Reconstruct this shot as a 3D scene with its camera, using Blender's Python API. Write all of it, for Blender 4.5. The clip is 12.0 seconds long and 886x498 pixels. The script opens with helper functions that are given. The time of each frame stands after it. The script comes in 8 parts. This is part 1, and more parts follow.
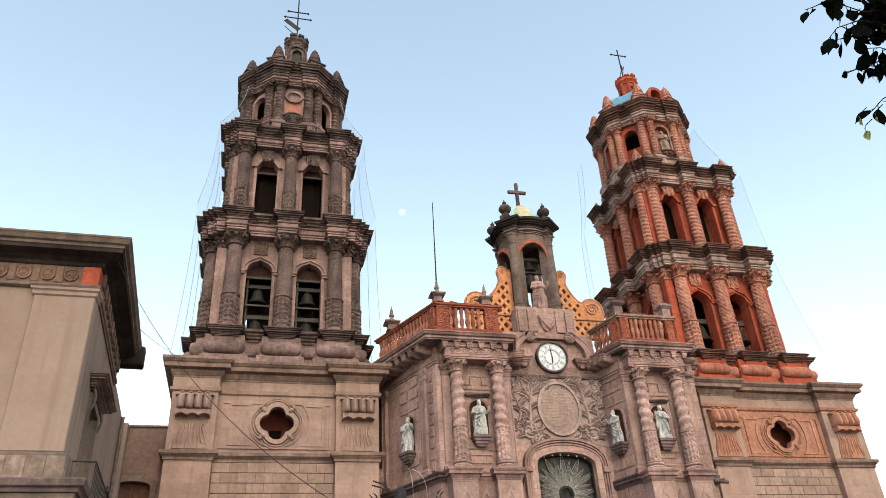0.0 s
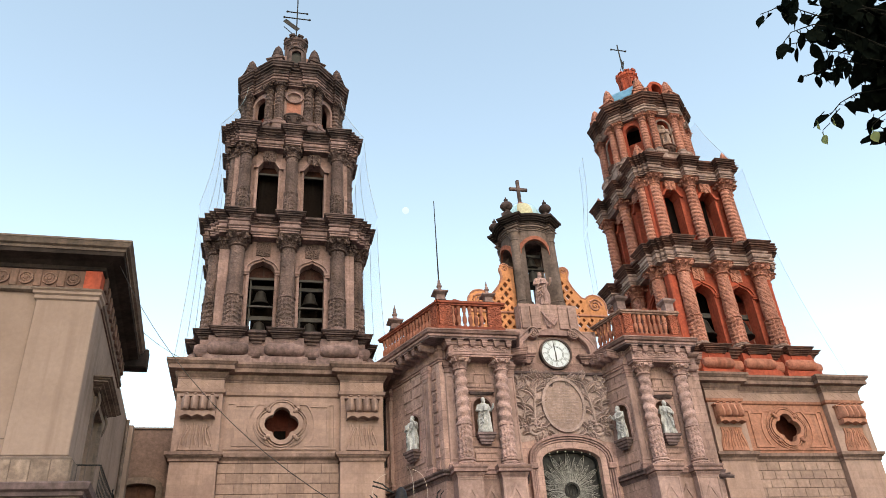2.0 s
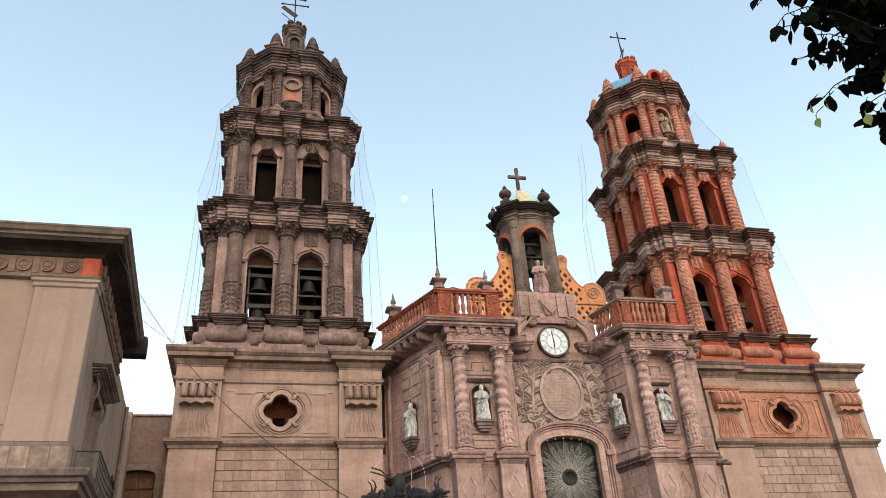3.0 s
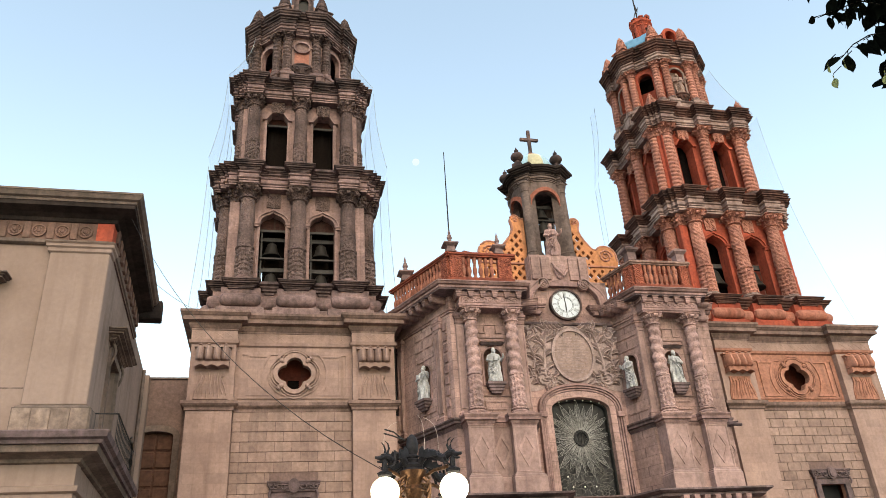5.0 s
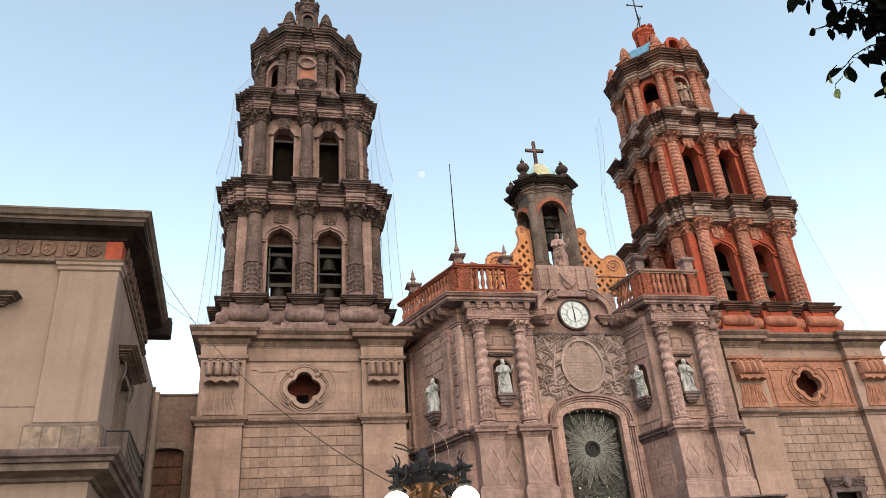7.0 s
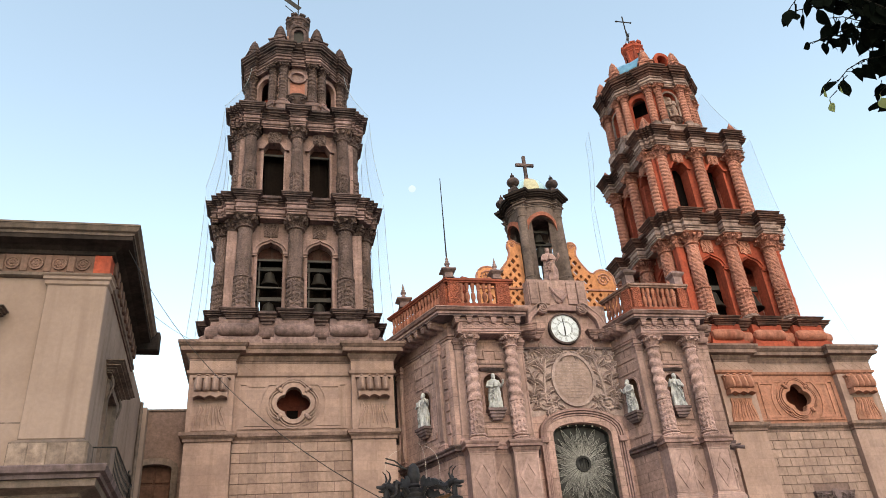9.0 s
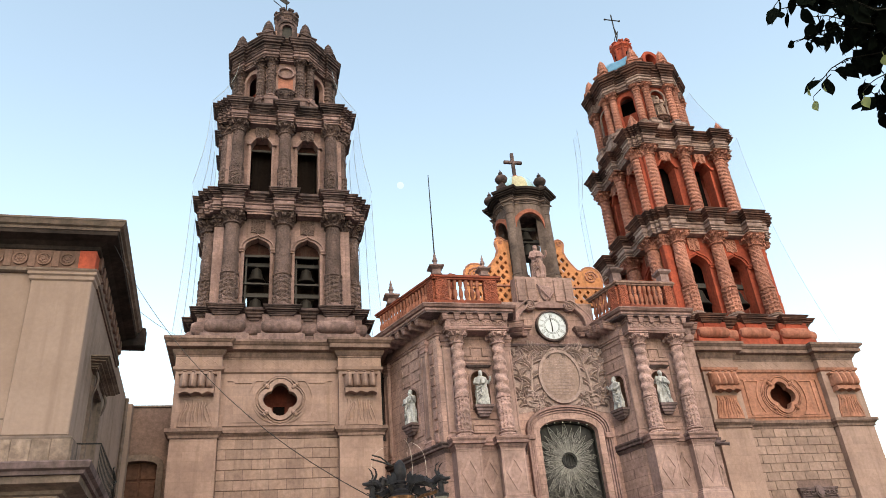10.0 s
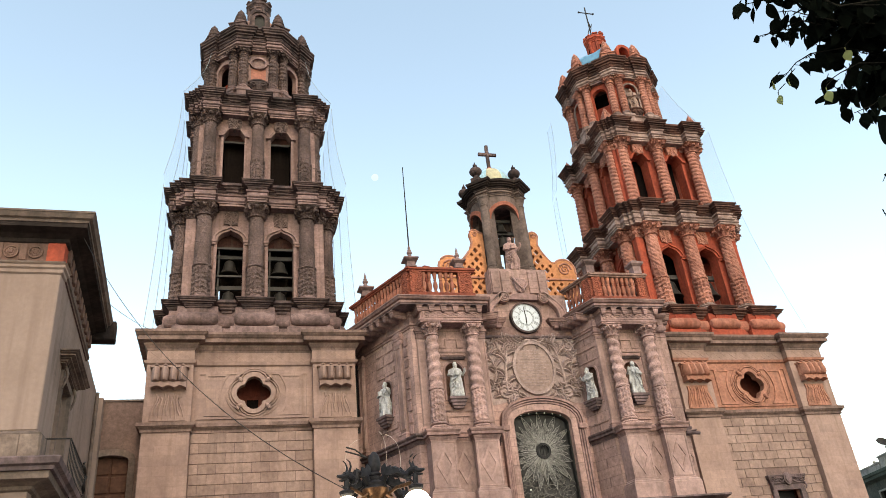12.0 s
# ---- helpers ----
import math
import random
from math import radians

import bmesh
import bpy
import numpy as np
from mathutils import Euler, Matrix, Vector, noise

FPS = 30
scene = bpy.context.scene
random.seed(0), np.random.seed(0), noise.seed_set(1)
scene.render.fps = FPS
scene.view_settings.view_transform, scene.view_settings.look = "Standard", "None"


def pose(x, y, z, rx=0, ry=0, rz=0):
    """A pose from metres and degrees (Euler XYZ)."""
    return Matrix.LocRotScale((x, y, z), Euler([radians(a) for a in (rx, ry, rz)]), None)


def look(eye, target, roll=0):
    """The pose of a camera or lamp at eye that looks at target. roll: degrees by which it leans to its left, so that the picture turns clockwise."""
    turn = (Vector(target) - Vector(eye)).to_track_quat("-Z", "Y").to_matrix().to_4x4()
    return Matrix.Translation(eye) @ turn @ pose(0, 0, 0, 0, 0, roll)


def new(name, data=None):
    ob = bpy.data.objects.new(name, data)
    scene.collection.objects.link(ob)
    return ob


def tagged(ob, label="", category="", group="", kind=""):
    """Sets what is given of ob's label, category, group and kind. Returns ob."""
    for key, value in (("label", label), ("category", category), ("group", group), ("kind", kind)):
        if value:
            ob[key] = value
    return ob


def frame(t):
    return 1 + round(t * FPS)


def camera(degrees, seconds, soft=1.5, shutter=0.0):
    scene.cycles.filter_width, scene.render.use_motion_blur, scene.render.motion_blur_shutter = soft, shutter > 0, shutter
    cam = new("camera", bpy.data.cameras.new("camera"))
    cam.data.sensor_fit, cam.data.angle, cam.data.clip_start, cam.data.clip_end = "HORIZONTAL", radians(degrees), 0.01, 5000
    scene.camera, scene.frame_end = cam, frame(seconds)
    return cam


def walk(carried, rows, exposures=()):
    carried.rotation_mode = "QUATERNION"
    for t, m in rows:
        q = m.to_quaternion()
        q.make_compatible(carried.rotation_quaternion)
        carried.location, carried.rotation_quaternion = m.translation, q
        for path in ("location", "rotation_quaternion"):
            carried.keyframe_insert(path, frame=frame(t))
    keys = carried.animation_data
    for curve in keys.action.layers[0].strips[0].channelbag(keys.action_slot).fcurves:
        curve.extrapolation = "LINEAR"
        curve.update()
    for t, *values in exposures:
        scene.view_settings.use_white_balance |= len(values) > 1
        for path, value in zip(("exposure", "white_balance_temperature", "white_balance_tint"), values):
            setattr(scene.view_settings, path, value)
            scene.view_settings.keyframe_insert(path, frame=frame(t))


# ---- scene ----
cam = camera(60.85, 12.0, soft=0.85)
PATH = [
    (0, (-14.103, -33.358, 1.600), (-11.813, -25.050, 6.674), -3.49),
    (0.5, (-14.099, -33.355, 1.595), (-11.861, -25.024, 6.653), -3.13),
    (1, (-14.068, -33.356, 1.613), (-11.839, -25.014, 6.657), -2.99),
    (1.5, (-14.012, -33.388, 1.632), (-11.746, -25.060, 6.683), -3.70),
    (2, (-14.000, -33.392, 1.624), (-11.761, -25.056, 6.673), -4.18),
    (2.5, (-13.986, -33.373, 1.626), (-11.737, -25.000, 6.609), -4.21),
    (3, (-13.988, -33.392, 1.610), (-11.725, -24.981, 6.522), -4.11),
    (5, (-13.978, -33.385, 1.621), (-11.843, -24.712, 6.118), -3.82),
    (5.5, (-13.977, -33.386, 1.624), (-11.848, -24.669, 6.037), -3.88),
    (6, (-13.982, -33.391, 1.619), (-11.877, -24.660, 6.017), -3.64),
    (6.5, (-13.984, -33.397, 1.621), (-11.881, -24.669, 6.025), -3.90),
    (7, (-13.982, -33.402, 1.622), (-11.948, -24.782, 6.265), -4.52),
    (9, (-13.993, -33.389, 1.625), (-11.837, -24.885, 6.425), -4.96),
    (9.5, (-13.999, -33.392, 1.623), (-11.789, -24.889, 6.399), -4.83),
    (10, (-13.981, -33.383, 1.628), (-11.670, -24.893, 6.378), -5.15),
    (10.5, (-13.977, -33.377, 1.627), (-11.569, -24.893, 6.340), -5.62),
    (11, (-13.975, -33.381, 1.626), (-11.498, -24.901, 6.312), -6.03),
    (11.5, (-13.977, -33.388, 1.624), (-11.407, -24.922, 6.286), -6.23),
    (12, (-13.975, -33.390, 1.623), (-11.335, -24.929, 6.253), -6.18),
]
walk(cam, [(t, look(eye, target, roll)) for t, eye, target, roll in PATH], exposures=[(0, 1.75, 9000, 3), (3.2, 1.75, 9000, 3), (5, 1.77, 9000, 3), (6, 1.69, 9000, 3), (7.2, 1.64, 9000, 3), (8.8, 1.73, 9000, 3), (12, 1.77, 9000, 3)])

# ---- sky, sun ----
SUN_ELEVATION, SUN_TURN = radians(42), radians(180)
world = bpy.data.worlds.new("evening_sky")
scene.world = world
world.use_nodes = True
wn = world.node_tree.nodes
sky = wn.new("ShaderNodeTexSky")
sky.sky_type = "NISHITA"
sky.sun_disc = False
sky.sun_elevation, sky.sun_rotation = SUN_ELEVATION, SUN_TURN
sky.air_density, sky.dust_density, sky.ozone_density = 1.0, 0.85, 0.0
world.node_tree.links.new(sky.outputs[0], wn["Background"].inputs[0])
wn["Background"].inputs[1].default_value = 0.153
sun_lamp = bpy.data.lights.new("sun", "SUN")
sun_lamp.energy, sun_lamp.angle, sun_lamp.color = 0.4, radians(45), (1.0, 0.87, 0.79)
sun = new("sun", sun_lamp)
toward = Vector((math.sin(SUN_TURN) * math.cos(SUN_ELEVATION), math.cos(SUN_TURN) * math.cos(SUN_ELEVATION), math.sin(SUN_ELEVATION)))
sun.matrix_world = look(toward * 100, (0, 0, 0))


# ---- materials ----
def node(tree, kind, **sets):
    n = tree.nodes.new(kind)
    for k, v in sets.items():
        if k in n.inputs:
            n.inputs[k].default_value = v
    return n


def ramp(tree, fac, stops):
    n = tree.nodes.new("ShaderNodeValToRGB")
    el = n.color_ramp.elements
    while len(el) < len(stops):
        el.new(0.5)
    for e, (p, c) in zip(el, stops):
        e.position, e.color = p, (*c, 1)
    tree.links.new(fac, n.inputs[0])
    return n.outputs[0]


def mix(tree, fac, a, b, kind="MIX"):
    n = tree.nodes.new("ShaderNodeMix")
    n.data_type, n.blend_type = "RGBA", kind
    for sock, v in ((n.inputs[0], fac), (n.inputs[6], a), (n.inputs[7], b)):
        if isinstance(v, (int, float)):
            sock.default_value = v
        elif isinstance(v, tuple):
            sock.default_value = (*v, 1)
        else:
            tree.links.new(v, sock)
    return n.outputs[2]


def surface(name, light, dark, grain=6.0, patch=0.7, rough=0.9, bump=0.25, streak=0.35, stain=(0.05, 0.045, 0.04),
            carve=0.0, carve_scale=6.0, vary=0.12, metal=0.0, soot=0.0, speckle=1.0, joints=0.0, gloss=0.12):
    """A weathered mineral surface: two colours in patches, fine grain, rain streaks, relief, a little change from piece to piece."""
    m = bpy.data.materials.new(name)
    m.use_nodes = True
    t = m.node_tree
    bsdf = t.nodes["Principled BSDF"]
    geo = t.nodes.new("ShaderNodeNewGeometry")
    pos = geo.outputs["Position"]
    big = node(t, "ShaderNodeTexNoise", Scale=patch, Detail=6.0, Roughness=0.62)
    t.links.new(pos, big.inputs["Vector"])
    fine = node(t, "ShaderNodeTexNoise", Scale=grain, Detail=8.0, Roughness=0.7)
    t.links.new(pos, fine.inputs["Vector"])
    base = ramp(t, big.outputs[0], [(0.34, dark), (0.62, light)])
    speck = ramp(t, fine.outputs[0], [(0.3, (1 - 0.38 * speckle,) * 3), (0.7, (1 + 0.2 * speckle,) * 3)])
    col = mix(t, 1.0, base, speck, "MULTIPLY")
    if joints:
        # fine ashlar joints, block by block
        along = t.nodes.new("ShaderNodeVectorMath")
        along.operation = "DOT_PRODUCT"
        along.inputs[1].default_value = (1.0, 0.55, 0.0)
        t.links.new(pos, along.inputs[0])
        up = t.nodes.new("ShaderNodeSeparateXYZ")
        t.links.new(pos, up.inputs[0])
        flat = t.nodes.new("ShaderNodeCombineXYZ")
        t.links.new(along.outputs["Value"], flat.inputs[0])
        t.links.new(up.outputs[2], flat.inputs[1])
        course = node(t, "ShaderNodeTexBrick", Scale=1.0)
        course.inputs["Color1"].default_value = (1.06, 1.05, 1.04, 1)
        course.inputs["Color2"].default_value = (0.9, 0.9, 0.91, 1)
        course.inputs["Mortar"].default_value = (1 - joints, 1 - joints, 1 - joints, 1)
        course.inputs["Mortar Size"].default_value = 0.009
        course.inputs["Brick Width"].default_value = 0.85
        course.inputs["Row Height"].default_value = 0.42
        t.links.new(flat.outputs[0], course.inputs["Vector"])
        col = mix(t, 1.0, col, course.outputs[0], "MULTIPLY")
    # rain streaks: noise drawn out along z
    squash = node(t, "ShaderNodeMapping")
    squash.inputs["Scale"].default_value = (2.2, 2.2, 0.16)
    t.links.new(pos, squash.inputs["Vector"])
    run = node(t, "ShaderNodeTexNoise", Scale=1.4, Detail=5.0, Roughness=0.6)
    t.links.new(squash.outputs[0], run.inputs["Vector"])
    where = ramp(t, run.outputs[0], [(0.5, (0, 0, 0)), (0.72, (streak, streak, streak))])
    col = mix(t, where, col, stain)
    if soot:
        # black crust and lichen in blotches
        spot = node(t, "ShaderNodeTexNoise", Scale=1.7, Detail=9.0, Roughness=0.75)
        t.links.new(pos, spot.inputs["Vector"])
        crust = ramp(t, spot.outputs[0], [(0.44, (0, 0, 0)), (0.66, (soot, soot, soot))])
        col = mix(t, crust, col, stain)
    if vary:
        info = t.nodes.new("ShaderNodeObjectInfo")
        tone = ramp(t, info.outputs["Random"], [(0.0, (1 - vary,) * 3), (1.0, (1 + vary,) * 3)])
        col = mix(t, 1.0, col, tone, "MULTIPLY")
    t.links.new(col, bsdf.inputs["Base Color"])
    bsdf.inputs["Roughness"].default_value = rough
    bsdf.inputs["Metallic"].default_value = metal
    bsdf.inputs["Specular IOR Level"].default_value = gloss
    b1 = node(t, "ShaderNodeBump", Strength=bump, Distance=0.03)
    t.links.new(fine.outputs[0], b1.inputs["Height"])
    last = b1
    if carve:
        warp = node(t, "ShaderNodeTexNoise", Scale=carve_scale * 0.5, Detail=2.0)
        t.links.new(pos, warp.inputs["Vector"])
        add = t.nodes.new("ShaderNodeVectorMath")
        add.operation = "MULTIPLY_ADD"
        add.inputs[1].default_value = (0.15, 0.15, 0.15)
        t.links.new(warp.outputs["Color"], add.inputs[0])
        t.links.new(pos, add.inputs[2])
        # curling chisel lines: the contours of a soft noise
        curl = node(t, "ShaderNodeTexNoise", Scale=carve_scale * 0.42, Detail=1.0, Roughness=0.4)
        t.links.new(add.outputs[0], curl.inputs["Vector"])
        many = t.nodes.new("ShaderNodeMath")
        many.operation = "MULTIPLY"
        many.inputs[1].default_value = 7.0
        t.links.new(curl.outputs[0], many.inputs[0])
        fold = t.nodes.new("ShaderNodeMath")
        fold.operation = "PINGPONG"
        fold.inputs[1].default_value = 0.5
        t.links.new(many.outputs[0], fold.inputs[0])
        b2 = node(t, "ShaderNodeBump", Strength=carve, Distance=0.12)
        t.links.new(fold.outputs[0], b2.inputs["Height"])
        t.links.new(b1.outputs[0], b2.inputs["Normal"])
        last = b2
    t.links.new(last.outputs[0], bsdf.inputs["Normal"])
    return m


def plain(name, colour, rough=0.5, metal=0.0, glow=0.0, grain=20.0, amount=0.15, tint=(1.0, 0.96, 0.88)):
    m = bpy.data.materials.new(name)
    m.use_nodes = True
    t = m.node_tree
    bsdf = t.nodes["Principled BSDF"]
    geo = t.nodes.new("ShaderNodeNewGeometry")
    n = node(t, "ShaderNodeTexNoise", Scale=grain, Detail=5.0)
    t.links.new(geo.outputs["Position"], n.inputs["Vector"])
    tone = ramp(t, n.outputs[0], [(0.3, (1 - amount,) * 3), (0.7, (1 + amount,) * 3)])
    t.links.new(mix(t, 1.0, colour, tone, "MULTIPLY"), bsdf.inputs["Base Color"])
    bsdf.inputs["Roughness"].default_value = rough
    bsdf.inputs["Metallic"].default_value = metal
    bsdf.inputs["Specular IOR Level"].default_value = 0.5 if rough < 0.5 else 0.12
    if glow:
        bsdf.inputs["Emission Color"].default_value = (*tint, 1)
        bsdf.inputs["Emission Strength"].default_value = glow
    return m


GREY = surface("aged_grey_stone", (0.260, 0.170, 0.168), (0.111, 0.073, 0.073), grain=6, patch=1.0, streak=0.5, soot=0.45, vary=0.12, stain=(0.038, 0.029, 0.027), bump=0.35)
GREY_WALL = surface("smooth_brownish_wall_stone", (0.302, 0.197, 0.189), (0.207, 0.133, 0.127), grain=7, streak=0.45, soot=0.22, vary=0.08, stain=(0.06, 0.045, 0.037), bump=0.15, joints=0.2)
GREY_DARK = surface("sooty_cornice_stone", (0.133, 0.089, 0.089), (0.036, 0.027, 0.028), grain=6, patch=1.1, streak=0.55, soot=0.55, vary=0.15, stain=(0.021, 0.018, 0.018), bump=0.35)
GREY_CARVED = surface("carved_grey_stone", (0.178, 0.120, 0.115), (0.085, 0.058, 0.056), grain=9, streak=0.4, carve=0.8, carve_scale=11, speckle=0.9, soot=0.4, stain=(0.032, 0.026, 0.024))
PINK = surface("pink_quarry_stone", (0.381, 0.246, 0.228), (0.243, 0.153, 0.141), patch=0.6, streak=0.4, vary=0.14, soot=0.24, joints=0.45)
PINK_BLOCK = surface("pink_ashlar_stone", (0.328, 0.216, 0.204), (0.215, 0.138, 0.130), patch=0.9, streak=0.3, vary=0.2, speckle=0.7, soot=0.2)
PINK_JOINT = surface("ashlar_joint_mortar", (0.165, 0.108, 0.100), (0.115, 0.075, 0.069), streak=0.2)
PINK_DARK = surface("weathered_and_shade_pink_stone", (0.176, 0.121, 0.128), (0.078, 0.057, 0.063), streak=0.6, soot=0.6, vary=0.12, stain=(0.03, 0.025, 0.022))
PINK_CARVED = surface("carved_pink_stone", (0.367, 0.232, 0.222), (0.217, 0.134, 0.128), carve=0.4, carve_scale=12, streak=0.35, soot=0.3)
ROSE = surface("carved_greyish_rose_stone", (0.441, 0.283, 0.270), (0.270, 0.170, 0.162), carve=0.4, carve_scale=12, streak=0.3, soot=0.3)
RED = surface("red_washed_stone", (0.378, 0.078, 0.049), (0.247, 0.050, 0.033), patch=0.8, streak=0.4, soot=0.22, stain=(0.095, 0.036, 0.03))
RED_CARVED = surface("red_washed_carved_stone", (0.450, 0.198, 0.155), (0.295, 0.118, 0.091), carve=0.55, carve_scale=10, streak=0.35, soot=0.3, stain=(0.075, 0.042, 0.036))
RED_PALE = surface("pale_entablature_stone", (0.350, 0.245, 0.227), (0.180, 0.115, 0.107), streak=0.5, soot=0.55, stain=(0.06, 0.042, 0.037))
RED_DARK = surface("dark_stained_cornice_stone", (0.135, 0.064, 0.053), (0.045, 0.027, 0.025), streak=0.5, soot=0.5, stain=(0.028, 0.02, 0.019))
ORANGE = surface("orange_plaster", (0.520, 0.225, 0.115), (0.410, 0.165, 0.080), patch=1.2, streak=0.35, soot=0.15)
SALMON = surface("salmon_red_wash", (0.270, 0.070, 0.046), (0.165, 0.045, 0.032), patch=1.0, streak=0.5, soot=0.45, stain=(0.055, 0.03, 0.026))
BALUSTER = surface("worn_salmon_wash", (0.330, 0.130, 0.092), (0.215, 0.072, 0.050), patch=2.0, streak=0.4, soot=0.3, vary=0.2, stain=(0.11, 0.055, 0.045))
CUSHION = surface("pale_salmon_wash", (0.400, 0.165, 0.123), (0.275, 0.095, 0.068), patch=1.0, streak=0.5, soot=0.3, stain=(0.09, 0.045, 0.036))
BEIGE = surface("beige_smooth_plaster", (0.237, 0.172, 0.153), (0.195, 0.138, 0.119), patch=0.35, grain=9, bump=0.05, streak=0.35, vary=0.0, speckle=0.25, stain=(0.12, 0.08, 0.062))
GABLE = surface("dark_brown_gable_stone", (0.165, 0.120, 0.110), (0.080, 0.058, 0.054), grain=7, streak=0.5, soot=0.4, vary=0.1, stain=(0.035, 0.028, 0.026), bump=0.3)
SAND = surface("warm_pinkish_wall_stone", (0.315, 0.214, 0.190), (0.228, 0.150, 0.133), patch=0.5, streak=0.35, vary=0.06, soot=0.12, stain=(0.1, 0.065, 0.05), joints=0.12, speckle=0.5)
SAND_WORN = surface("warm_worn_cornice_stone", (0.224, 0.146, 0.130), (0.116, 0.077, 0.069), streak=0.5, soot=0.4, vary=0.1, stain=(0.04, 0.03, 0.026))
BEIGE_DIRTY = surface("stained_beige_stone", (0.179, 0.131, 0.115), (0.097, 0.069, 0.062), patch=0.6, streak=0.55, soot=0.45)
EAVE = surface("near_black_eave_stone", (0.046, 0.034, 0.032), (0.022, 0.017, 0.017), streak=0.5, soot=0.5, stain=(0.014, 0.012, 0.011), gloss=0.05)
BROWNWALL = surface("brown_rough_wall", (0.175, 0.114, 0.100), (0.111, 0.073, 0.066), streak=0.4)
MARBLE = surface("white_marble", (0.47, 0.475, 0.50), (0.25, 0.25, 0.26), grain=9, patch=4, rough=0.5, streak=0.5, stain=(0.13, 0.125, 0.125), vary=0, soot=0.35)
PAVING = surface("plaza_paving", (0.255, 0.223, 0.204), (0.187, 0.163, 0.150), patch=0.25, streak=0.0, vary=0)
ROOFING = surface("flat_roof_lime", (0.252, 0.198, 0.162), (0.180, 0.138, 0.114), streak=0.1)
# near-black lining: the shade inside openings is put into its colour
SHADE = surface("painted_inner_shade", (0.012, 0.009, 0.008), (0.008, 0.006, 0.006), streak=0.2, gloss=0.0)
BRONZE = plain("dark_bell_bronze", (0.02, 0.018, 0.017), 0.55, 0.2)
IRON = plain("dark_iron", (0.022, 0.021, 0.022), 0.6, 0.1)
TIMBER = plain("grey_old_timber", (0.06, 0.056, 0.056), 0.85, 0, grain=8)
DOORWOOD = plain("reddish_brown_door_wood", (0.075, 0.036, 0.026), 0.7, 0, grain=6, amount=0.3)
DARKGLASS = plain("dark_window_glass", (0.010, 0.010, 0.011), 0.55)
WHITE = plain("white_clock_enamel", (0.45, 0.49, 0.55), 0.4, amount=0.05)
PINK_WORN = surface("worn_pink_cornice_stone", (0.355, 0.222, 0.214), (0.181, 0.111, 0.107), streak=0.45, soot=0.4, vary=0.1, stain=(0.05, 0.038, 0.033))
TAN = surface("greyish_tan_carved_stone", (0.376, 0.278, 0.270), (0.245, 0.178, 0.171), grain=10, streak=0.3, soot=0.22)
PINK_WARM = surface("orange_tinged_pink_stone", (0.377, 0.176, 0.132), (0.280, 0.124, 0.089), patch=0.6, streak=0.35, soot=0.15)
ROSEWASH = surface("rose_washed_plaster", (0.33, 0.140, 0.108), (0.25, 0.102, 0.08), streak=0.3)
DOMEPINK = surface("pale_pink_dome_plaster", (0.31, 0.185, 0.155), (0.22, 0.125, 0.105), patch=1.2, streak=0.4, soot=0.25)
BLACK = plain("black_paint", (0.02, 0.02, 0.02), 0.5)
SAND_BLOCK = surface("warm_ashlar_stone", (0.279, 0.189, 0.166), (0.210, 0.139, 0.122), patch=0.9, streak=0.3, vary=0.14, speckle=0.7, soot=0.1)


# ---- building helpers ----
WHERE = {}


def thing(name, label, category, base=(0, 0, 0), group="", kind=""):
    """An Empty at the base of a thing; its parts are given in world metres."""
    ob = new(name)
    ob.empty_display_size = 0.3
    ob.matrix_basis = Matrix.Translation(base)
    WHERE[ob] = Matrix.Translation(base)
    return tagged(ob, label, category, group, kind)


def to_mesh(name, bm, mat, smooth=False):
    if isinstance(bm, bpy.types.Mesh):
        return bm
    bmesh.ops.recalc_face_normals(bm, faces=bm.faces[:])
    me = bpy.data.meshes.new(name)
    bm.to_mesh(me)
    bm.free()
    me.materials.append(mat)
    if smooth:
        me.shade_smooth()
        me.set_sharp_from_angle(angle=radians(38))
    return me


def part(name, bm, mat, parent, label="", m=None, smooth=False):
    """One mesh object under a thing or a part, at the world pose m. bm: a bmesh or a mesh to be shared."""
    ob = new(name, to_mesh(name, bm, mat, smooth))
    m = m or Matrix()
    ob.parent = parent
    ob.matrix_parent_inverse = WHERE[parent].inverted()
    ob.matrix_basis = m
    WHERE[ob] = m.copy()
    if label:
        ob["label"] = label
    return ob


def solo(name, bm, mat, label, category, group="", kind="", m=None, smooth=False):
    ob = new(name, to_mesh(name, bm, mat, smooth))
    ob.matrix_basis = m or Matrix()
    WHERE[ob] = ob.matrix_basis.copy()
    return tagged(ob, label, category, group, kind)


def BM():
    return bmesh.new()


def box(bm, x0, x1, y0, y1, z0, z1, bevel=0.0, m=None):
    vs = [bm.verts.new((x, y, z)) for z in (z0, z1) for x, y in ((x0, y0), (x1, y0), (x1, y1), (x0, y1))]
    fs = [bm.faces.new([vs[i] for i in f]) for f in ((3, 2, 1, 0), (4, 5, 6, 7), (0, 1, 5, 4), (1, 2, 6, 5), (2, 3, 7, 6), (3, 0, 4, 7))]
    if bevel:
        es = list({e for f in fs for e in f.edges})
        out = bmesh.ops.bevel(bm, geom=es, offset=bevel, segments=1, affect="EDGES")
        vs = list({v for f in out["faces"] for v in f.verts} | {v for v in vs if v.is_valid})
    if m is not None:
        bmesh.ops.transform(bm, matrix=m, verts=vs)
    return bm


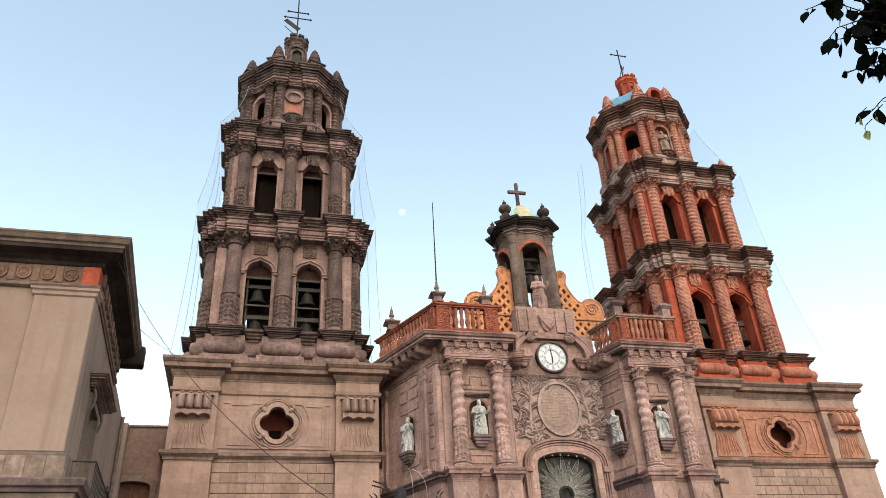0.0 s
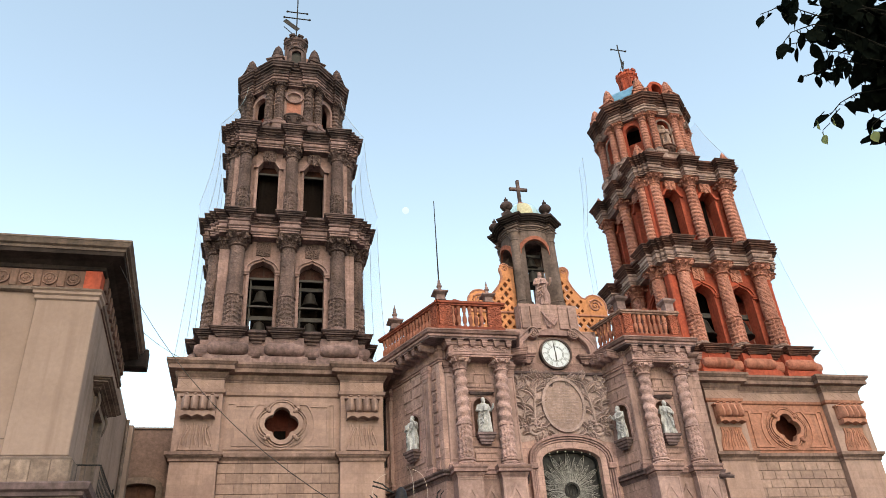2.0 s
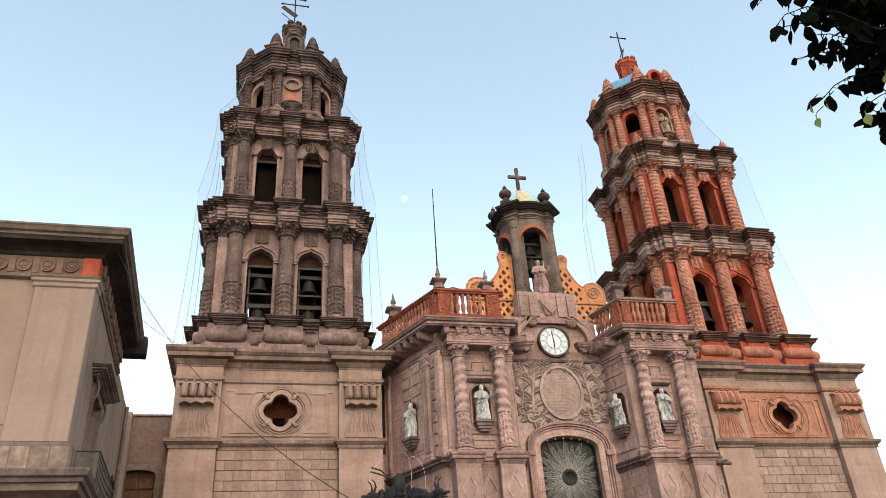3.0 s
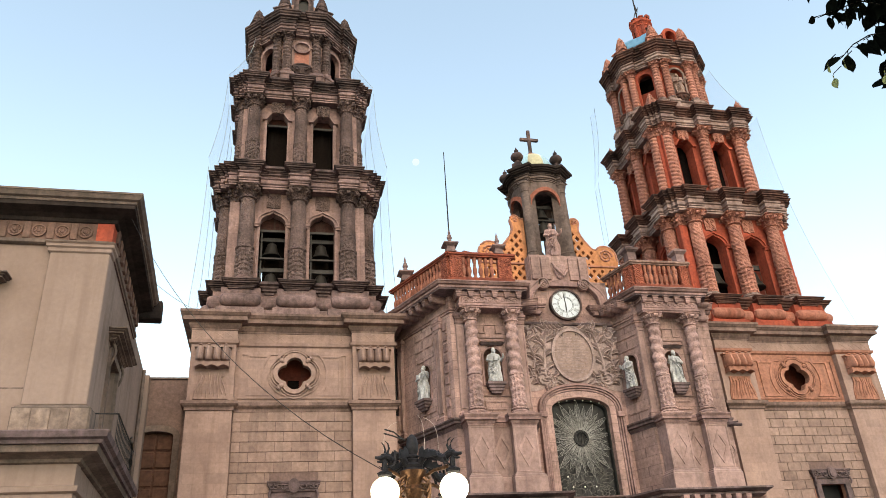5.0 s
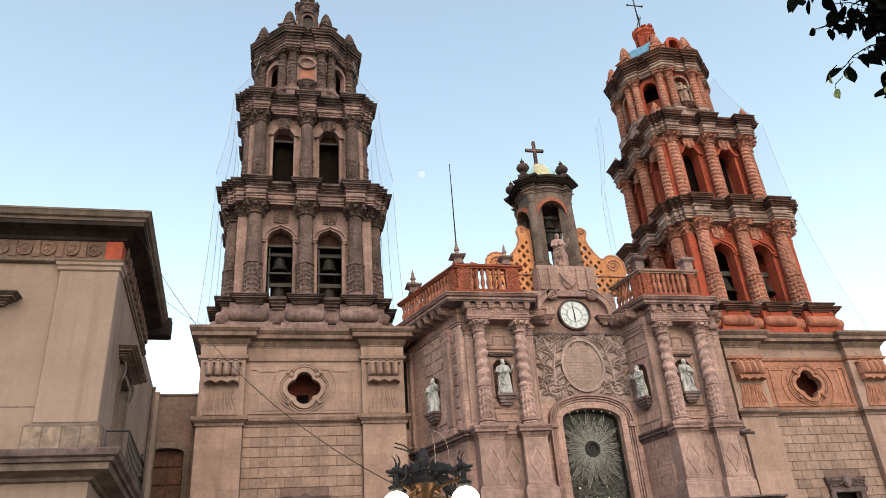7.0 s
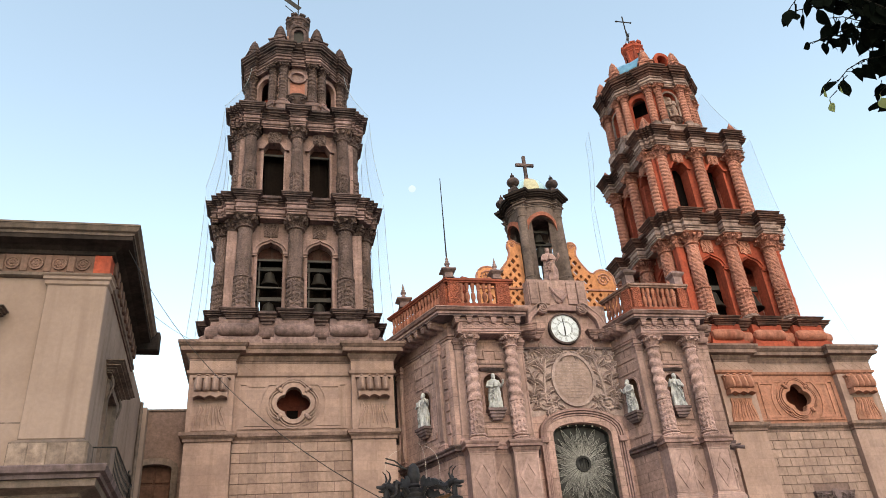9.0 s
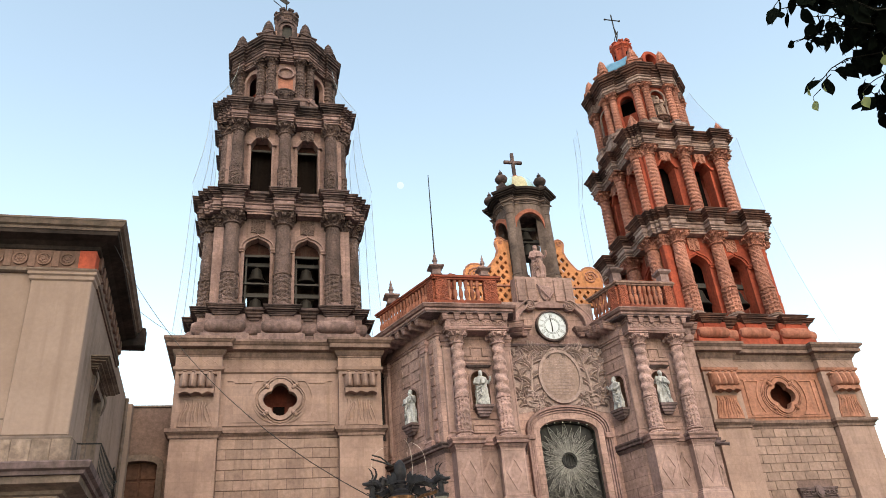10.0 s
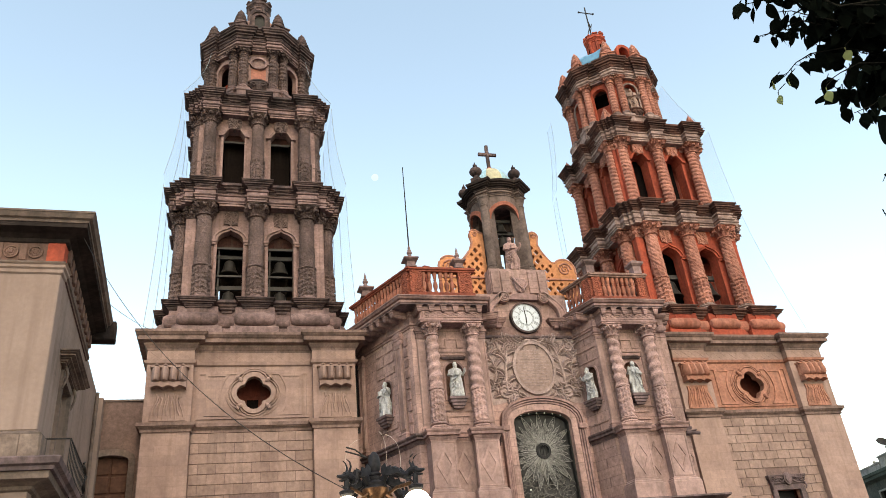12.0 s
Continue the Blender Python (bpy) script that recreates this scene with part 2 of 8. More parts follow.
def ring(bm, plan, prof, closed=True, caps=True):
    """Sweeps a moulding (outset, z) round a plan, mitred at its corners. Plan runs anticlockwise seen from above."""
    n = len(plan)
    p = [Vector((*q, 0)) for q in plan]
    push = []
    for i in range(n):
        a, b, c = p[i - 1] if i or closed else None, p[i], p[(i + 1) % n] if i < n - 1 or closed else None
        ns = []
        for u, v in ((a, b), (b, c)):
            if u is not None and v is not None:
                d = (v - u).normalized()
                ns.append(Vector((d.y, -d.x, 0)))
        push.append(ns[0] if len(ns) == 1 else (ns[0] + ns[1]) / max(0.2, 1 + ns[0].dot(ns[1])))
    rows = [[bm.verts.new(p[i] + push[i] * o + Vector((0, 0, z))) for i in range(n)] for o, z in prof]
    for r0, r1 in zip(rows, rows[1:]):
        for i in range(n if closed else n - 1):
            j = (i + 1) % n
            bm.faces.new((r0[i], r0[j], r1[j], r1[i]))
    if caps and closed:
        bm.faces.new(rows[0][::-1])
        bm.faces.new(rows[-1])
    elif caps:
        for i in (0, n - 1):
            f = [r[i] for r in rows]
            if len(f) > 2:
                bm.faces.new(f if i else f[::-1])
    return bm


def lathe(bm, prof, n=20, m=None, mod=None, caps=True):
    """Turns a profile (radius, z) about the z axis; mod(angle, z, r) may carve it."""
    rows = []
    for r, z in prof:
        row = []
        for i in range(n):
            a = 2 * math.pi * i / n
            q = mod(a, z, r) if mod else r
            row.append(bm.verts.new((q * math.cos(a), q * math.sin(a), z)))
        rows.append(row)
    for r0, r1 in zip(rows, rows[1:]):
        for i in range(n):
            j = (i + 1) % n
            bm.faces.new((r0[i], r0[j], r1[j], r1[i]))
    if caps:
        bm.faces.new(rows[0][::-1])
        bm.faces.new(rows[-1])
    if m is not None:
        bmesh.ops.transform(bm, matrix=m, verts=[v for row in rows for v in row])
    return bm


def tube(bm, pts, r, n=6, r_end=None):
    """A round bar along points."""
    pts = [Vector(q) for q in pts]
    rows = []
    for i, q in enumerate(pts):
        d = (pts[min(i + 1, len(pts) - 1)] - pts[max(i - 1, 0)]).normalized()
        side = d.cross(Vector((0, 0, 1)) if abs(d.z) < 0.9 else Vector((1, 0, 0))).normalized()
        up = side.cross(d)
        k = r if r_end is None else r + (r_end - r) * i / (len(pts) - 1)
        rows.append([bm.verts.new(q + (side * math.cos(a) + up * math.sin(a)) * k) for a in (2 * math.pi * j / n for j in range(n))])
    for r0, r1 in zip(rows, rows[1:]):
        for j in range(n):
            bm.faces.new((r0[j], r0[(j + 1) % n], r1[(j + 1) % n], r1[j]))
    bm.faces.new(rows[0][::-1])
    bm.faces.new(rows[-1])
    return bm


def plate(bm, outer, holes, depth, m=None):
    """A slab in the x-z plane with holes through it, from y = 0 back to y = depth."""
    edges, vs = [], []
    for loop in (outer, *holes):
        row = [bm.verts.new((u, 0, w)) for u, w in loop]
        vs += row
        edges += [bm.edges.new((row[i - 1], row[i])) for i in range(len(row))]
    fill = bmesh.ops.triangle_fill(bm, use_beauty=True, use_dissolve=False, edges=edges)
    faces = [g for g in fill["geom"] if isinstance(g, bmesh.types.BMFace)]
    ext = bmesh.ops.extrude_face_region(bm, geom=faces, use_keep_orig=True)
    back = [g for g in ext["geom"] if isinstance(g, bmesh.types.BMVert)]
    bmesh.ops.translate(bm, vec=(0, depth, 0), verts=back)
    if m is not None:
        bmesh.ops.transform(bm, matrix=m, verts=vs + back)
    return bm


def rect(x0, x1, z0, z1):
    return [(x0, z0), (x1, z0), (x1, z1), (x0, z1)]


def arched(cx, w, z0, spring, rise, n=12, point=0.0):
    """The outline of an opening with an arched head; point lifts its middle to an ogee."""
    out = [(cx - w / 2, z0), (cx + w / 2, z0)]
    for i in range(n + 1):
        a = math.pi * i / n
        lift = point * max(0.0, 1 - abs(math.cos(a)) * 4.5)
        out.append((cx + w / 2 * math.cos(a), spring + rise * math.sin(a) + lift))
    return out


def chamfered(cx, w, z0, top, cut):
    """An opening with cut upper corners."""
    return [(cx - w / 2, z0), (cx + w / 2, z0), (cx + w / 2, top - cut), (cx + w / 2 - cut * 0.6, top), (cx - w / 2 + cut * 0.6, top), (cx - w / 2, top - cut)]


def grown(loop, d):
    """An outline moved outwards by d."""
    n = len(loop)
    area = sum(loop[i - 1][0] * loop[i][1] - loop[i][0] * loop[i - 1][1] for i in range(n))
    s = 1 if area > 0 else -1
    out = []
    for i in range(n):
        a, b, c = (Vector(loop[j % n]) for j in (i - 1, i, i + 1))
        ns = [Vector((e.y, -e.x)) * s for e in ((b - a).normalized(), (c - b).normalized())]
        q = b + (ns[0] + ns[1]) / max(0.3, 1 + ns[0].dot(ns[1])) * d
        out.append((q.x, q.y))
    return out


def oval(cx, cz, a, b, n=32):
    return [(cx + a * math.cos(2 * math.pi * i / n), cz + b * math.sin(2 * math.pi * i / n)) for i in range(n)]


def quatrefoil(cx, cz, r, n=9):
    """Four lobes of radius r round a centre."""
    out = []
    for k in range(4):
        mid = k * math.pi / 2
        for i in range(n):
            a = mid - 0.47 * math.pi + 0.94 * math.pi * i / (n - 1)
            out.append((cx + r * 0.98 * math.cos(mid) + r * math.cos(a), cz + r * 0.98 * math.sin(mid) + r * math.sin(a)))
    return out


def spin(k, cx, cy):
    """The pose of the k-th of four faces of a tower about its axis; local x runs along the face, local -y outwards."""
    return Matrix.Translation((cx, cy, 0)) @ Matrix.Rotation(k * math.pi / 2, 4, "Z")


# mouldings: outset, z
def cornice_prof(z0, z1, out, foot=0.0):
    """A run of fillets parted by undercut grooves, out to a drip edge."""
    h = z1 - z0
    steps = ((0, 0), (0.1, 0), (0.1, 0.07), (0.06, 0.08), (0.06, 0.11), (0.2, 0.14), (0.2, 0.21), (0.26, 0.24), (0.26, 0.29), (0.2, 0.3), (0.2, 0.33), (0.42, 0.37), (0.44, 0.45), (0.38, 0.46), (0.38, 0.5),
             (0.72, 0.53), (0.72, 0.64), (0.66, 0.65), (0.66, 0.69), (0.84, 0.73), (0.9, 0.8), (0.84, 0.81), (0.84, 0.85), (1, 0.89), (1, 1))
    return [(foot + u * out, z0 + w * h) for u, w in steps]


def bold_prof(z0, z1, out):
    """A heavier cornice: bed moulding, ogee, wide corona with a shadow groove, and a drip edge."""
    h = z1 - z0
    steps = ((0, 0), (0.1, 0), (0.1, 0.1), (0.16, 0.12), (0.28, 0.24), (0.34, 0.3), (0.34, 0.36), (0.3, 0.37), (0.3, 0.4), (0.78, 0.45), (0.78, 0.64), (0.73, 0.65), (0.73, 0.69), (0.84, 0.74), (0.93, 0.82), (1, 0.86), (1, 1))
    return [(u * out, z0 + w * h) for u, w in steps]


def band_prof(z0, z1, out):
    """A plain string course: a fillet, a hollow and a square edge."""
    h = z1 - z0
    return [(u * out, z0 + w * h) for u, w in ((0, 0), (0.3, 0.02), (0.3, 0.3), (0.4, 0.36), (0.75, 0.52), (0.75, 0.58), (1, 0.62), (1, 1))]


def entablature_prof(z0, z1, k=1.0):
    """Two fasciae, a torus between grooves, a frieze and a bed moulding."""
    h = z1 - z0
    return [(o * k, z0 + w * h) for o, w in ((0, 0), (0.03, 0.0), (0.03, 0.13), (0.0, 0.14), (0.0, 0.17), (0.06, 0.18), (0.06, 0.29), (0.1, 0.31), (0.15, 0.36), (0.15, 0.42), (0.1, 0.46), (0.02, 0.47), (0.02, 0.5), (0.05, 0.51),
                                              (0.05, 0.72), (0.02, 0.73), (0.02, 0.76), (0.1, 0.78), (0.13, 0.85), (0.1, 0.9), (0.05, 0.91), (0.05, 1))]


def broken_plan(h, breaks, cx, cy, hy=None):
    """A rectangle round (cx, cy) whose four sides step forward; breaks: from, to, depth, in order along a side."""
    hy = h if hy is None else hy
    out = []
    for k in range(4):
        w, dep = (h, hy) if k % 2 == 0 else (hy, h)
        side = [(-w, -dep)]
        for a, b, d in breaks:
            for x, y in ((a, -dep), (a, -dep - d), (b, -dep - d), (b, -dep)):
                if len(side) > 1 and abs(side[-1][0] - x) < 1e-6 and abs(side[-1][1] - y) < 1e-6:
                    side.pop()
                else:
                    side.append((x, y))
        for x, y in side:
            for _ in range(k):
                x, y = -y, x
            out.append((cx + x, cy + y))
    return out


def torus_prof(z0, z1, out):
    zm, r = (z0 + z1) / 2, (z1 - z0) / 2
    return [(0, z0)] + [(out * max(0.0, math.cos(a)), zm + r * math.sin(a)) for a in (math.pi * (i / 8 - 0.5) for i in range(9))] + [(0, z1)]


# ---- columns ----
def column_meshes(tag, r, z0, z1, cap_h, base_h, twist, shaft_mat, cap_mat, base_mat, starts=2, deep=0.08, style="rope"):
    """A shaft wound with relief above a strapwork drum, a capital of leaves and curls and a moulded base, all round the z axis."""
    low = z0 + base_h
    top = z1 - cap_h
    drum = low + (top - low) * (0.36 if style != "bark" else 0.0)
    rows = 150
    prof = []
    for i in range(rows + 1):
        z = low + (top - low) * i / rows
        k = (z - low) / (top - low)
        prof.append((r * (1 - 0.12 * k * k), z))

    def carve(a, z, q):
        if z > drum + 0.06:
            turn = starts * a + twist * (z - drum)
            if style == "rope":
                return q * (1 + deep * (1.3 - 2.2 * abs(math.cos(turn / 2)) ** 2.2) + 0.015 * math.sin(9 * a - 16 * z))
            if style == "bark":
                return q * (1 + deep * (0.9 - 2.0 * abs(math.cos(turn / 2)) ** 3) * (0.8 + 0.3 * math.sin(7 * a - 5 * z)))
            leaf = math.sin(5 * a + 9 * z) * math.sin(4 * a - 11 * z) + 0.6 * math.sin(9 * a + 23 * z)
            return q * (1 + deep * (0.55 * leaf - 0.8 * max(0.0, math.cos(turn)) ** 4))
        if z < drum - 0.04:
            curl = math.sin(5 * a + 12 * z) * math.sin(5 * a - 12 * z + 1.2 * math.sin(3 * a)) + 0.45 * math.sin(9 * a + 2 * math.sin(13 * z)) * math.sin(21 * z)
            return q * (1.04 + 0.09 * math.tanh(3.2 * curl + 0.4))
        return q * 1.17
    shaft = to_mesh(tag + "_shaft", lathe(BM(), prof, 52, mod=carve), shaft_mat, True)
    b = BM()
    cp = [(r * 0.9, top - 0.03), (r * 1.14, top), (r * 1.16, top + 0.05), (r * 0.9, top + 0.07)]
    for i in range(23):
        k = i / 22
        cp.append((r * (0.88 + 0.42 * k ** 1.5), top + 0.08 + (cap_h * 0.78 - 0.08) * k))

    def leaf(a, z, q):
        k = (z - top - 0.08) / (cap_h * 0.78 - 0.08)
        if k <= 0:
            return q
        tier = (k * 2.0) % 1.0 if k < 0.999 else 1.0
        lobe = abs(math.cos(4 * a + (math.pi / 2 if k > 0.5 else 0)))
        return q * (0.92 + 0.36 * tier ** 1.7 * (0.12 + 0.88 * lobe ** 0.7) - 0.12 * (1 - lobe) * (1 - tier))
    lathe(b, cp, 40, mod=leaf)
    for a in range(8):
        t = math.pi / 8 + a * math.pi / 4
        big = 1.0 if a % 2 == 0 else 0.0
        t = math.pi / 4 + (a // 2) * math.pi / 2 if a % 2 == 0 else (a // 2) * math.pi / 2
        rad = (1.5 if big else 1.3) * r
        lathe(b, [(0.01, -0.1), (r * (0.3 + 0.1 * big), -0.1), (r * (0.24 + 0.08 * big), -0.05), (r * (0.24 + 0.08 * big), 0.05), (r * (0.3 + 0.1 * big), 0.1), (0.01, 0.1)], 10,
              Matrix.Translation((rad * math.cos(t), rad * math.sin(t), z1 - cap_h * 0.3)) @ Matrix.Rotation(t + math.pi / 2, 4, "Z") @ Matrix.Rotation(math.pi / 2, 4, "Y"))
    s = r * 1.3
    e = r * 1.5
    plan = []
    for k in range(4):                                     # abacus with hollowed sides
        for u, w in ((-e, -e * 0.92), (-e * 0.4, -s), (e * 0.4, -s), (e, -e * 0.92)):
            for _ in range(k):
                u, w = -w, u
            plan.append((u, w))
    ring(b, plan, [(-0.04, z1 - cap_h * 0.22), (0.0, z1 - cap_h * 0.2), (0.0, z1 - cap_h * 0.12), (-0.03, z1 - cap_h * 0.1), (0.04, z1 - cap_h * 0.05), (0.04, z1)])
    capital = to_mesh(tag + "_capital", b, cap_mat)
    b = BM()
    h = base_h
    lathe(b, [(r * 1.1, z0 + 0.2 * h), (r * 1.42, z0 + 0.24 * h), (r * 1.5, z0 + 0.36 * h), (r * 1.4, z0 + 0.46 * h), (r * 1.16, z0 + 0.48 * h), (r * 1.12, z0 + 0.58 * h), (r * 1.3, z0 + 0.62 * h), (r * 1.34, z0 + 0.72 * h), (r * 1.26, z0 + 0.8 * h), (r * 1.06, z0 + 0.82 * h), (r * 1.14, z0 + 0.92 * h), (r * 1.02, low), (r, low + 0.02)], 26)
    s = r * 1.55
    box(b, -s, s, -s, s, z0, z0 + 0.22 * h)
    foot = to_mesh(tag + "_base", b, base_mat)
    return shaft, capital, foot


def add_column(meshes, parent, m, name="column", label=""):
    shaft, capital, foot = meshes
    c = part(name, shaft, None, parent, label, m)
    part("capital", capital, None, c, "", m)
    part("column_base", foot, None, c, "", m)
    return c


# ---- bell towers ----
DIMRED = surface("dim_red_inner_wall", (0.166, 0.045, 0.032), (0.102, 0.029, 0.022))


HEADRED = surface("dark_red_plaster", (0.048, 0.019, 0.015), (0.025, 0.011, 0.009), patch=1.5, streak=0.5)


def bell_mesh(tag, r):
    h = r * 1.7
    prof = [(r, 0), (r * 1.02, 0.03), (r * 0.9, h * 0.12), (r * 0.68, h * 0.4), (r * 0.58, h * 0.7), (r * 0.5, h * 0.86), (r * 0.3, h * 0.96), (r * 0.12, h), (r * 0.1, h * 1.12)]
    return to_mesh(tag, lathe(BM(), prof, 22), BRONZE, True)


BELL = bell_mesh("bell", 0.52)


def hang_bell(x, y, z, s, label):
    b = new("bell", BELL)
    b.matrix_basis = Matrix.Translation((x, y, z)) @ Matrix.Scale(s, 4)
    WHERE[b] = b.matrix_basis.copy()
    tagged(b, label, "bell", "bells of the towers")
    y_bar = BM()
    box(y_bar, -0.8, 0.8, -0.08, 0.08, 0.98, 1.2)
    part("yoke", y_bar, TIMBER, b, "grey wooden yoke", WHERE[b])


def iron_cross(bm, x, y, z0, h, arms, vane):
    tube(bm, [(x, y, z0), (x, y, z0 + h)], 0.05)
    for z, w in arms:
        tube(bm, [(x - w, y, z), (x + w, y, z)], 0.045)
        for s in (-1, 1):
            lathe(bm, [(0.01, -0.11), (0.09, -0.02), (0.09, 0.02), (0.01, 0.11)], 6, Matrix.Translation((x + s * w, y, z)))
    if vane:
        a = Matrix.Translation((x - 0.3, y, z0 + vane + 0.12)) @ Matrix.Rotation(radians(40), 4, "Y")
        box(bm, -0.75, 0.55, -0.02, 0.02, -0.17, 0.17, m=a)
        tube(bm, [(x + 0.75, y, z0 - 0.1), (x - 0.9, y, z0 + 1.55)], 0.03)


def bell_tower(side, cx, cy, ox, zs, mats, label, hr=4.55, lean=(0.0, 0.0)):
    """A two-storey belfry with an octagonal crown on a square base. zs: the heights of its courses."""
    wall, dark, carved, pale, body, fram, ped, sill = mats
    T = thing("bell_tower", label, "bell tower", (cx, cy, 0), "towers of the cathedral")
    front = 0.0                                            # y of the base's pilasters
    hx, d1 = 4.55, 11.7
    base_cx = cx
    # base: a wall with thickness, quatrefoil and window
    zq = 12.38
    q = quatrefoil(cx, zq, 0.38)
    win = rect(cx - 0.62, cx + 0.82, 4.2, 6.95) if side < 0 else rect(cx - 0.35, cx + 1.05, 4.2, 6.9)
    b = plate(BM(), rect(cx - hx + 0.05, cx + hr - 0.05, 0, 15.0), [q, win], 0.24, Matrix.Translation((0, 0.35, 0)))
    stone = SAND if side < 0 else PINK_WARM
    part("wall", b, stone, T)
    b = BM()
    box(b, cx - hx + 0.05, cx - hx + 0.8, 0.59, d1, 0, 15.0)
    box(b, cx + hr - 0.8, cx + hr - 0.05, 0.59, d1, 0, 15.0)
    box(b, cx - hx + 0.8, cx + hx - 0.8, d1 - 0.8, d1, 0, 15.0)
    part("side_wall", b, PINK, T)
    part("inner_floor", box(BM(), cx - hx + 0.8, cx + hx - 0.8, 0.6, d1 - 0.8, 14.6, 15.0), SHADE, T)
    part("inner_screen", box(BM(), cx - hx + 0.8, cx + hx - 0.8, 1.5, 1.6, 0, 14.6), DIMRED, T)
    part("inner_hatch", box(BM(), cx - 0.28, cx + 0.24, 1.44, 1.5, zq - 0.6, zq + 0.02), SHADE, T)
    for x0, x1 in ((cx - hx, cx - 2.62), (cx + 2.6, cx + hr)):
        part("pilaster", ring(BM(), [(x0, 0.0), (x1, 0.0), (x1, 0.36), (x0, 0.36)], [(0.05, 0), (0.05, 1.2), (0, 1.25), (0, 14.0)]), SAND, T)
        xm = (x0 + x1) / 2
        # bracket of four rolls over a hanging valance and a carved panel
        b = BM()
        for i in range(4):
            lathe(b, [(0.02, 12.7), (0.1, 12.71), (0.16, 12.76), (0.185, 12.85), (0.19, 12.96), (0.186, 13.08), (0.178, 13.2), (0.168, 13.3), (0.15, 13.38), (0.1, 13.41)], 14, Matrix.Translation((xm - 0.54 + 0.36 * i, -0.16, 0)) @ Matrix.Shear("XY", 4, (0.0, 0.12)) @ Matrix.Translation((0, -1.55, 0)) @ Matrix.Diagonal((1.02, 2.7, 1, 1)))
        box(b, xm - 0.74, xm + 0.74, -0.16, 0.0, 12.76, 13.4)
        box(b, xm - 0.8, xm + 0.8, -0.3, 0.0, 13.4, 13.48)
        for i in range(4):
            lathe(b, [(0.01, -0.05), (0.07, -0.02), (0.07, 0.02), (0.01, 0.05)], 8, Matrix.Translation((xm - 0.54 + 0.36 * i, -0.27, 13.52)) @ Matrix.Scale(1.25, 4))
        part("bracket", b, stone, T, "", None, True)
        b = BM()
        out = [(xm - 0.72, 12.72)] + [(xm - 0.72 + 1.44 * i / 24, 12.42 + 0.1 * abs(math.sin(math.pi * i / 8)) + 0.03) for i in range(25)] + [(xm + 0.72, 12.72)]
        plate(b, out[::-1], [], 0.42, Matrix.Translation((0, -0.42, 0)))
        part("valance", b, stone, T)
        # hanging cloth carved in folds, drawn in at its top
        b = BM()
        plate(b, [(xm - 0.74, 11.1), (xm + 0.74, 11.1), (xm + 0.72, 11.5), (xm + 0.58, 12.0), (xm + 0.6, 12.3), (xm - 0.6, 12.3), (xm - 0.58, 12.0), (xm - 0.72, 11.5)], [], 0.07, Matrix.Translation((0, -0.06, 0)))
        cp = part("carved_panel", b, stone, T, "panel carved as hanging cloth")
        for i in range(9):
            u = -0.62 + 0.155 * i
            k = 0.78 + 0.05 * ((i * 3) % 4)
            part("fold", tube(BM(), [(xm + u * k, -0.05, 12.28 - 0.08 * (i % 3)), (xm + u * k * 0.86 + 0.03 * (i % 2), -0.09, 12.0), (xm + u * 0.98 - 0.03 * ((i * 5) % 3), -0.075, 11.6), (xm + u * 1.1, -0.04, 11.14 + 0.09 * ((i * 2) % 3))], 0.03 + 0.01 * (i % 3), 6, 0.036 + 0.012 * ((i + 1) % 3)), stone, cp, "", None, True)
    # string course, frieze and main cornice of the base
    plan = [(cx - hx, 0.0), (cx - 2.62, 0.0), (cx - 2.62, 0.36), (cx + 2.6, 0.36), (cx + 2.6, 0.0), (cx + hr, 0.0), (cx + hr, d1), (cx - hx, d1)]
    part("string_course", ring(BM(), plan, band_prof(10.62, 11.02, 0.22)), SAND_WORN, T)
    part("architrave", ring(BM(), plan, [(0, 13.62), (0.1, 13.68), (0.13, 13.8), (0.02, 13.84)]), stone, T)
    fz = part("frieze", ring(BM(), plan, [(0.015, 13.8), (0.03, 13.85), (0.03, 14.25), (0.015, 14.3)]), SAND, T, "frieze carved with crossed bands")
    cross = BM()
    for g in (-1, 1):
        tube(cross, [(-0.22, 0, -g * 0.17), (0.22, 0, g * 0.17)], 0.018, 5)
    cross = to_mesh("crossed_band", cross, SAND)
    for x, y in [(cx - 2.5 + 0.46 * i, 0.33) for i in range(12)] + [(xm + 0.44 * i, -0.03) for xm in (cx - hx + 0.31, cx + hr - 1.65) for i in range(4)]:
        part("crossed_band", cross, None, fz, "", Matrix.Translation((x, y, 14.05)))
    part("cornice", ring(BM(), plan, bold_prof(14.28, 15.1, 0.56)), SAND_WORN, T)
    # quatrefoil surround
    b = plate(BM(), grown(q, 0.2), [grown(q, 0.0)], 0.2, Matrix.Translation((0, 0.22, 0)))
    w = part("window", b, stone, T, "quatrefoil window with moulded frame")
    part("moulding", plate(BM(), grown(q, 0.31), [grown(q, 0.26)], 0.16, Matrix.Translation((0, 0.24, 0))), stone, w)
    part("moulding", plate(BM(), grown(q, 0.42), [grown(q, 0.36)], 0.1, Matrix.Translation((0, 0.26, 0))), stone, w)
    for sx in (-1, 1):
        for sz in (-1, 1):
            part("knob", lathe(BM(), [(0.01, -0.12), (0.1, -0.06), (0.13, 0.02), (0.14, 0.1), (0.09, 0.2), (0.13, 0.26), (0.1, 0.34), (0.01, 0.38)], 10), stone, w, "",
                 Matrix.Translation((cx + sx * 0.56, 0.22, zq + sz * 0.56)) @ Matrix.Rotation(sx * radians(90 - sz * 45), 4, "Y") @ Matrix.Scale(0.75, 4))
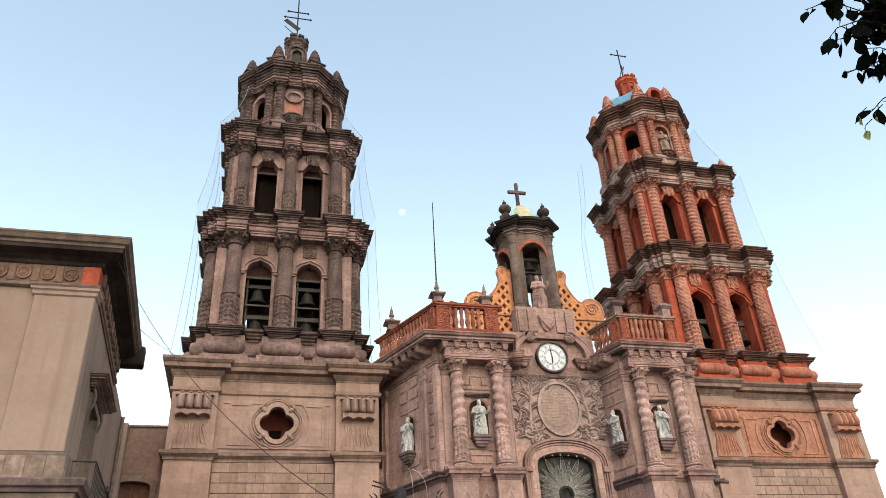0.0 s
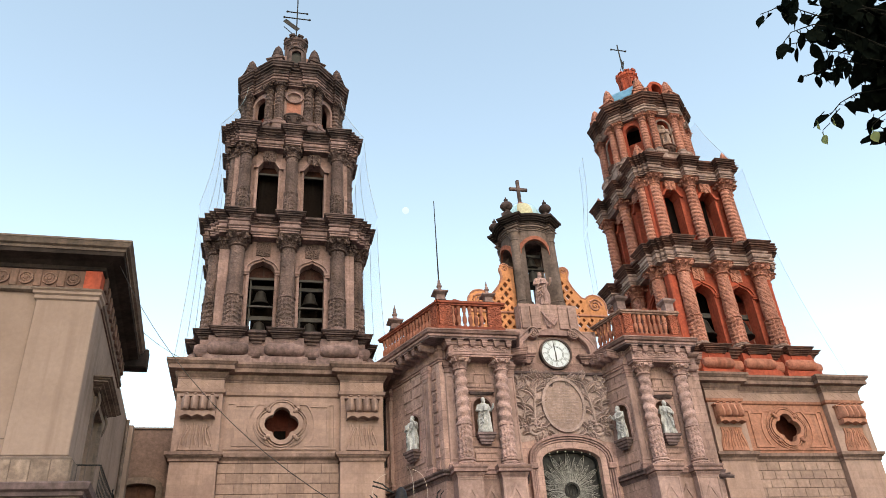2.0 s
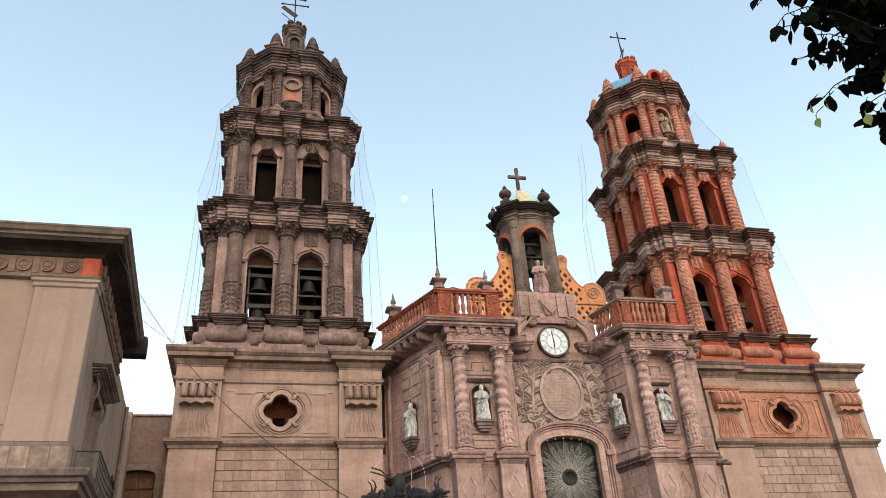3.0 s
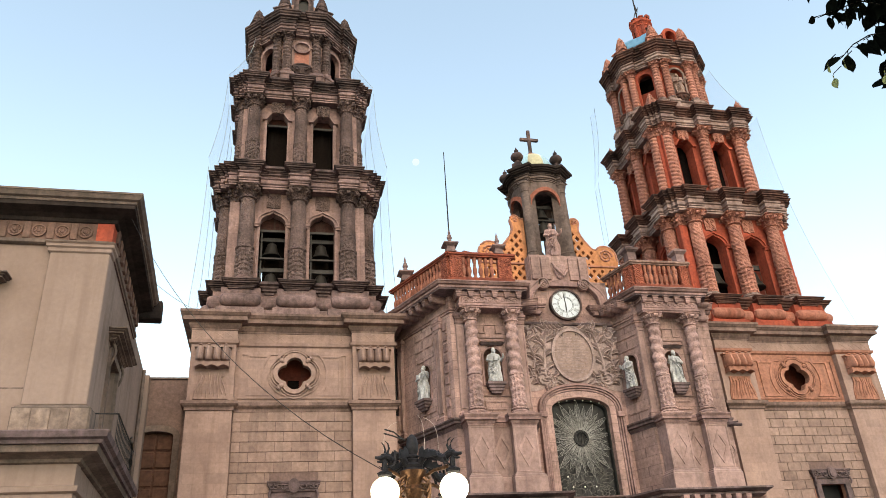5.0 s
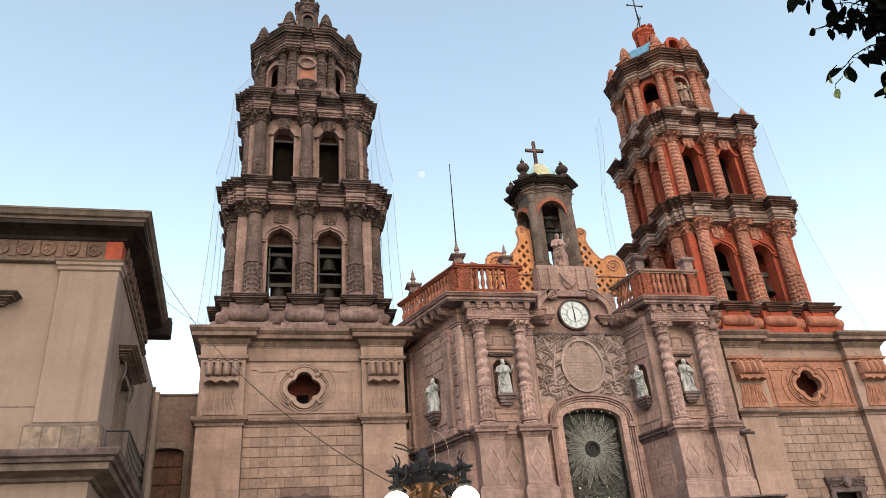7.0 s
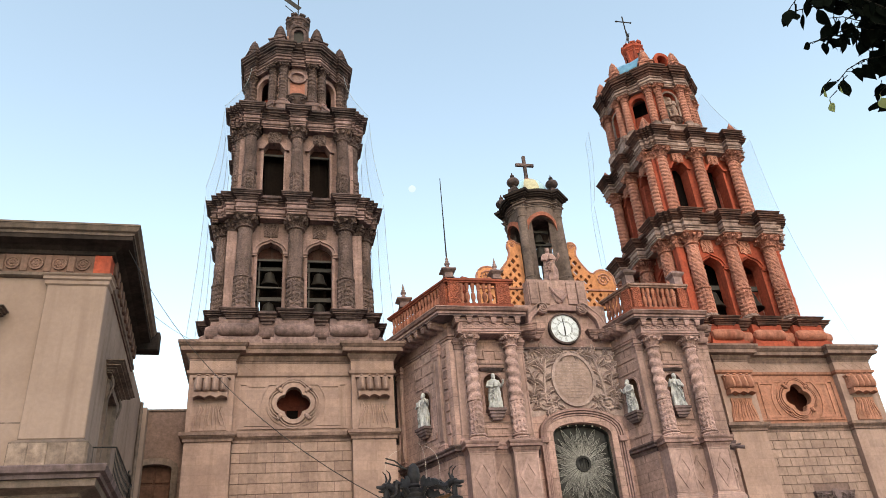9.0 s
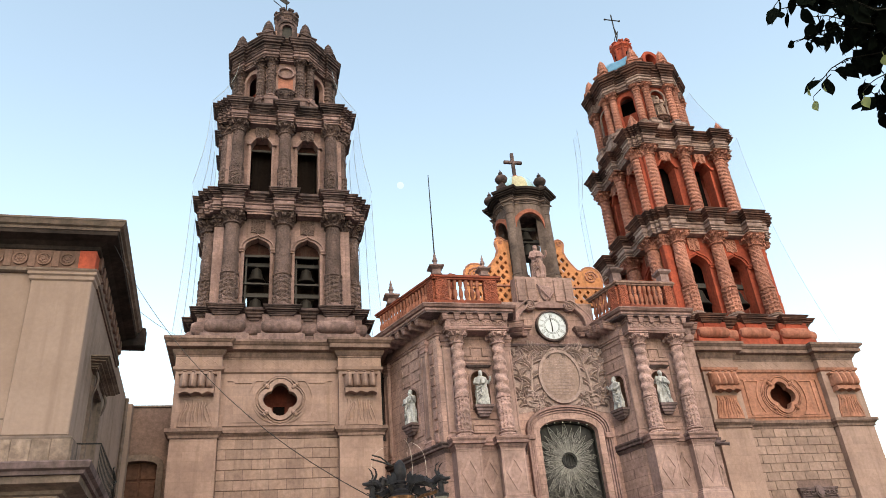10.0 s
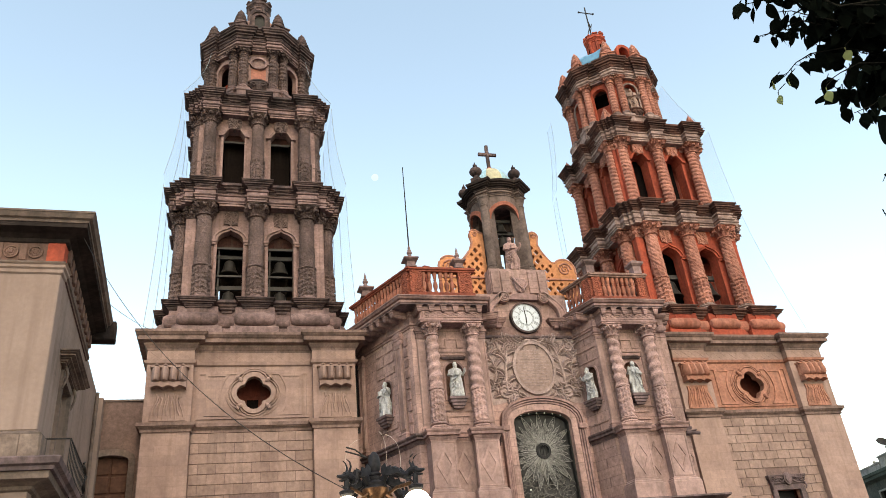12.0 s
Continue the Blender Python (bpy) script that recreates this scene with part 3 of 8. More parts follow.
    # raised panel mouldings left and right, rounded round the quatrefoil
    for k in range(2):
        g, h = 0.0 + 0.32 * k, 0.11
        lo, hi = rect(cx - 2.45 + g, cx + 2.43 - g, 11.22 + g * 0.55, 13.36 - g * 0.55), rect(cx - 2.45 + g + h, cx + 2.43 - g - h, 11.22 + g * 0.55 + h, 13.36 - g * 0.55 - h)
        if k == 0:
            part("panel_moulding", plate(BM(), lo, [hi], 0.07, Matrix.Translation((0, 0.29, 0))), stone, T)
        else:
            for s in (-1, 1):
                arc = [(cx + s * (1.42 * math.cos(a)), zq - 0.05 + 1.42 * math.sin(a)) for a in (radians(-43 + 86 * i / 10) for i in range(11))]
                arc2 = [(cx + s * (1.31 * math.cos(a)), zq - 0.05 + 1.31 * math.sin(a)) for a in (radians(-41 + 82 * i / 10) for i in range(11))]
                edge = cx + s * (2.1)
                o = arc + [(edge, arc[-1][1]), (edge, arc[0][1])]
                i_ = [(cx + s * (1.42 * math.cos(a)) + s * 0.1, zq - 0.05 + 1.42 * math.sin(a)) for a in (radians(-36 + 72 * i / 10) for i in range(11))]
                i_ += [(edge - s * 0.1, i_[-1][1]), (edge - s * 0.1, i_[0][1])]
                part("panel_moulding", plate(BM(), o, [i_], 0.06, Matrix.Translation((0, 0.295, 0))), stone, T)
    b = plate(BM(), oval(cx, zq, 1.22, 1.12, 40), [oval(cx, zq, 1.12, 1.02, 40)], 0.06, Matrix.Translation((0, 0.295, 0)))
    part("roundel", b, stone, T)
    # lower window with a carved lintel
    wx = (win[0][0] + win[1][0]) / 2
    fr = BM()
    plate(fr, rect(wx - 0.98, wx + 0.98, 3.9, 7.2), [win], 0.2, Matrix.Translation((0, 0.2, 0)))
    w = part("window", fr, PINK_DARK, T, "dark window under a carved lintel")
    fr = BM()
    ring(fr, [(wx - 1.0, 0.2), (wx + 1.0, 0.2), (wx + 1.0, 0.36), (wx - 1.0, 0.36)], cornice_prof(7.25, 7.62, 0.12))
    plate(fr, oval(wx, 7.42, 0.24, 0.3, 20), [], 0.16, Matrix.Translation((0, 0.06, 0)))
    plate(fr, oval(wx, 7.42, 0.15, 0.2, 16), [], 0.05, Matrix.Translation((0, 0.02, 0)))
    for s in (-1, 1):
        for x, r, t, g in ((0.42, 0.17, 3.4, 1), (0.74, 0.15, 0.4, -1), (0.93, 0.16, 2.2, 1)):
            tube(fr, [(wx + s * (x + (r - 0.018 * i) * math.cos(g * 0.8 * i + t)), 0.08, 7.4 + (r - 0.018 * i) * math.sin(g * 0.8 * i + t)) for i in range(9)], 0.042, 6, 0.025)
        tube(fr, [(wx + s * 0.95, 0.12, 7.24), (wx + s * 1.02, 0.1, 7.06), (wx + s * 0.97, 0.12, 6.9)], 0.06, 8, 0.04)
    box(fr, wx - 1.0, wx + 1.0, 0.12, 0.36, 7.18, 7.27, 0.02)
    part("lintel", fr, PINK_DARK, w, "", None, True)
    part("pane", box(BM(), win[0][0], win[1][0], 0.8, 0.83, 4.2, 6.95), DARKGLASS, w)

    # ---- plinth of the belfry: blocks, cushions, necks and a broken cornice ----
    cx = base_cx + lean[0]
    hp = 4.05
    posts = (-2.64, 0.0, 2.64)

    def stepped(half, d):
        return [(x - half, x + half, d) for x in posts]
    plinth = ped if side < 0 else RED
    pillow = ped if side < 0 else CUSHION
    part("plinth", ring(BM(), broken_plan(hp - 0.1, stepped(0.92, 0.34), cx, cy, 4.5), [(0.24, 15.05), (0.24, 15.22), (0.2, 15.24), (0.2, 15.86), (0.14, 15.9), (0.05, 15.94), (0.0, 16.95)]), plinth, T)
    part("torus", ring(BM(), broken_plan(hp - 0.1, stepped(0.7, 0.1), cx, cy, 4.5), torus_prof(15.95, 16.6, 0.24)), pillow, T)
    half = 0.84
    b = lathe(BM(), [(0.02, -half - 0.12), (0.2, -half - 0.1), (0.28, -half), (0.32, -half + 0.14), (0.33, 0), (0.32, half - 0.14), (0.28, half), (0.2, half + 0.1), (0.02, half + 0.12)], 18, Matrix.Rotation(math.pi / 2, 4, "Y"))
    pillow = to_mesh("cushion", b, pillow, True)
    neck = to_mesh("neck", ring(BM(), [(-0.48, -0.4), (0.48, -0.4), (0.48, 0.4), (-0.48, 0.4)], [(0.04, 16.5), (0.04, 16.62), (0, 16.65), (0, 16.92)]), plinth)
    for k in range(4):
        m = spin(k, cx, cy)
        out = 4.6 if k % 2 == 0 else hp
        for x in posts:
            part("cushion", pillow, None, T, "", m @ Matrix.Translation((x, -out - 0.26, 16.28)))
            part("neck", neck, None, T, "", m @ Matrix.Translation((x, -out + 0.1, 0)))
    part("plinth_cornice", ring(BM(), broken_plan(hp - 0.08, stepped(0.56, 0.44), cx, cy, 4.5), cornice_prof(16.86, 17.3, 0.36)), dark, T)

    def sill_bracket(z, w, d):
        """The stepped corbel that carries the cornice under an opening."""
        return ring(BM(), [(-w, -d), (w, -d), (w, 0.3), (-w, 0.3)], [(-0.3, z - 0.62), (-0.22, z - 0.56), (-0.22, z - 0.46), (-0.12, z - 0.42), (-0.12, z - 0.34), (-0.02, z - 0.27), (-0.02, z - 0.2), (0.1, z - 0.14), (0.1, z - 0.004)])
    # no hole is cut: a black box paints the shade of one
    part("weep_hole", box(BM(), cx - 0.14, cx + 0.14, cy - 5.1, cy - 5.06, 15.2, 15.42), BLACK, T)
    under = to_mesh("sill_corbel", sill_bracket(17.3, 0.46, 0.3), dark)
    for k in range(4):
        for x in (-1.3, 1.3):
            part("sill_corbel", under, None, T, "", spin(k, cx, cy) @ Matrix.Translation((x, -(4.5 if k % 2 == 0 else hp - 0.08), 0)))
    # ---- two storeys ----
    for n, (z0, capb, capt, ent, top, half, off, lat, r, slab) in enumerate(zs["storeys"]):
        cx = base_cx + lean[n]
        face = half
        base = face + 0.5
        reach = off + r * 1.5 - base
        mid = r * 1.12
        wing = min(lat + mid + 0.52, base - 0.06)
        brk = [(-wing, -lat - mid, reach * 0.45), (-lat - mid, -lat + mid, reach), (-mid, mid, reach), (lat - mid, lat + mid, reach), (lat + mid, wing, reach * 0.45)]
        holes = []
        for s in (-1, 1):
            if n == 0:
                holes.append(arched(s * 1.3, 1.32, z0 + 0.1, capb - 1.15, 0.56, n=18, point=0.1))
            else:
                holes.append(chamfered(s * 1.31, 1.16, z0 + 0.1, capb - 0.1, 0.42))
        wallmesh = to_mesh("belfry_wall", plate(BM(), rect(-face, face, z0, ent), holes, 0.75, Matrix.Translation((0, -face, 0))), body)
        frames = []
        for h in holes:
            f = plate(BM(), grown(h, 0.15), [h], 0.1, Matrix.Translation((0, -face - 0.09, 0)))
            xm = (h[0][0] + h[1][0]) / 2
            if n == 0:
                # a thin hood mould over the arch, with imposts
                head = h[2:]
                hood = [(xm + (x - xm) * 1.36, capb - 1.15 + (z - capb + 1.15) * 1.3) for x, z in head] + [(xm + (x - xm) * 1.22, capb - 1.15 + (z - capb + 1.15) * 1.18) for x, z in head[::-1]]
                plate(f, hood, [], 0.2, Matrix.Translation((0, -face - 0.19, 0)))
                for g in (-1, 1):
                    ring(f, [(xm + g * 0.84 - 0.17, -face - 0.2), (xm + g * 0.84 + 0.17, -face - 0.2), (xm + g * 0.84 + 0.17, -face), (xm + g * 0.84 - 0.17, -face)], [(-0.03, capb - 1.38), (-0.03, capb - 1.3), (0.03, capb - 1.24), (0.03, capb - 1.15)])
            else:
                # an eyebrow of straight pieces with ears
                t_, wd = capb - 0.1, 0.58
                outer = [(-wd - 0.26, t_ - 0.48), (-wd - 0.26, t_ - 0.34), (-wd - 0.1, t_ - 0.34), (-wd + 0.22, t_ + 0.1), (wd - 0.22, t_ + 0.1), (wd + 0.1, t_ - 0.34), (wd + 0.26, t_ - 0.34), (wd + 0.26, t_ - 0.48), (wd + 0.02, t_ - 0.48), (wd - 0.26, t_ - 0.02), (-wd + 0.26, t_ - 0.02), (-wd - 0.02, t_ - 0.48)]
                plate(f, [(xm + x, z) for x, z in outer[::-1]], [], 0.24, Matrix.Translation((0, -face - 0.23, 0)))
            frames.append(to_mesh("frame", f, fram))
        b = BM()
        zc, hh = capb + 0.26, 0.42 if n == 0 else 0.34
        plate(b, [(-0.36, zc - hh), (-0.12, zc - hh), (0, zc - hh - 0.1), (0.12, zc - hh), (0.36, zc - hh), (0.4, zc + hh * 0.3), (0.34, zc + hh), (-0.34, zc + hh), (-0.4, zc + hh * 0.3)], [], 0.3, Matrix.Translation((0, -face - (0.09 if n == 0 else 0.28), 0)))
        dy = 0.0 if n == 0 else 0.19
        for sx in (-1, 1):
            for sz in (-1, 1):
                tube(b, [(sx * (0.17 + (0.13 - 0.014 * i) * math.cos(0.85 * i)), -face - 0.1 - dy, zc + sz * (hh * 0.45 + (0.14 - 0.015 * i) * math.sin(0.85 * i))) for i in range(8)], 0.035, 5)
            tube(b, [(sx * 0.3, -face - 0.1 - dy, zc - hh * 0.9), (sx * 0.08, -face - 0.1 - dy, zc), (sx * 0.3, -face - 0.1 - dy, zc + hh * 0.9)], 0.03, 5)
        crest = to_mesh("crest", b, carved)
        b = BM()
        box(b, -0.75, 0.75, -face - 0.3, -face + 0.1, z0 - 0.02, z0 + 0.34)
        box(b, -0.85, 0.85, -face - 0.36, -face + 0.1, z0 + 0.34, z0 + 0.45)
        sillm = to_mesh("sill", b, sill if n else pale)
        strip = to_mesh("pilaster_strip", box(BM(), *((-0.26, 0.26) if n == 0 else (-0.17, 0.17)), -face - 0.24, -face, z0, capb + 0.2, 0.015), fram)
        if side < 0:
            cols = column_meshes("belfry_column", r, z0 + 0.15, capt, capt - capb, 0.5, 4.5, carved, carved, ped, 2, 0.06, "leafy")
        else:
            cols = column_meshes("belfry_column", r, z0 + 0.15, capt, capt - capb, 0.5, 5.5 if n == 0 else 22.0, carved, carved, ped, 2, 0.1, "leafy" if n == 0 else "bark")
        # leafy capital of the flat pilaster strips
        pw = 0.26 if n == 0 else 0.17
        b = ring(BM(), [(-pw, -face - 0.24), (pw, -face - 0.24), (pw, -face), (-pw, -face)], [(0.04, capb), (0.04, capb + 0.06), (0.0, capb + 0.08), (0.03, capb + 0.2), (0.1, capb + 0.34), (0.03, capb + 0.36), (0.06, capb + 0.46), (0.14, capt - 0.16), (0.05, capt - 0.15), (0.1, capt - 0.1), (0.1, capt)])
        for g in (-1, 0, 1):
            for w_, zz in ((0.9, capb + 0.3), (1.15, capt - 0.2)):
                lathe(b, [(0.01, -0.1), (0.07, -0.07), (0.09, 0.0), (0.06, 0.08), (0.01, 0.1)], 8, Matrix.Translation((g * pw * w_, -face - 0.33, zz)))
        pilcap = to_mesh("pilaster_capital", b, carved)
        pedm = to_mesh("pedestal", ring(BM(), [(-r * 1.6, -r * 1.6), (r * 1.6, -r * 1.6), (r * 1.6, r * 1.6), (-r * 1.6, r * 1.6)], [(0.06, z0 - 0.05), (0.06, z0 + 0.05), (0, z0 + 0.08), (0, z0 + 0.15)]), ped)
        for k in range(4):
            m = spin(k, cx, cy)
            wk = part("belfry_wall", wallmesh, None, T, "", m)
            for f in frames:
                part("window_frame", f, None, wk, "", m)
            for x in (-1.3, 1.3):
                part("crest", crest, None, wk, "", m @ Matrix.Translation((x, 0, 0)))
                part("sill", sillm, None, wk, "", m @ Matrix.Translation((x, 0, 0)))
            for x in ((-lat - 0.66, lat + 0.66) if n == 0 else (-lat - 0.44, lat + 0.44)):
                ps = part("pilaster_strip", strip, None, T, "", m @ Matrix.Translation((x, 0, 0)))
                part("capital", pilcap, None, ps, "", m @ Matrix.Translation((x, 0, 0)))
            for x in (-lat, 0, lat):
                add_column(cols, T, m @ Matrix.Translation((x, -off, 0)))
                part("pedestal", pedm, None, T, "", m @ Matrix.Translation((x, -off, 0)))
        # entablature and cornice with a break over every column
        part("entablature", ring(BM(), broken_plan(base, brk, cx, cy), entablature_prof(capt, ent)), pale, T)
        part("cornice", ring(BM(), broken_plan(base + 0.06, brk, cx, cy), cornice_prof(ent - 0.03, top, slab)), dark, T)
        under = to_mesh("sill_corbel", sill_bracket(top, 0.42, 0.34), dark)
        for k in range(4):
            for x in (-1.31, 1.31):
                part("sill_corbel", under, None, T, "", spin(k, cx, cy) @ Matrix.Translation((x, -base, 0)))
        if side < 0 and n == 0:
            for s, mt in ((-1, TAN), (1, RED)):
                part("sill_slab", box(BM(), cx + s * 1.3 - 0.62, cx + s * 1.3 + 0.62, cy - face - 0.32, cy - face + 0.3, z0 - 0.02, z0 + 0.42, 0.02), mt, T, "loose slab laid on the sill")
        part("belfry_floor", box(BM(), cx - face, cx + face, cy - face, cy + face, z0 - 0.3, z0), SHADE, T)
        for s in (-1, 1):
            for zz in () if side > 0 and n == 0 else ((capb - 3.0,) if n == 0 else ()):
                part("bell_bar", box(BM(), cx + s * 1.3 - 0.7, cx + s * 1.3 + 0.7, cy - face + 0.4, cy - face + 0.5, zz, zz + 0.09), TIMBER, T, "grey timber bar across the opening")
            if n == 0 and side < 0:
                part("bell_bar", box(BM(), cx + s * 1.3 - 0.58, cx + s * 1.3 - 0.5, cy - face + 0.5, cy - face + 0.6, z0, capb - 1.0), TIMBER, T, "grey timber upright in the opening")
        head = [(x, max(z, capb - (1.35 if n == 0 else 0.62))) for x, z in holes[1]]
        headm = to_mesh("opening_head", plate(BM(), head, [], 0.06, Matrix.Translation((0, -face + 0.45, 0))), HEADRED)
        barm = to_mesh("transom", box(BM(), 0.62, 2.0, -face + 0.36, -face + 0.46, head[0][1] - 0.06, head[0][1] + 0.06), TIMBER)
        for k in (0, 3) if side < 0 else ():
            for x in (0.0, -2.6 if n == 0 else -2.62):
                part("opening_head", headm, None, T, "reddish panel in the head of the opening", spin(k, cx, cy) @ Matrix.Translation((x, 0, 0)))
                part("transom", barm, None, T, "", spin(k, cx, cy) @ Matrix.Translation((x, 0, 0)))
        # added near-black core, standing in for the belfry's shaded depth
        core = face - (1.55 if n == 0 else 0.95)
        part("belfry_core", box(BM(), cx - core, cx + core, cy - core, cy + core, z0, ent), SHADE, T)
        for s in (-1, 1):
            if n == 0:
                hang_bell(cx + s * 1.3, cy - face + 0.85, capb - (2.7 if side < 0 else 3.6), 0.95 if side < 0 else 1.3, "dark bronze bell hung in a tower opening")
                if side < 0:
                    hang_bell(cx + s * 1.3, cy - face + 0.85, capb - 4.55, 1.0, "large dark bronze bell near the sill")
    # ---- octagonal crown ----
    ocx = base_cx + ox
    z0, colb, capt, ent, top = zs["crown"]
    A = 2.75
    def octo(a, turn=math.pi / 8):
        rr = a / math.cos(math.pi / 8)
        return [(ocx + rr * math.cos(turn + k * math.pi / 4), cy + rr * math.sin(turn + k * math.pi / 4)) for k in range(8)]
    part("crown_step", ring(BM(), octo(3.05), [(0.25, z0), (0.25, z0 + 0.35), (0.1, z0 + 0.45), (0.1, colb - 0.12), (0.2, colb - 0.05), (0.2, colb)]), ped, T)
    hs = A * math.tan(math.pi / 8)
    for k in range(8):
        m = Matrix.Translation((ocx, cy, 0)) @ Matrix.Rotation(k * math.pi / 4, 4, "Z")
        if k % 2:
            hole = arched(0, 1.0, colb + 0.1, capt - 0.95, 0.5)
            wk = part("crown_wall", plate(BM(), rect(-hs, hs, colb, ent), [hole], 0.22, Matrix.Translation((0, -A, 0))), body, T, "", m)
            part("window_frame", plate(BM(), grown(hole, 0.22), [hole], 0.12, Matrix.Translation((0, -A - 0.1, 0))), fram, wk, "", m)
        else:
            if side < 0:
                # a flush panel: shell oculus, a rose-washed field, a carved basket corbel
                wk = part("crown_wall", plate(BM(), rect(-hs, hs, colb, ent), [], 0.5, Matrix.Translation((0, -A, 0))), body, T, "", m)
                part("washed_field", box(BM(), -0.44, 0.44, -A - 0.012, -A + 0.1, colb + 0.95, colb + 2.0), ROSEWASH, wk, "", m)
                for g in (-1, 1):
                    part("panel_edge", box(BM(), *sorted((g * 0.5, g * 0.62)), -A - 0.07, -A, colb + 0.7, capt - 0.1, 0.01), fram, wk, "", m)
                zc = colb + 2.38
                md = part("oculus", plate(BM(), oval(0, zc, 0.52, 0.46, 28), [oval(0, zc, 0.4, 0.34, 28)], 0.2, Matrix.Translation((0, -A - 0.18, 0))), ped, wk, "", m)
                part("shell", lathe(BM(), [(0.41, 0.06), (0.3, -0.0), (0.15, -0.04), (0.02, -0.05)], 28, Matrix.Translation((0, -A, zc)) @ Matrix.Diagonal((1, 1, 0.86, 1)) @ Matrix.Rotation(math.pi / 2, 4, "X"), lambda a, z, r: r * (1 + 0.05 * math.sin(14 * a)), False), fram, md, "scalloped hollow", m, True)
                for g in (-1, 1):
                    part("ear", box(BM(), *sorted((g * 0.48, g * 0.74)), -A - 0.16, -A, zc - 0.07, zc + 0.04, 0.01), ped, md, "", m)
                b = lathe(BM(), [(0.02, -0.42), (0.2, -0.4), (0.38, -0.3), (0.52, -0.12), (0.58, 0.08), (0.56, 0.2), (0.62, 0.24), (0.62, 0.32), (0.3, 0.34)], 28, Matrix.Translation((0, -A - 0.02, colb + 0.55)) @ Matrix.Diagonal((1.0, 0.75, 1.0, 1)), lambda a, z, r: r * (1 + (0.07 * math.sin(9 * a + 6 * z) if z < 0.2 else 0)))
                for g in (-1, 1):
                    tube(b, [(g * (0.28 + (0.2 - 0.02 * i) * math.cos(0.8 * i)), -A - 0.42, colb + 0.5 + (0.18 - 0.018 * i) * math.sin(0.8 * i)) for i in range(9)], 0.05, 6)
            else:
                hole = arched(0, 0.95, colb + 0.8, capt - 0.85, 0.46)
                wk = part("crown_wall", plate(BM(), rect(-hs, hs, colb, ent), [hole], 0.5, Matrix.Translation((0, -A, 0))), body, T, "", m)
                part("niche_back", box(BM(), -0.5, 0.5, -A + 0.34, -A + 0.41, colb + 0.6, capt - 0.3), RED_PALE, wk, "", m)
                part("niche_frame", plate(BM(), grown(hole, 0.13), [hole], 0.12, Matrix.Translation((0, -A - 0.09, 0))), RED_PALE, wk, "", m)
                b = lathe(BM(), [(0.02, -0.5), (0.24, -0.42), (0.42, -0.2), (0.52, 0.02), (0.5, 0.14), (0.58, 0.18), (0.58, 0.26), (0.3, 0.28)], 24, Matrix.Translation((0, -A - 0.02, colb + 0.52)) @ Matrix.Diagonal((1.0, 0.8, 1.0, 1)), lambda a, z, r: r * (1 + (0.1 * math.sin(8 * a + 5 * z) if z < 0.14 else 0)))
                for g in (-1, 0, 1):
                    bmesh.ops.create_uvsphere(b, u_segments=8, v_segments=6, radius=0.13, matrix=Matrix.Translation((g * 0.3, -A - 0.38 + 0.1 * abs(g), colb + 0.5)))
            part("corbel", b, dark, wk, "carved basket corbel", m)
    cols = column_meshes("crown_column", 0.255, colb, capt, 0.5, 0.42, 25.0 if side > 0 else 21.0, carved, carved, ped, 1, 0.12, "rope" if side < 0 else "bark")
    for k in range(8):
        m = Matrix.Translation((ocx, cy, 0)) @ Matrix.Rotation(k * math.pi / 4, 4, "Z")
        for s in (-1, 1):
            add_column(cols, T, m @ Matrix.Translation((s * (hs - 0.27), -A - 0.2, 0)))
            part("column_pedestal", ring(BM(), [(s * (hs - 0.27) - 0.36, -A - 0.56), (s * (hs - 0.27) + 0.36, -A - 0.56), (s * (hs - 0.27) + 0.36, -A), (s * (hs - 0.27) - 0.36, -A)], [(0.06, z0 + 0.1), (0.06, z0 + 0.3), (0, z0 + 0.34), (0, colb - 0.16), (0.06, colb - 0.1), (0.06, colb)]), ped, T, "", m)
    # red-washed drum inside, seen through the openings
    part("inner_drum", ring(BM(), octo(1.95), [(0, colb - 0.4), (0, colb + 2.1)]), RED, T)
    # added core above the drum, its colour painted as the crown's inner shade
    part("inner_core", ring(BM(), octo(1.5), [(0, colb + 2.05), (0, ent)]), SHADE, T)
    # crown plan with a break at every pair of columns
    pl = []
    for k in range(8):
        a = k * math.pi / 4
        c, s_ = math.cos(a), math.sin(a)
        for x, y in ((-hs + 0.62, -A - 0.42), (-hs + 0.62, -A - 0.24), (hs - 0.62, -A - 0.24), (hs - 0.62, -A - 0.42), ((A + 0.42) * math.tan(math.pi / 8), -A - 0.42)):
            pl.append((ocx + x * c - y * s_, cy + x * s_ + y * c))
    part("crown_entablature", ring(BM(), pl, entablature_prof(capt, ent)), pale if side > 0 else ped, T)
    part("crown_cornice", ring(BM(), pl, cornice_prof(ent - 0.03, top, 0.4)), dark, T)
    part("parapet", ring(BM(), octo(2.72), [(0.1, top - 0.02), (0.1, top + 0.25), (0.18, top + 0.3), (0.18, top + 0.42), (0.0, top + 0.5)]), ped, T)
    # ribbed finials at the corners
    b = lathe(BM(), [(0.3, 0), (0.34, 0.1), (0.26, 0.18), (0.3, 0.3), (0.27, 0.5), (0.31, 0.58), (0.25, 0.66), (0.27, 0.85), (0.21, 0.95), (0.23, 1.1), (0.16, 1.25), (0.17, 1.38), (0.08, 1.6), (0.02, 1.75)], 10)
    bmesh.ops.translate(b, vec=(0, 0, 0.5), verts=b.verts[:])
    ring(b, [(-0.36, -0.36), (0.36, -0.36), (0.36, 0.36), (-0.36, 0.36)], [(0.03, 0), (0.03, 0.1), (0, 0.13), (0, 0.4), (0.06, 0.44), (0.06, 0.52), (-0.1, 0.54)])
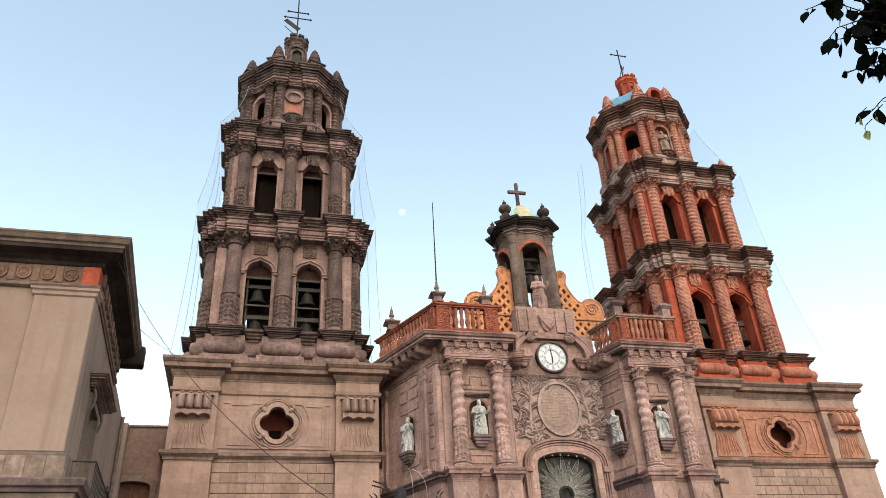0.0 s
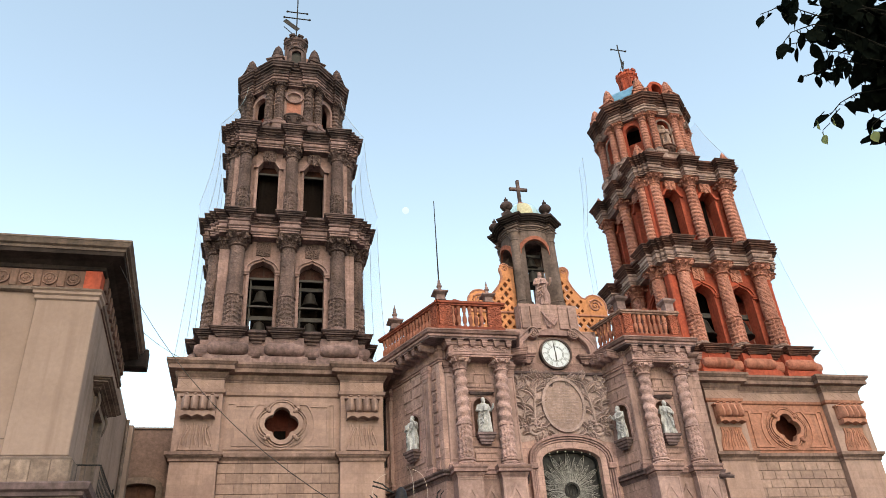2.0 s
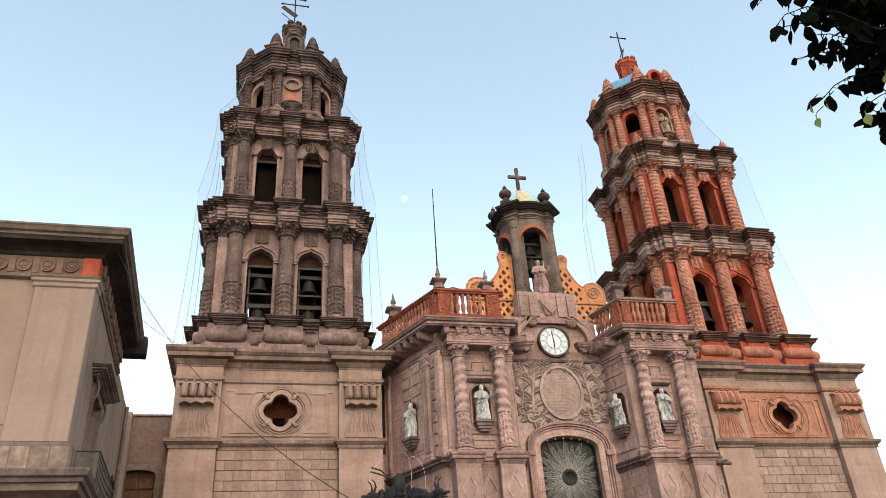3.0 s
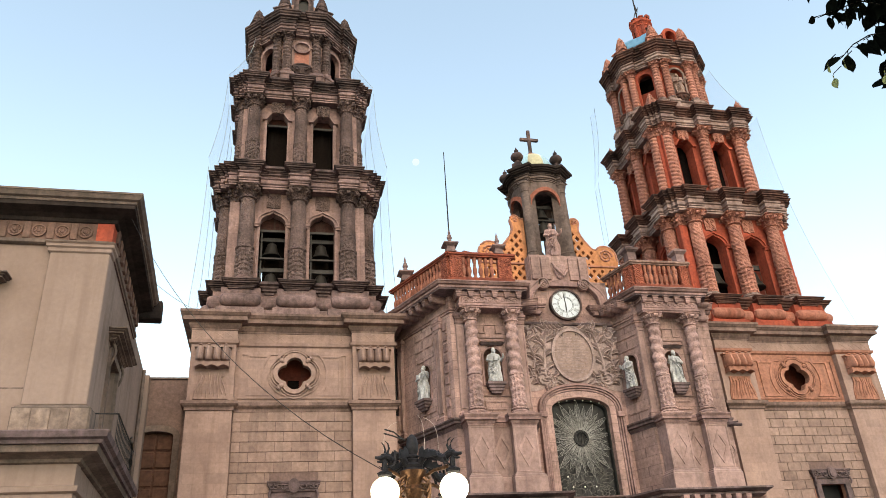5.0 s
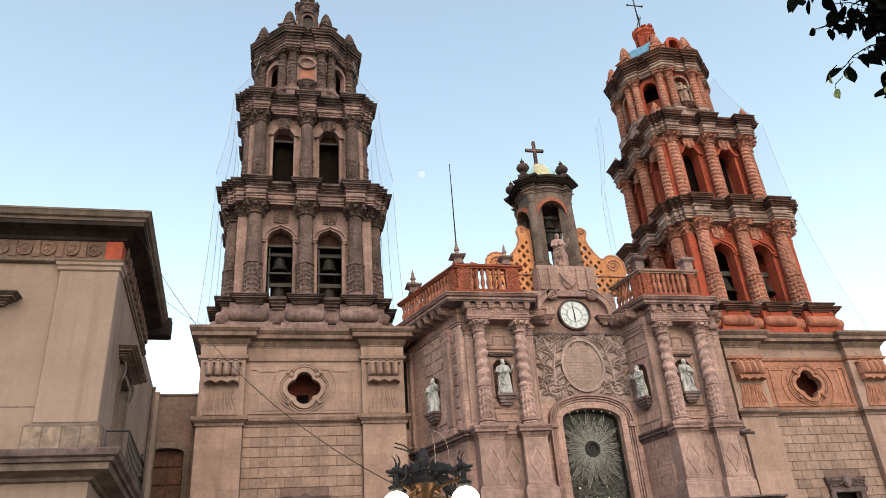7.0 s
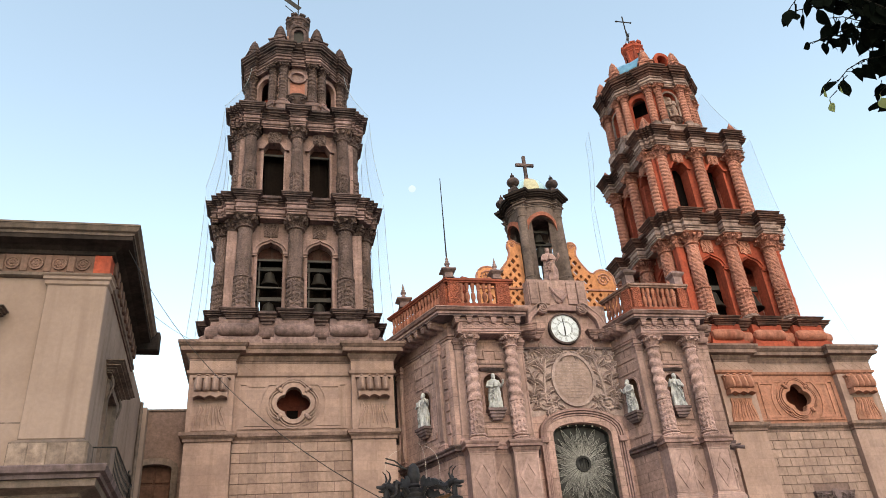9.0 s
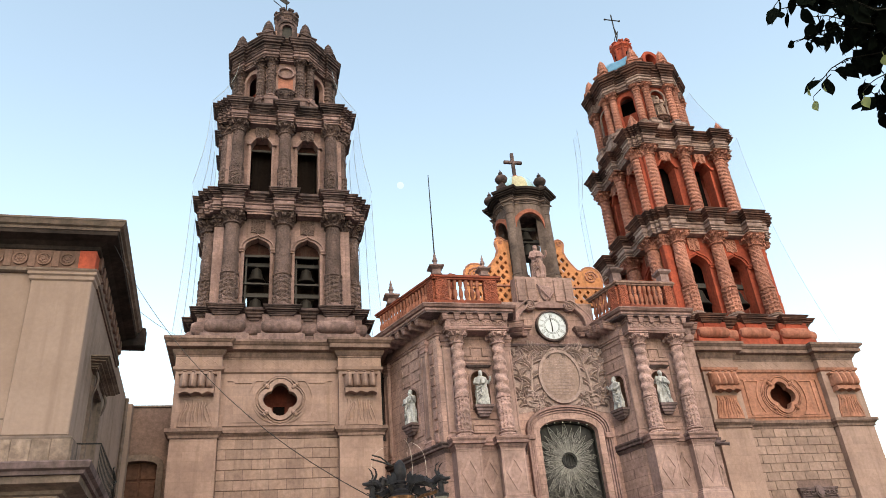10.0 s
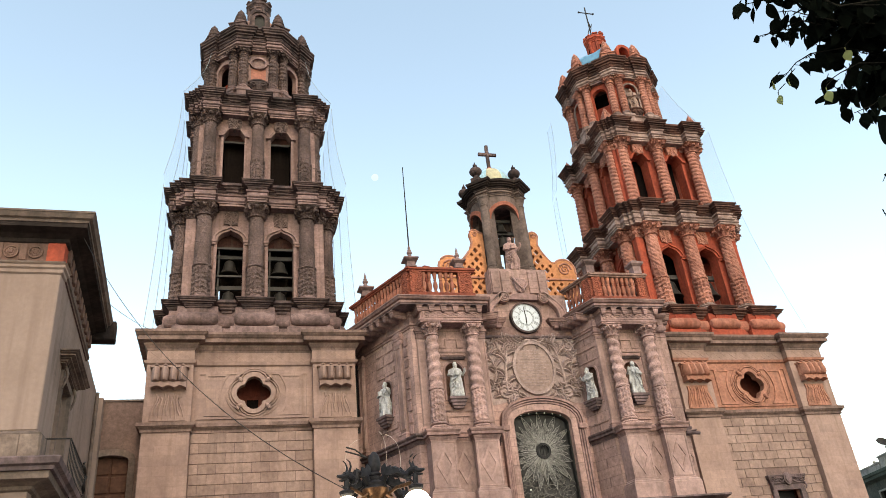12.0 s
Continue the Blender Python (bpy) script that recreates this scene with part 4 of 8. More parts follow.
    fin = to_mesh("finial", b, RED_CARVED if side > 0 else GREY_DARK)
    for k in range(8):
        a = math.pi / 8 + k * math.pi / 4
        part("finial", fin, None, T, "", Matrix.Translation((ocx + 3.0 * math.cos(a), cy + 3.0 * math.sin(a), top + 0.0)) @ Matrix.Rotation(a, 4, "Z") @ Matrix.Diagonal((1.36, 1.36, 0.86, 1)))
    # dome, lantern and iron cross
    lb, lt = zs["lantern"]
    dome = [((2.75 if side < 0 else 2.45) * math.cos(i * math.pi / 24), top + 0.3 + (lb - top - 0.1) * math.sin(i * math.pi / 24) ** 0.85) for i in range(12)]
    part("dome", lathe(BM(), dome, 32, Matrix.Translation((ocx, cy, 0))), DOMEPINK if side < 0 else RED, T, "low plastered dome")
    if side < 0:
        hole = arched(0, 0.6, top + 0.3, top + 1.15, 0.3)
        dm = part("dormer", plate(BM(), grown(hole, 0.26), [hole], 1.2, Matrix.Translation((ocx, cy - 3.05, 0))), GREY_DARK, T, "dark arched dormer below the lantern")
        # black plate close behind the arch, painted for the dormer's inner shade
        part("dormer_back", plate(BM(), grown(hole, 0.1), [], 0.05, Matrix.Translation((ocx, cy - 2.88, 0))), BLACK, dm)
        part("dormer_moulding", plate(BM(), grown(hole, 0.32), [grown(hole, 0.2)], 0.12, Matrix.Translation((ocx, cy - 3.13, 0))), GREY_DARK, dm)
    else:
        part("dormer", plate(BM(), grown(arched(0, 0.75, top + 0.3, top + 1.2, 0.4), 0.25), [arched(0, 0.75, top + 0.3, top + 1.2, 0.4)], 0.9, Matrix.Translation((ocx + 0.35, cy - 2.75, 0))), RED, T, "red arched dormer")
        # this dormer's inner shade is likewise a plate of black paint
        part("dormer_back", plate(BM(), grown(arched(0, 0.75, top + 0.3, top + 1.2, 0.4), 0.1), [], 0.05, Matrix.Translation((ocx + 0.35, cy - 2.0, 0))), BLACK, T)
        b = BM()
        tarp = [(ocx - 2.75 + 1.45 * i / 6, cy - 1.0 - 1.65 * i / 6 + 0.05 * math.sin(2 * i)) for i in range(7)]
        rows = [[b.verts.new((x + 0.2 * j / 4, y + 0.22 * j / 4, top + 0.62 + 1.0 * j / 4 + 0.04 * math.sin(3 * x + j))) for x, y in tarp] for j in range(5)]
        for j in range(4):
            for i in range(6):
                b.faces.new((rows[j][i], rows[j][i + 1], rows[j + 1][i + 1], rows[j + 1][i]))
        me = to_mesh("tarpaulin", b, TARP, True)
        tp = new("tarpaulin", me)
        sol = tp.modifiers.new("thickness", "SOLIDIFY")
        sol.thickness = 0.02
        tagged(tp, "pale blue tarpaulin laid over the red dome", "tarpaulin")
    def l8(r):
        return [(ocx + r * math.cos(math.pi / 8 + k * math.pi / 4), cy + r * math.sin(math.pi / 8 + k * math.pi / 4)) for k in range(8)]
    lm, flare, lr = (body, 0.24, 0.54) if side > 0 else (GREY_DARK, 0.14, 0.62)
    L = part("lantern", ring(BM(), l8(lr), [(0.1, lb - 0.9), (0.1, lb - 0.3), (0.02, lb - 0.22), (0.0, lb), (flare * 0.45, lt - 0.75), (flare * 0.45 + 0.06, lt - 0.7), (flare * 0.45 + 0.04, lt - 0.62), (flare * 0.6 + 0.08, lt - 0.5), (flare * 0.6 + 0.16, lt - 0.42), (flare * 0.6 + 0.16, lt - 0.3), (flare * 0.6 + 0.08, lt - 0.28), (flare * 0.6 + 0.1, lt - 0.1), (-0.3, lt - 0.06)]), lm, T, "small eight-sided lantern")
    rnd = random.Random(7 + side)
    for k in range(8):
        a = math.pi / 8 + k * math.pi / 4
        c, s_ = math.cos(a), math.sin(a)
        part("lantern_rib", tube(BM(), [(ocx + (lr + 0.02) * c, cy + (lr + 0.02) * s_, lb - 0.2), (ocx + (lr + 0.04 + flare * 0.4) * c, cy + (lr + 0.04 + flare * 0.4) * s_, lt - 0.66)], 0.1, 6), fram if side > 0 else GREY_DARK, L)
        part("merlon", box(BM(), -0.2, 0.2, -0.13, 0.13, lt - 0.12, lt + rnd.uniform(0.0, 0.16), 0.03), lm, L, "", Matrix.Translation((ocx + (lr + 0.04 + flare * 0.5) * c, cy + (lr + 0.04 + flare * 0.5) * s_, 0)) @ Matrix.Rotation(a + math.pi / 2, 4, "Z"))
    for k in (0, 2, 4, 6):
        m = Matrix.Translation((ocx, cy, 0)) @ Matrix.Rotation(k * math.pi / 4, 4, "Z")
        o = arched(0, 0.26 if side < 0 else 0.2, lt - 1.75 if side < 0 else lb - 0.3, lt - 1.15 if side < 0 else lt - 1.25, 0.16)
        back = lr * 0.924 + flare * 0.3 + 0.06
        part("lantern_frame", plate(BM(), grown(o, 0.08), [o], 0.12, m @ Matrix.Translation((0, -back - 0.05, 0))), fram if side > 0 else GREY, L)
        # near-black plate painted as the shade of the lantern's opening
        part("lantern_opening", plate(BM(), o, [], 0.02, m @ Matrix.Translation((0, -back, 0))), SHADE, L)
    b = BM()
    if side < 0:
        iron_cross(b, ocx, cy, lt - 0.05, 4.9, ((lt + 2.45, 0.9), (lt + 3.05, 0.7)), 1.6)
    else:
        iron_cross(b, ocx - 0.15, cy, lt - 0.05, 3.4, ((lt + 2.75, 0.62),), 0)
        tube(b, [(ocx + 0.1, cy, lt + 1.6), (ocx - 0.25, cy, lt + 0.2)], 0.03)
        tube(b, [(ocx - 0.15, cy, lt + 1.9), (ocx - 0.02, cy, lt + 1.2)], 0.05)
        tube(b, [(ocx - 0.6, cy, lt - 0.1), (ocx - 0.15, cy, lt + 1.2)], 0.03)
    part("cross", b, IRON, T, "dark iron cross")
    # small stepped corner finials on the storey cornice
    if side > 0:
        zt = zs["storeys"][1][4]
        for sx, sy in ((1, -1), (-1, 1), (-1, -1)):
            b = BM()
            for i, w in enumerate((0.52, 0.42)):
                box(b, -w, w, -w, w, zt + 0.36 * i - 0.02, zt + 0.36 * (i + 1), 0.03)
            lathe(b, [(0.5, zt + 0.7), (0.52, zt + 0.78), (0.38, zt + 0.84), (0.4, zt + 1.0), (0.27, zt + 1.12), (0.28, zt + 1.24), (0.13, zt + 1.42), (0.02, zt + 1.62)], 8, None, None)
            part("corner_finial", b, RED_CARVED, T, "", Matrix.Translation((cx + sx * 3.25, cy + sy * 3.25, 0.22 * zt)) @ Matrix.Diagonal((0.62, 0.62, 0.78, 1)))
    return T
TARP = plain("pale_blue_tarpaulin", (0.10, 0.235, 0.36), 0.6, grain=3)


# z0, capital's foot, capital's top, entablature's top, cornice's top, wall half, column offset, column step, radius, cornice overhang
LEFT = {"storeys": [(17.3, 22.5, 23.22, 23.98, 24.42, 3.3, 3.75, 2.63, 0.42, 0.36), (24.42, 29.0, 29.68, 30.4, 30.92, 2.78, 3.2, 2.62, 0.36, 0.36)],
        "crown": (30.9, 31.7, 34.9, 35.6, 36.5), "lantern": (38.9, 41.7)}
RIGHT = {"storeys": [(17.3, 22.55, 23.3, 24.15, 24.7, 3.3, 3.75, 2.63, 0.42, 0.36), (24.7, 29.45, 30.15, 30.95, 31.5, 2.78, 3.2, 2.62, 0.36, 0.36)],
         "crown": (31.45, 32.4, 35.9, 36.6, 37.5), "lantern": (39.6, 42.4)}
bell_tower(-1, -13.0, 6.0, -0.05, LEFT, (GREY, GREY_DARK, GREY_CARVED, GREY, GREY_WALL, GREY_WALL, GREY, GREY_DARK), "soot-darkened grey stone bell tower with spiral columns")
bell_tower(1, 13.0, 6.0, -0.5, RIGHT, (RED, RED_DARK, RED_CARVED, RED_PALE, RED, RED, RED_PALE, RED_DARK), "red-washed bell tower with carved spiral columns", 4.82, (0.12, 0.0))


# ---- ground and closing masses ----
solo("ground", box(BM(), -900, 900, -900, 1500, -0.4, 0.0), PAVING, "pale stone plaza paving", "ground", kind="structure")


# ---- statues ----
def statue_mesh(seed, h=1.6):
    """A plain draped standing figure, one mesh, feet at z = 0, facing -y."""
    rnd = random.Random(seed)
    b = BM()
    lean, turn = rnd.uniform(-0.05, 0.05), rnd.uniform(0, 6)
    prof = [(0.2, 0), (0.23, 0.05), (0.22, 0.2), (0.21, 0.45), (0.215, 0.62), (0.2, 0.75), (0.19, 0.9), (0.215, 1.05), (0.235, 1.18), (0.21, 1.28), (0.1, 1.34), (0.065, 1.38), (0.06, 1.42)]
    fine = []
    for (r0, z0), (r1, z1) in zip(prof, prof[1:]):
        for i in range(4):
            fine.append((r0 + (r1 - r0) * i / 4, z0 + (z1 - z0) * i / 4))

    def folds(a, z, r):
        k = max(0.0, min(1.0, (1.25 - z) * 1.4))
        return r * (1 + k * (0.17 * math.sin(6 * a + 3.4 * z + turn) + 0.1 * math.sin(11 * a - 5 * z))) * (1.0 if math.sin(a) < 0 else 0.9)
    lathe(b, fine, 30, Matrix.Shear("XY", 4, (lean, 0.0)) @ Matrix.Diagonal((1.32, 0.9, 1, 1)), folds)
    x = lean * 1.5
    bmesh.ops.create_uvsphere(b, u_segments=14, v_segments=10, radius=0.115, matrix=Matrix.Translation((x, -0.03, 1.5)) @ Matrix.Diagonal((0.85, 0.95, 1.15, 1)))
    lathe(b, [(0.01, -0.16), (0.075, -0.06), (0.08, 0.0), (0.05, 0.04)], 9, Matrix.Translation((x, -0.1, 1.44)))
    s = rnd.choice((-1, 1))
    tube(b, [(s * 0.22, 0, 1.22), (s * 0.33, -0.08, 1.0), (s * 0.22, -0.25, 0.92), (s * 0.02, -0.27, 1.02)], 0.075, 8, 0.05)
    tube(b, [(-s * 0.22, 0, 1.22), (-s * 0.34, -0.06, 1.02), (-s * 0.38, -0.24, 1.14), (-s * 0.36, -0.3, 1.26)], 0.075, 8, 0.045)
    box(b, s * 0.02 - 0.1, s * 0.02 + 0.1, -0.36, -0.28, 0.92, 1.14, 0.01)
    for i in range(4):
        tube(b, [(-s * 0.2 + 0.12 * i * s, -0.2, 1.1 - 0.16 * i), (0.1 * s, -0.26 - 0.01 * i, 0.8 - 0.14 * i), (s * 0.24, -0.12, 0.72 - 0.16 * i)], 0.035, 6)
    bmesh.ops.transform(b, matrix=Matrix.Scale(h / 1.62, 4), verts=b.verts[:])
    return b


def statue(seed, m, h=1.6, mat=None, label="white marble statue of a robed figure in a niche"):
    return solo("statue", statue_mesh(seed, h), mat or MARBLE, label, "statue", "statues of the church front", m=m, smooth=True)


# ---- church front between the towers ----
F = thing("church_facade", "carved pink stone church front with twisted columns", "church facade", (0, 0, 0))
FY, MY = -2.4, -0.95                       # wall planes of the side bays and of the middle
CORNERS = [(-7.95, 1.9), (-6.25, FY), (-2.85, FY), (-2.38, MY)]


def bay_plan(s):
    """The plan of one projecting bay; s = -1 or 1."""
    p = [*CORNERS, (-2.38, 2.4), (-7.75, 2.4)]
    return p if s < 0 else [(-x, y) for x, y in p][::-1]


def face_pose(i, s, u):
    """A pose on face i of a bay (0 outer, 1 front, 2 inner), at the fraction u along it; local -y points outwards."""
    (xa, ya), (xb, yb) = CORNERS[i], CORNERS[i + 1]
    x, y, a = xa + (xb - xa) * u, ya + (yb - ya) * u, math.atan2(yb - ya, xb - xa)
    return Matrix.Translation((x, y, 0)) @ Matrix.Rotation(a, 4, "Z") if s < 0 else Matrix.Translation((-x, y, 0)) @ Matrix.Rotation(-a, 4, "Z")


MODILLION = to_mesh("modillion", ring(BM(), [(-0.13, -0.84), (0.13, -0.84), (0.13, 0), (-0.13, 0)], [(-0.09, 14.92), (-0.05, 14.94), (-0.02, 15.02), (-0.02, 15.08), (0.0, 15.1), (0, 15.2), (0.04, 15.21), (0.04, 15.26)]), PINK_WORN)
DENTIL = to_mesh("dentil", ring(BM(), [(-0.13, -1.2), (0.13, -1.2), (0.13, -0.3), (-0.13, -0.3)], [(-0.06, 5.8), (-0.02, 5.83), (0, 5.9), (0, 6.04)]), PINK_WORN)
BAY_COLUMN = column_meshes("bay_column", 0.29, 9.56, 14.45, 0.58, 0.45, 14.2, ROSE, ROSE, ROSE, 1, 0.12)
BAY_COLUMN_R = column_meshes("bay_column", 0.29, 9.56, 14.45, 0.58, 0.45, -14.2, ROSE, ROSE, ROSE, 1, 0.12)
NICHE = arched(0, 0.84, 11.12, 12.35, 0.42)


def niche_lining():
    """The hollow of a niche: half a cylinder under a quarter of a sphere."""
    b = BM()
    r, z0, z1, n = 0.44, 11.1, 12.35, 12
    rows = [[b.verts.new((r * math.cos(a), r * math.sin(a) + 0.02, z)) for a in (math.pi * i / n for i in range(n + 1))] for z in (z0, (z0 + z1) / 2, z1)]
    for j in range(1, 7):
        e = math.pi / 2 * j / 6.5
        rows.append([b.verts.new((r * math.cos(e) * math.cos(a), r * math.cos(e) * math.sin(a) + 0.02, z1 + r * math.sin(e))) for a in (math.pi * i / n for i in range(n + 1))])
    for r0, r1 in zip(rows, rows[1:]):
        for i in range(n):
            b.faces.new((r0[i], r0[i + 1], r1[i + 1], r1[i]))
    b.faces.new(rows[-1])
    return b


def niche(parent, m, seed, corbel=True):
    """A round-headed niche with a corbel and its statue."""
    b = plate(BM(), grown(NICHE, 0.09), [NICHE], 0.06, Matrix.Translation((0, -0.05, 0)))
    fr = part("niche_frame", b, PINK_WORN, parent, "", m)
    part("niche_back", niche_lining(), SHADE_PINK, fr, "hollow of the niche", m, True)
    b = ring(BM(), [(-0.36, -0.36), (0.36, -0.36), (0.36, 0.02), (-0.36, 0.02)], [(-0.22, 10.62), (-0.14, 10.64), (-0.12, 10.72), (-0.06, 10.75), (-0.05, 10.84), (0.0, 10.88), (0.0, 10.98), (0.06, 11.01), (0.06, 11.12)])
    part("corbel", b, PINK_DARK, parent, "stepped stone corbel", m)
    statue(seed, m @ Matrix.Translation((0, -0.14, 11.12)) @ Matrix.Rotation(random.Random(seed).uniform(-0.3, 0.3), 4, "Z"), 1.62)


def face_plate(i, s, at):
    """The facing of one bay face, pierced for a niche at the fraction at along it."""
    (xa, ya), (xb, yb) = CORNERS[i], CORNERS[i + 1]
    L = math.hypot(xb - xa, yb - ya)
    holes = []
    if at is not None:
        u, dz = (at[0] - 0.5) * L * (1 if s < 0 else -1), at[1]
        holes = [[(x + u, z + dz) for x, z in NICHE]]
    part("bay_wall", plate(BM(), rect(-L / 2, L / 2, 6.2, 15.22), holes, 0.5), PINK, F, "", face_pose(i, s, 0.5))


# darker than the bay's pink: the niches' shade is put into this colour
SHADE_PINK = surface("shade_dark_niche_stone", (0.20, 0.115, 0.095), (0.13, 0.075, 0.06), streak=0.3)
for s in (-1, 1):
    plan = bay_plan(s)
    part("bay_core", ring(BM(), plan, [(-0.52, 6.2), (-0.52, 15.3)]), PINK, F)
    face_plate(0, s, (0.52, -0.18))
    face_plate(1, s, ((6.25 - 4.42) / 3.4, 0.0))
    face_plate(2, s, (0.48, 0.0) if s > 0 else None)
    part("lower_bay_wall", ring(BM(), plan, [(0.35, 0), (0.35, 6.2)]), PINK, F)
    ledge = [(7.3, 2.4), (2.93, 2.4), (2.93, MY), (3.35, FY), (5.75, FY), (7.45, 1.9)] if s > 0 else [(-7.95, 1.9), (-6.25, FY), (-3.4, FY), (-2.93, MY), (-2.38, 2.4), (-7.75, 2.4)]
    # darker soffit slab: shade between the modillions painted into its colour
    part("soffit", ring(BM(), ledge, [(0, 15.2), (0.88, 15.24), (0.88, 15.3), (0, 15.32)]), PINK_DARK, F)
    part("cornice", ring(BM(), ledge, [(0, 15.3), (0.9, 15.3), (0.93, 15.32), (0.93, 15.4), (0.9, 15.41), (0.9, 15.44), (1.0, 15.46), (1.06, 15.54), (1.02, 15.55), (1.02, 15.57), (1.06, 15.58), (1.06, 15.63)]), PINK_WORN, F)
    part("frieze", ring(BM(), plan, [(0.0, 14.42), (0.06, 14.44), (0.06, 14.52), (0.12, 14.54), (0.12, 14.62), (0.04, 14.66), (0.04, 14.98), (0.1, 15.02), (0.1, 15.22)]), PINK_CARVED, F, "frieze carved with interlace")
    part("string_course", ring(BM(), plan, bold_prof(9.16, 9.56, 0.3)), PINK_DARK, F)
    part("lower_cornice", ring(BM(), plan, bold_prof(5.8, 6.3, 1.35)), PINK_DARK, F)
    for i, k in ((0, 9), (1, 7), (2, 3)):
        for j in range(k):
            part("dentil", DENTIL, None, F, "", face_pose(i, s, (j + 0.5) / k))
    for i, k in ((0, 8), (1, 6), (2, 3)):
        for j in range(k):
            part("modillion", MODILLION, None, F, "", face_pose(i, s, (j + 0.5) / k))
    for x in (3.52, 5.43):
        add_column(BAY_COLUMN if x == 3.52 else BAY_COLUMN_R, F, Matrix.Translation((s * x, -2.82, 0)))
        w = 0.54
        foot = [(s * x - w, -3.2), (s * x + w, -3.2), (s * x + w, FY), (s * x - w, FY)]
        ped = part("pedestal", ring(BM(), foot, [(0.16, 6.3), (0.16, 6.96), (0.13, 6.99), (0.13, 7.05), (0.06, 7.1), (0.06, 7.14), (0, 7.18), (0, 9.1)]), PINK_BLOCK, F)
        part("pedestal_cap", ring(BM(), foot, bold_prof(9.1, 9.57, 0.22)), PINK_WORN, ped)
        loz = [(s * x - 0.38, 8.1), (s * x, 7.36), (s * x + 0.38, 8.1), (s * x, 8.84)]
        part("lozenge", plate(BM(), loz, [grown(loz, -0.11)], 0.07, Matrix.Translation((0, -3.235, 0))), PINK_BLOCK, ped)
        part("panel_frame", plate(BM(), rect(s * x - 0.49, s * x + 0.49, 7.2, 9.06), [rect(s * x - 0.44, s * x + 0.44, 7.25, 9.01)], 0.03, Matrix.Translation((0, -3.22, 0))), PINK_BLOCK, ped)
    xa, xb = sorted((s * 3.02, s * 5.93))
    block = [(xa, -3.05), (xb, -3.05), (xb, FY), (xa, FY)]
    eb = part("entablature_block", ring(BM(), block, [(0, 14.45), (0.03, 14.46), (0.03, 14.54), (0.07, 14.55), (0.07, 14.62), (0.0, 14.66), (0.0, 15.0), (0.06, 15.04), (0.06, 15.22)]), PINK_WORN, F)
    part("frieze_panel", box(BM(), xa + 0.12, xb - 0.12, -3.075, -3.04, 14.7, 14.97, 0.01), PINK_CARVED, eb)
    for j in range(9):
        xc = xa + 0.32 + (xb - xa - 0.64) * j / 8
        pts = [(xc + 0.13 * math.cos(0.7 * i) * (1 - 0.06 * i), -3.085, 14.835 + 0.1 * math.sin(0.7 * i) * (1 - 0.06 * i)) for i in range(9)]
        part("interlace", tube(BM(), pts, 0.022, 5), PINK_WORN, eb)
    link = [(s * 4.475 - 0.44, FY - 0.42), (s * 4.475 + 0.44, FY - 0.42), (s * 4.475 + 0.44, FY), (s * 4.475 - 0.44, FY)]
    lk = part("pedestal_link", ring(BM(), link, [(0, 6.3), (0, 9.12)]), PINK_BLOCK, F)
    part("link_foot", box(BM(), s * 4.475 - 0.27, s * 4.475 + 0.27, FY - 0.54, FY - 0.42, 6.3, 7.02, 0.02), PINK_BLOCK, lk)
    part("link_cap", ring(BM(), link, bold_prof(9.1, 9.54, 0.16)), PINK_WORN, lk)
    # lozenge between the pedestals
    loz = [(s * 4.475 - 0.38, 8.1), (s * 4.475, 7.36), (s * 4.475 + 0.38, 8.1), (s * 4.475, 8.84)]
    part("lozenge", plate(BM(), loz, [grown(loz, -0.1)], 0.05, Matrix.Translation((0, FY - 0.465, 0))), PINK_BLOCK, lk)
    # front face: niche, panels and geometric mouldings
    m = Matrix.Translation((s * 4.42, FY, 0))
    niche(F, m, 11 + s)
    def strip(x0, x1, z0, z1, mm, d=0.05):
        part("moulding", box(BM(), x0, x1, -d, 0.0, z0, z1, 0.008), PINK, F, "", mm)
    for x0, x1, z0, z1 in ((-0.55, 0.55, 13.1, 13.17), (-0.55, -0.2, 12.96, 13.03), (0.2, 0.55, 12.96, 13.03), (-0.2, -0.14, 12.8, 13.03), (0.14, 0.2, 12.8, 13.03), (-0.2, 0.2, 12.8, 12.86),
                           (-0.3, 0.3, 13.85, 13.91), (-0.3, -0.24, 13.5, 13.85), (0.24, 0.3, 13.5, 13.85), (-0.55, -0.24, 13.46, 13.52), (0.24, 0.55, 13.46, 13.52), (-0.03, 0.03, 13.25, 13.4),
                           (-0.5, 0.45, 10.3, 10.36), (-0.5, 0.45, 9.95, 10.01), (-0.5, -0.44, 10.01, 10.3)):
        strip(x0, x1, z0, z1, m)
    part("panel_frame", plate(BM(), rect(-0.72, 0.72, 10.55, 13.3), [rect(-0.66, 0.66, 10.61, 13.24)], 0.05, m @ Matrix.Translation((0, -0.045, 0))), PINK_BLOCK, F)
    def angle_pilaster(u, w, d, mm):
        """A flat pilaster with a moulded cap and base and a raised border."""
        ap = part("angle_pilaster", box(BM(), u - w, u + w, -d, 0, 9.56, 14.5, 0.02), PINK_BLOCK, F, "", mm)
        foot = [(u - w, -d), (u + w, -d), (u + w, 0), (u - w, 0)]
        part("pilaster_cap", ring(BM(), foot, [(0.03, 13.9), (0.03, 13.95), (0.012, 13.97), (0.012, 14.1), (0.05, 14.14), (0.05, 14.2), (0.09, 14.24), (0.09, 14.34), (0.04, 14.36), (0.04, 14.47)]), PINK_WORN, ap, "", mm)
        part("pilaster_base", ring(BM(), foot, [(0.09, 9.56), (0.09, 9.72), (0.05, 9.74), (0.07, 9.8), (0.03, 9.86), (-0.01, 9.9)]), PINK_WORN, ap, "", mm)
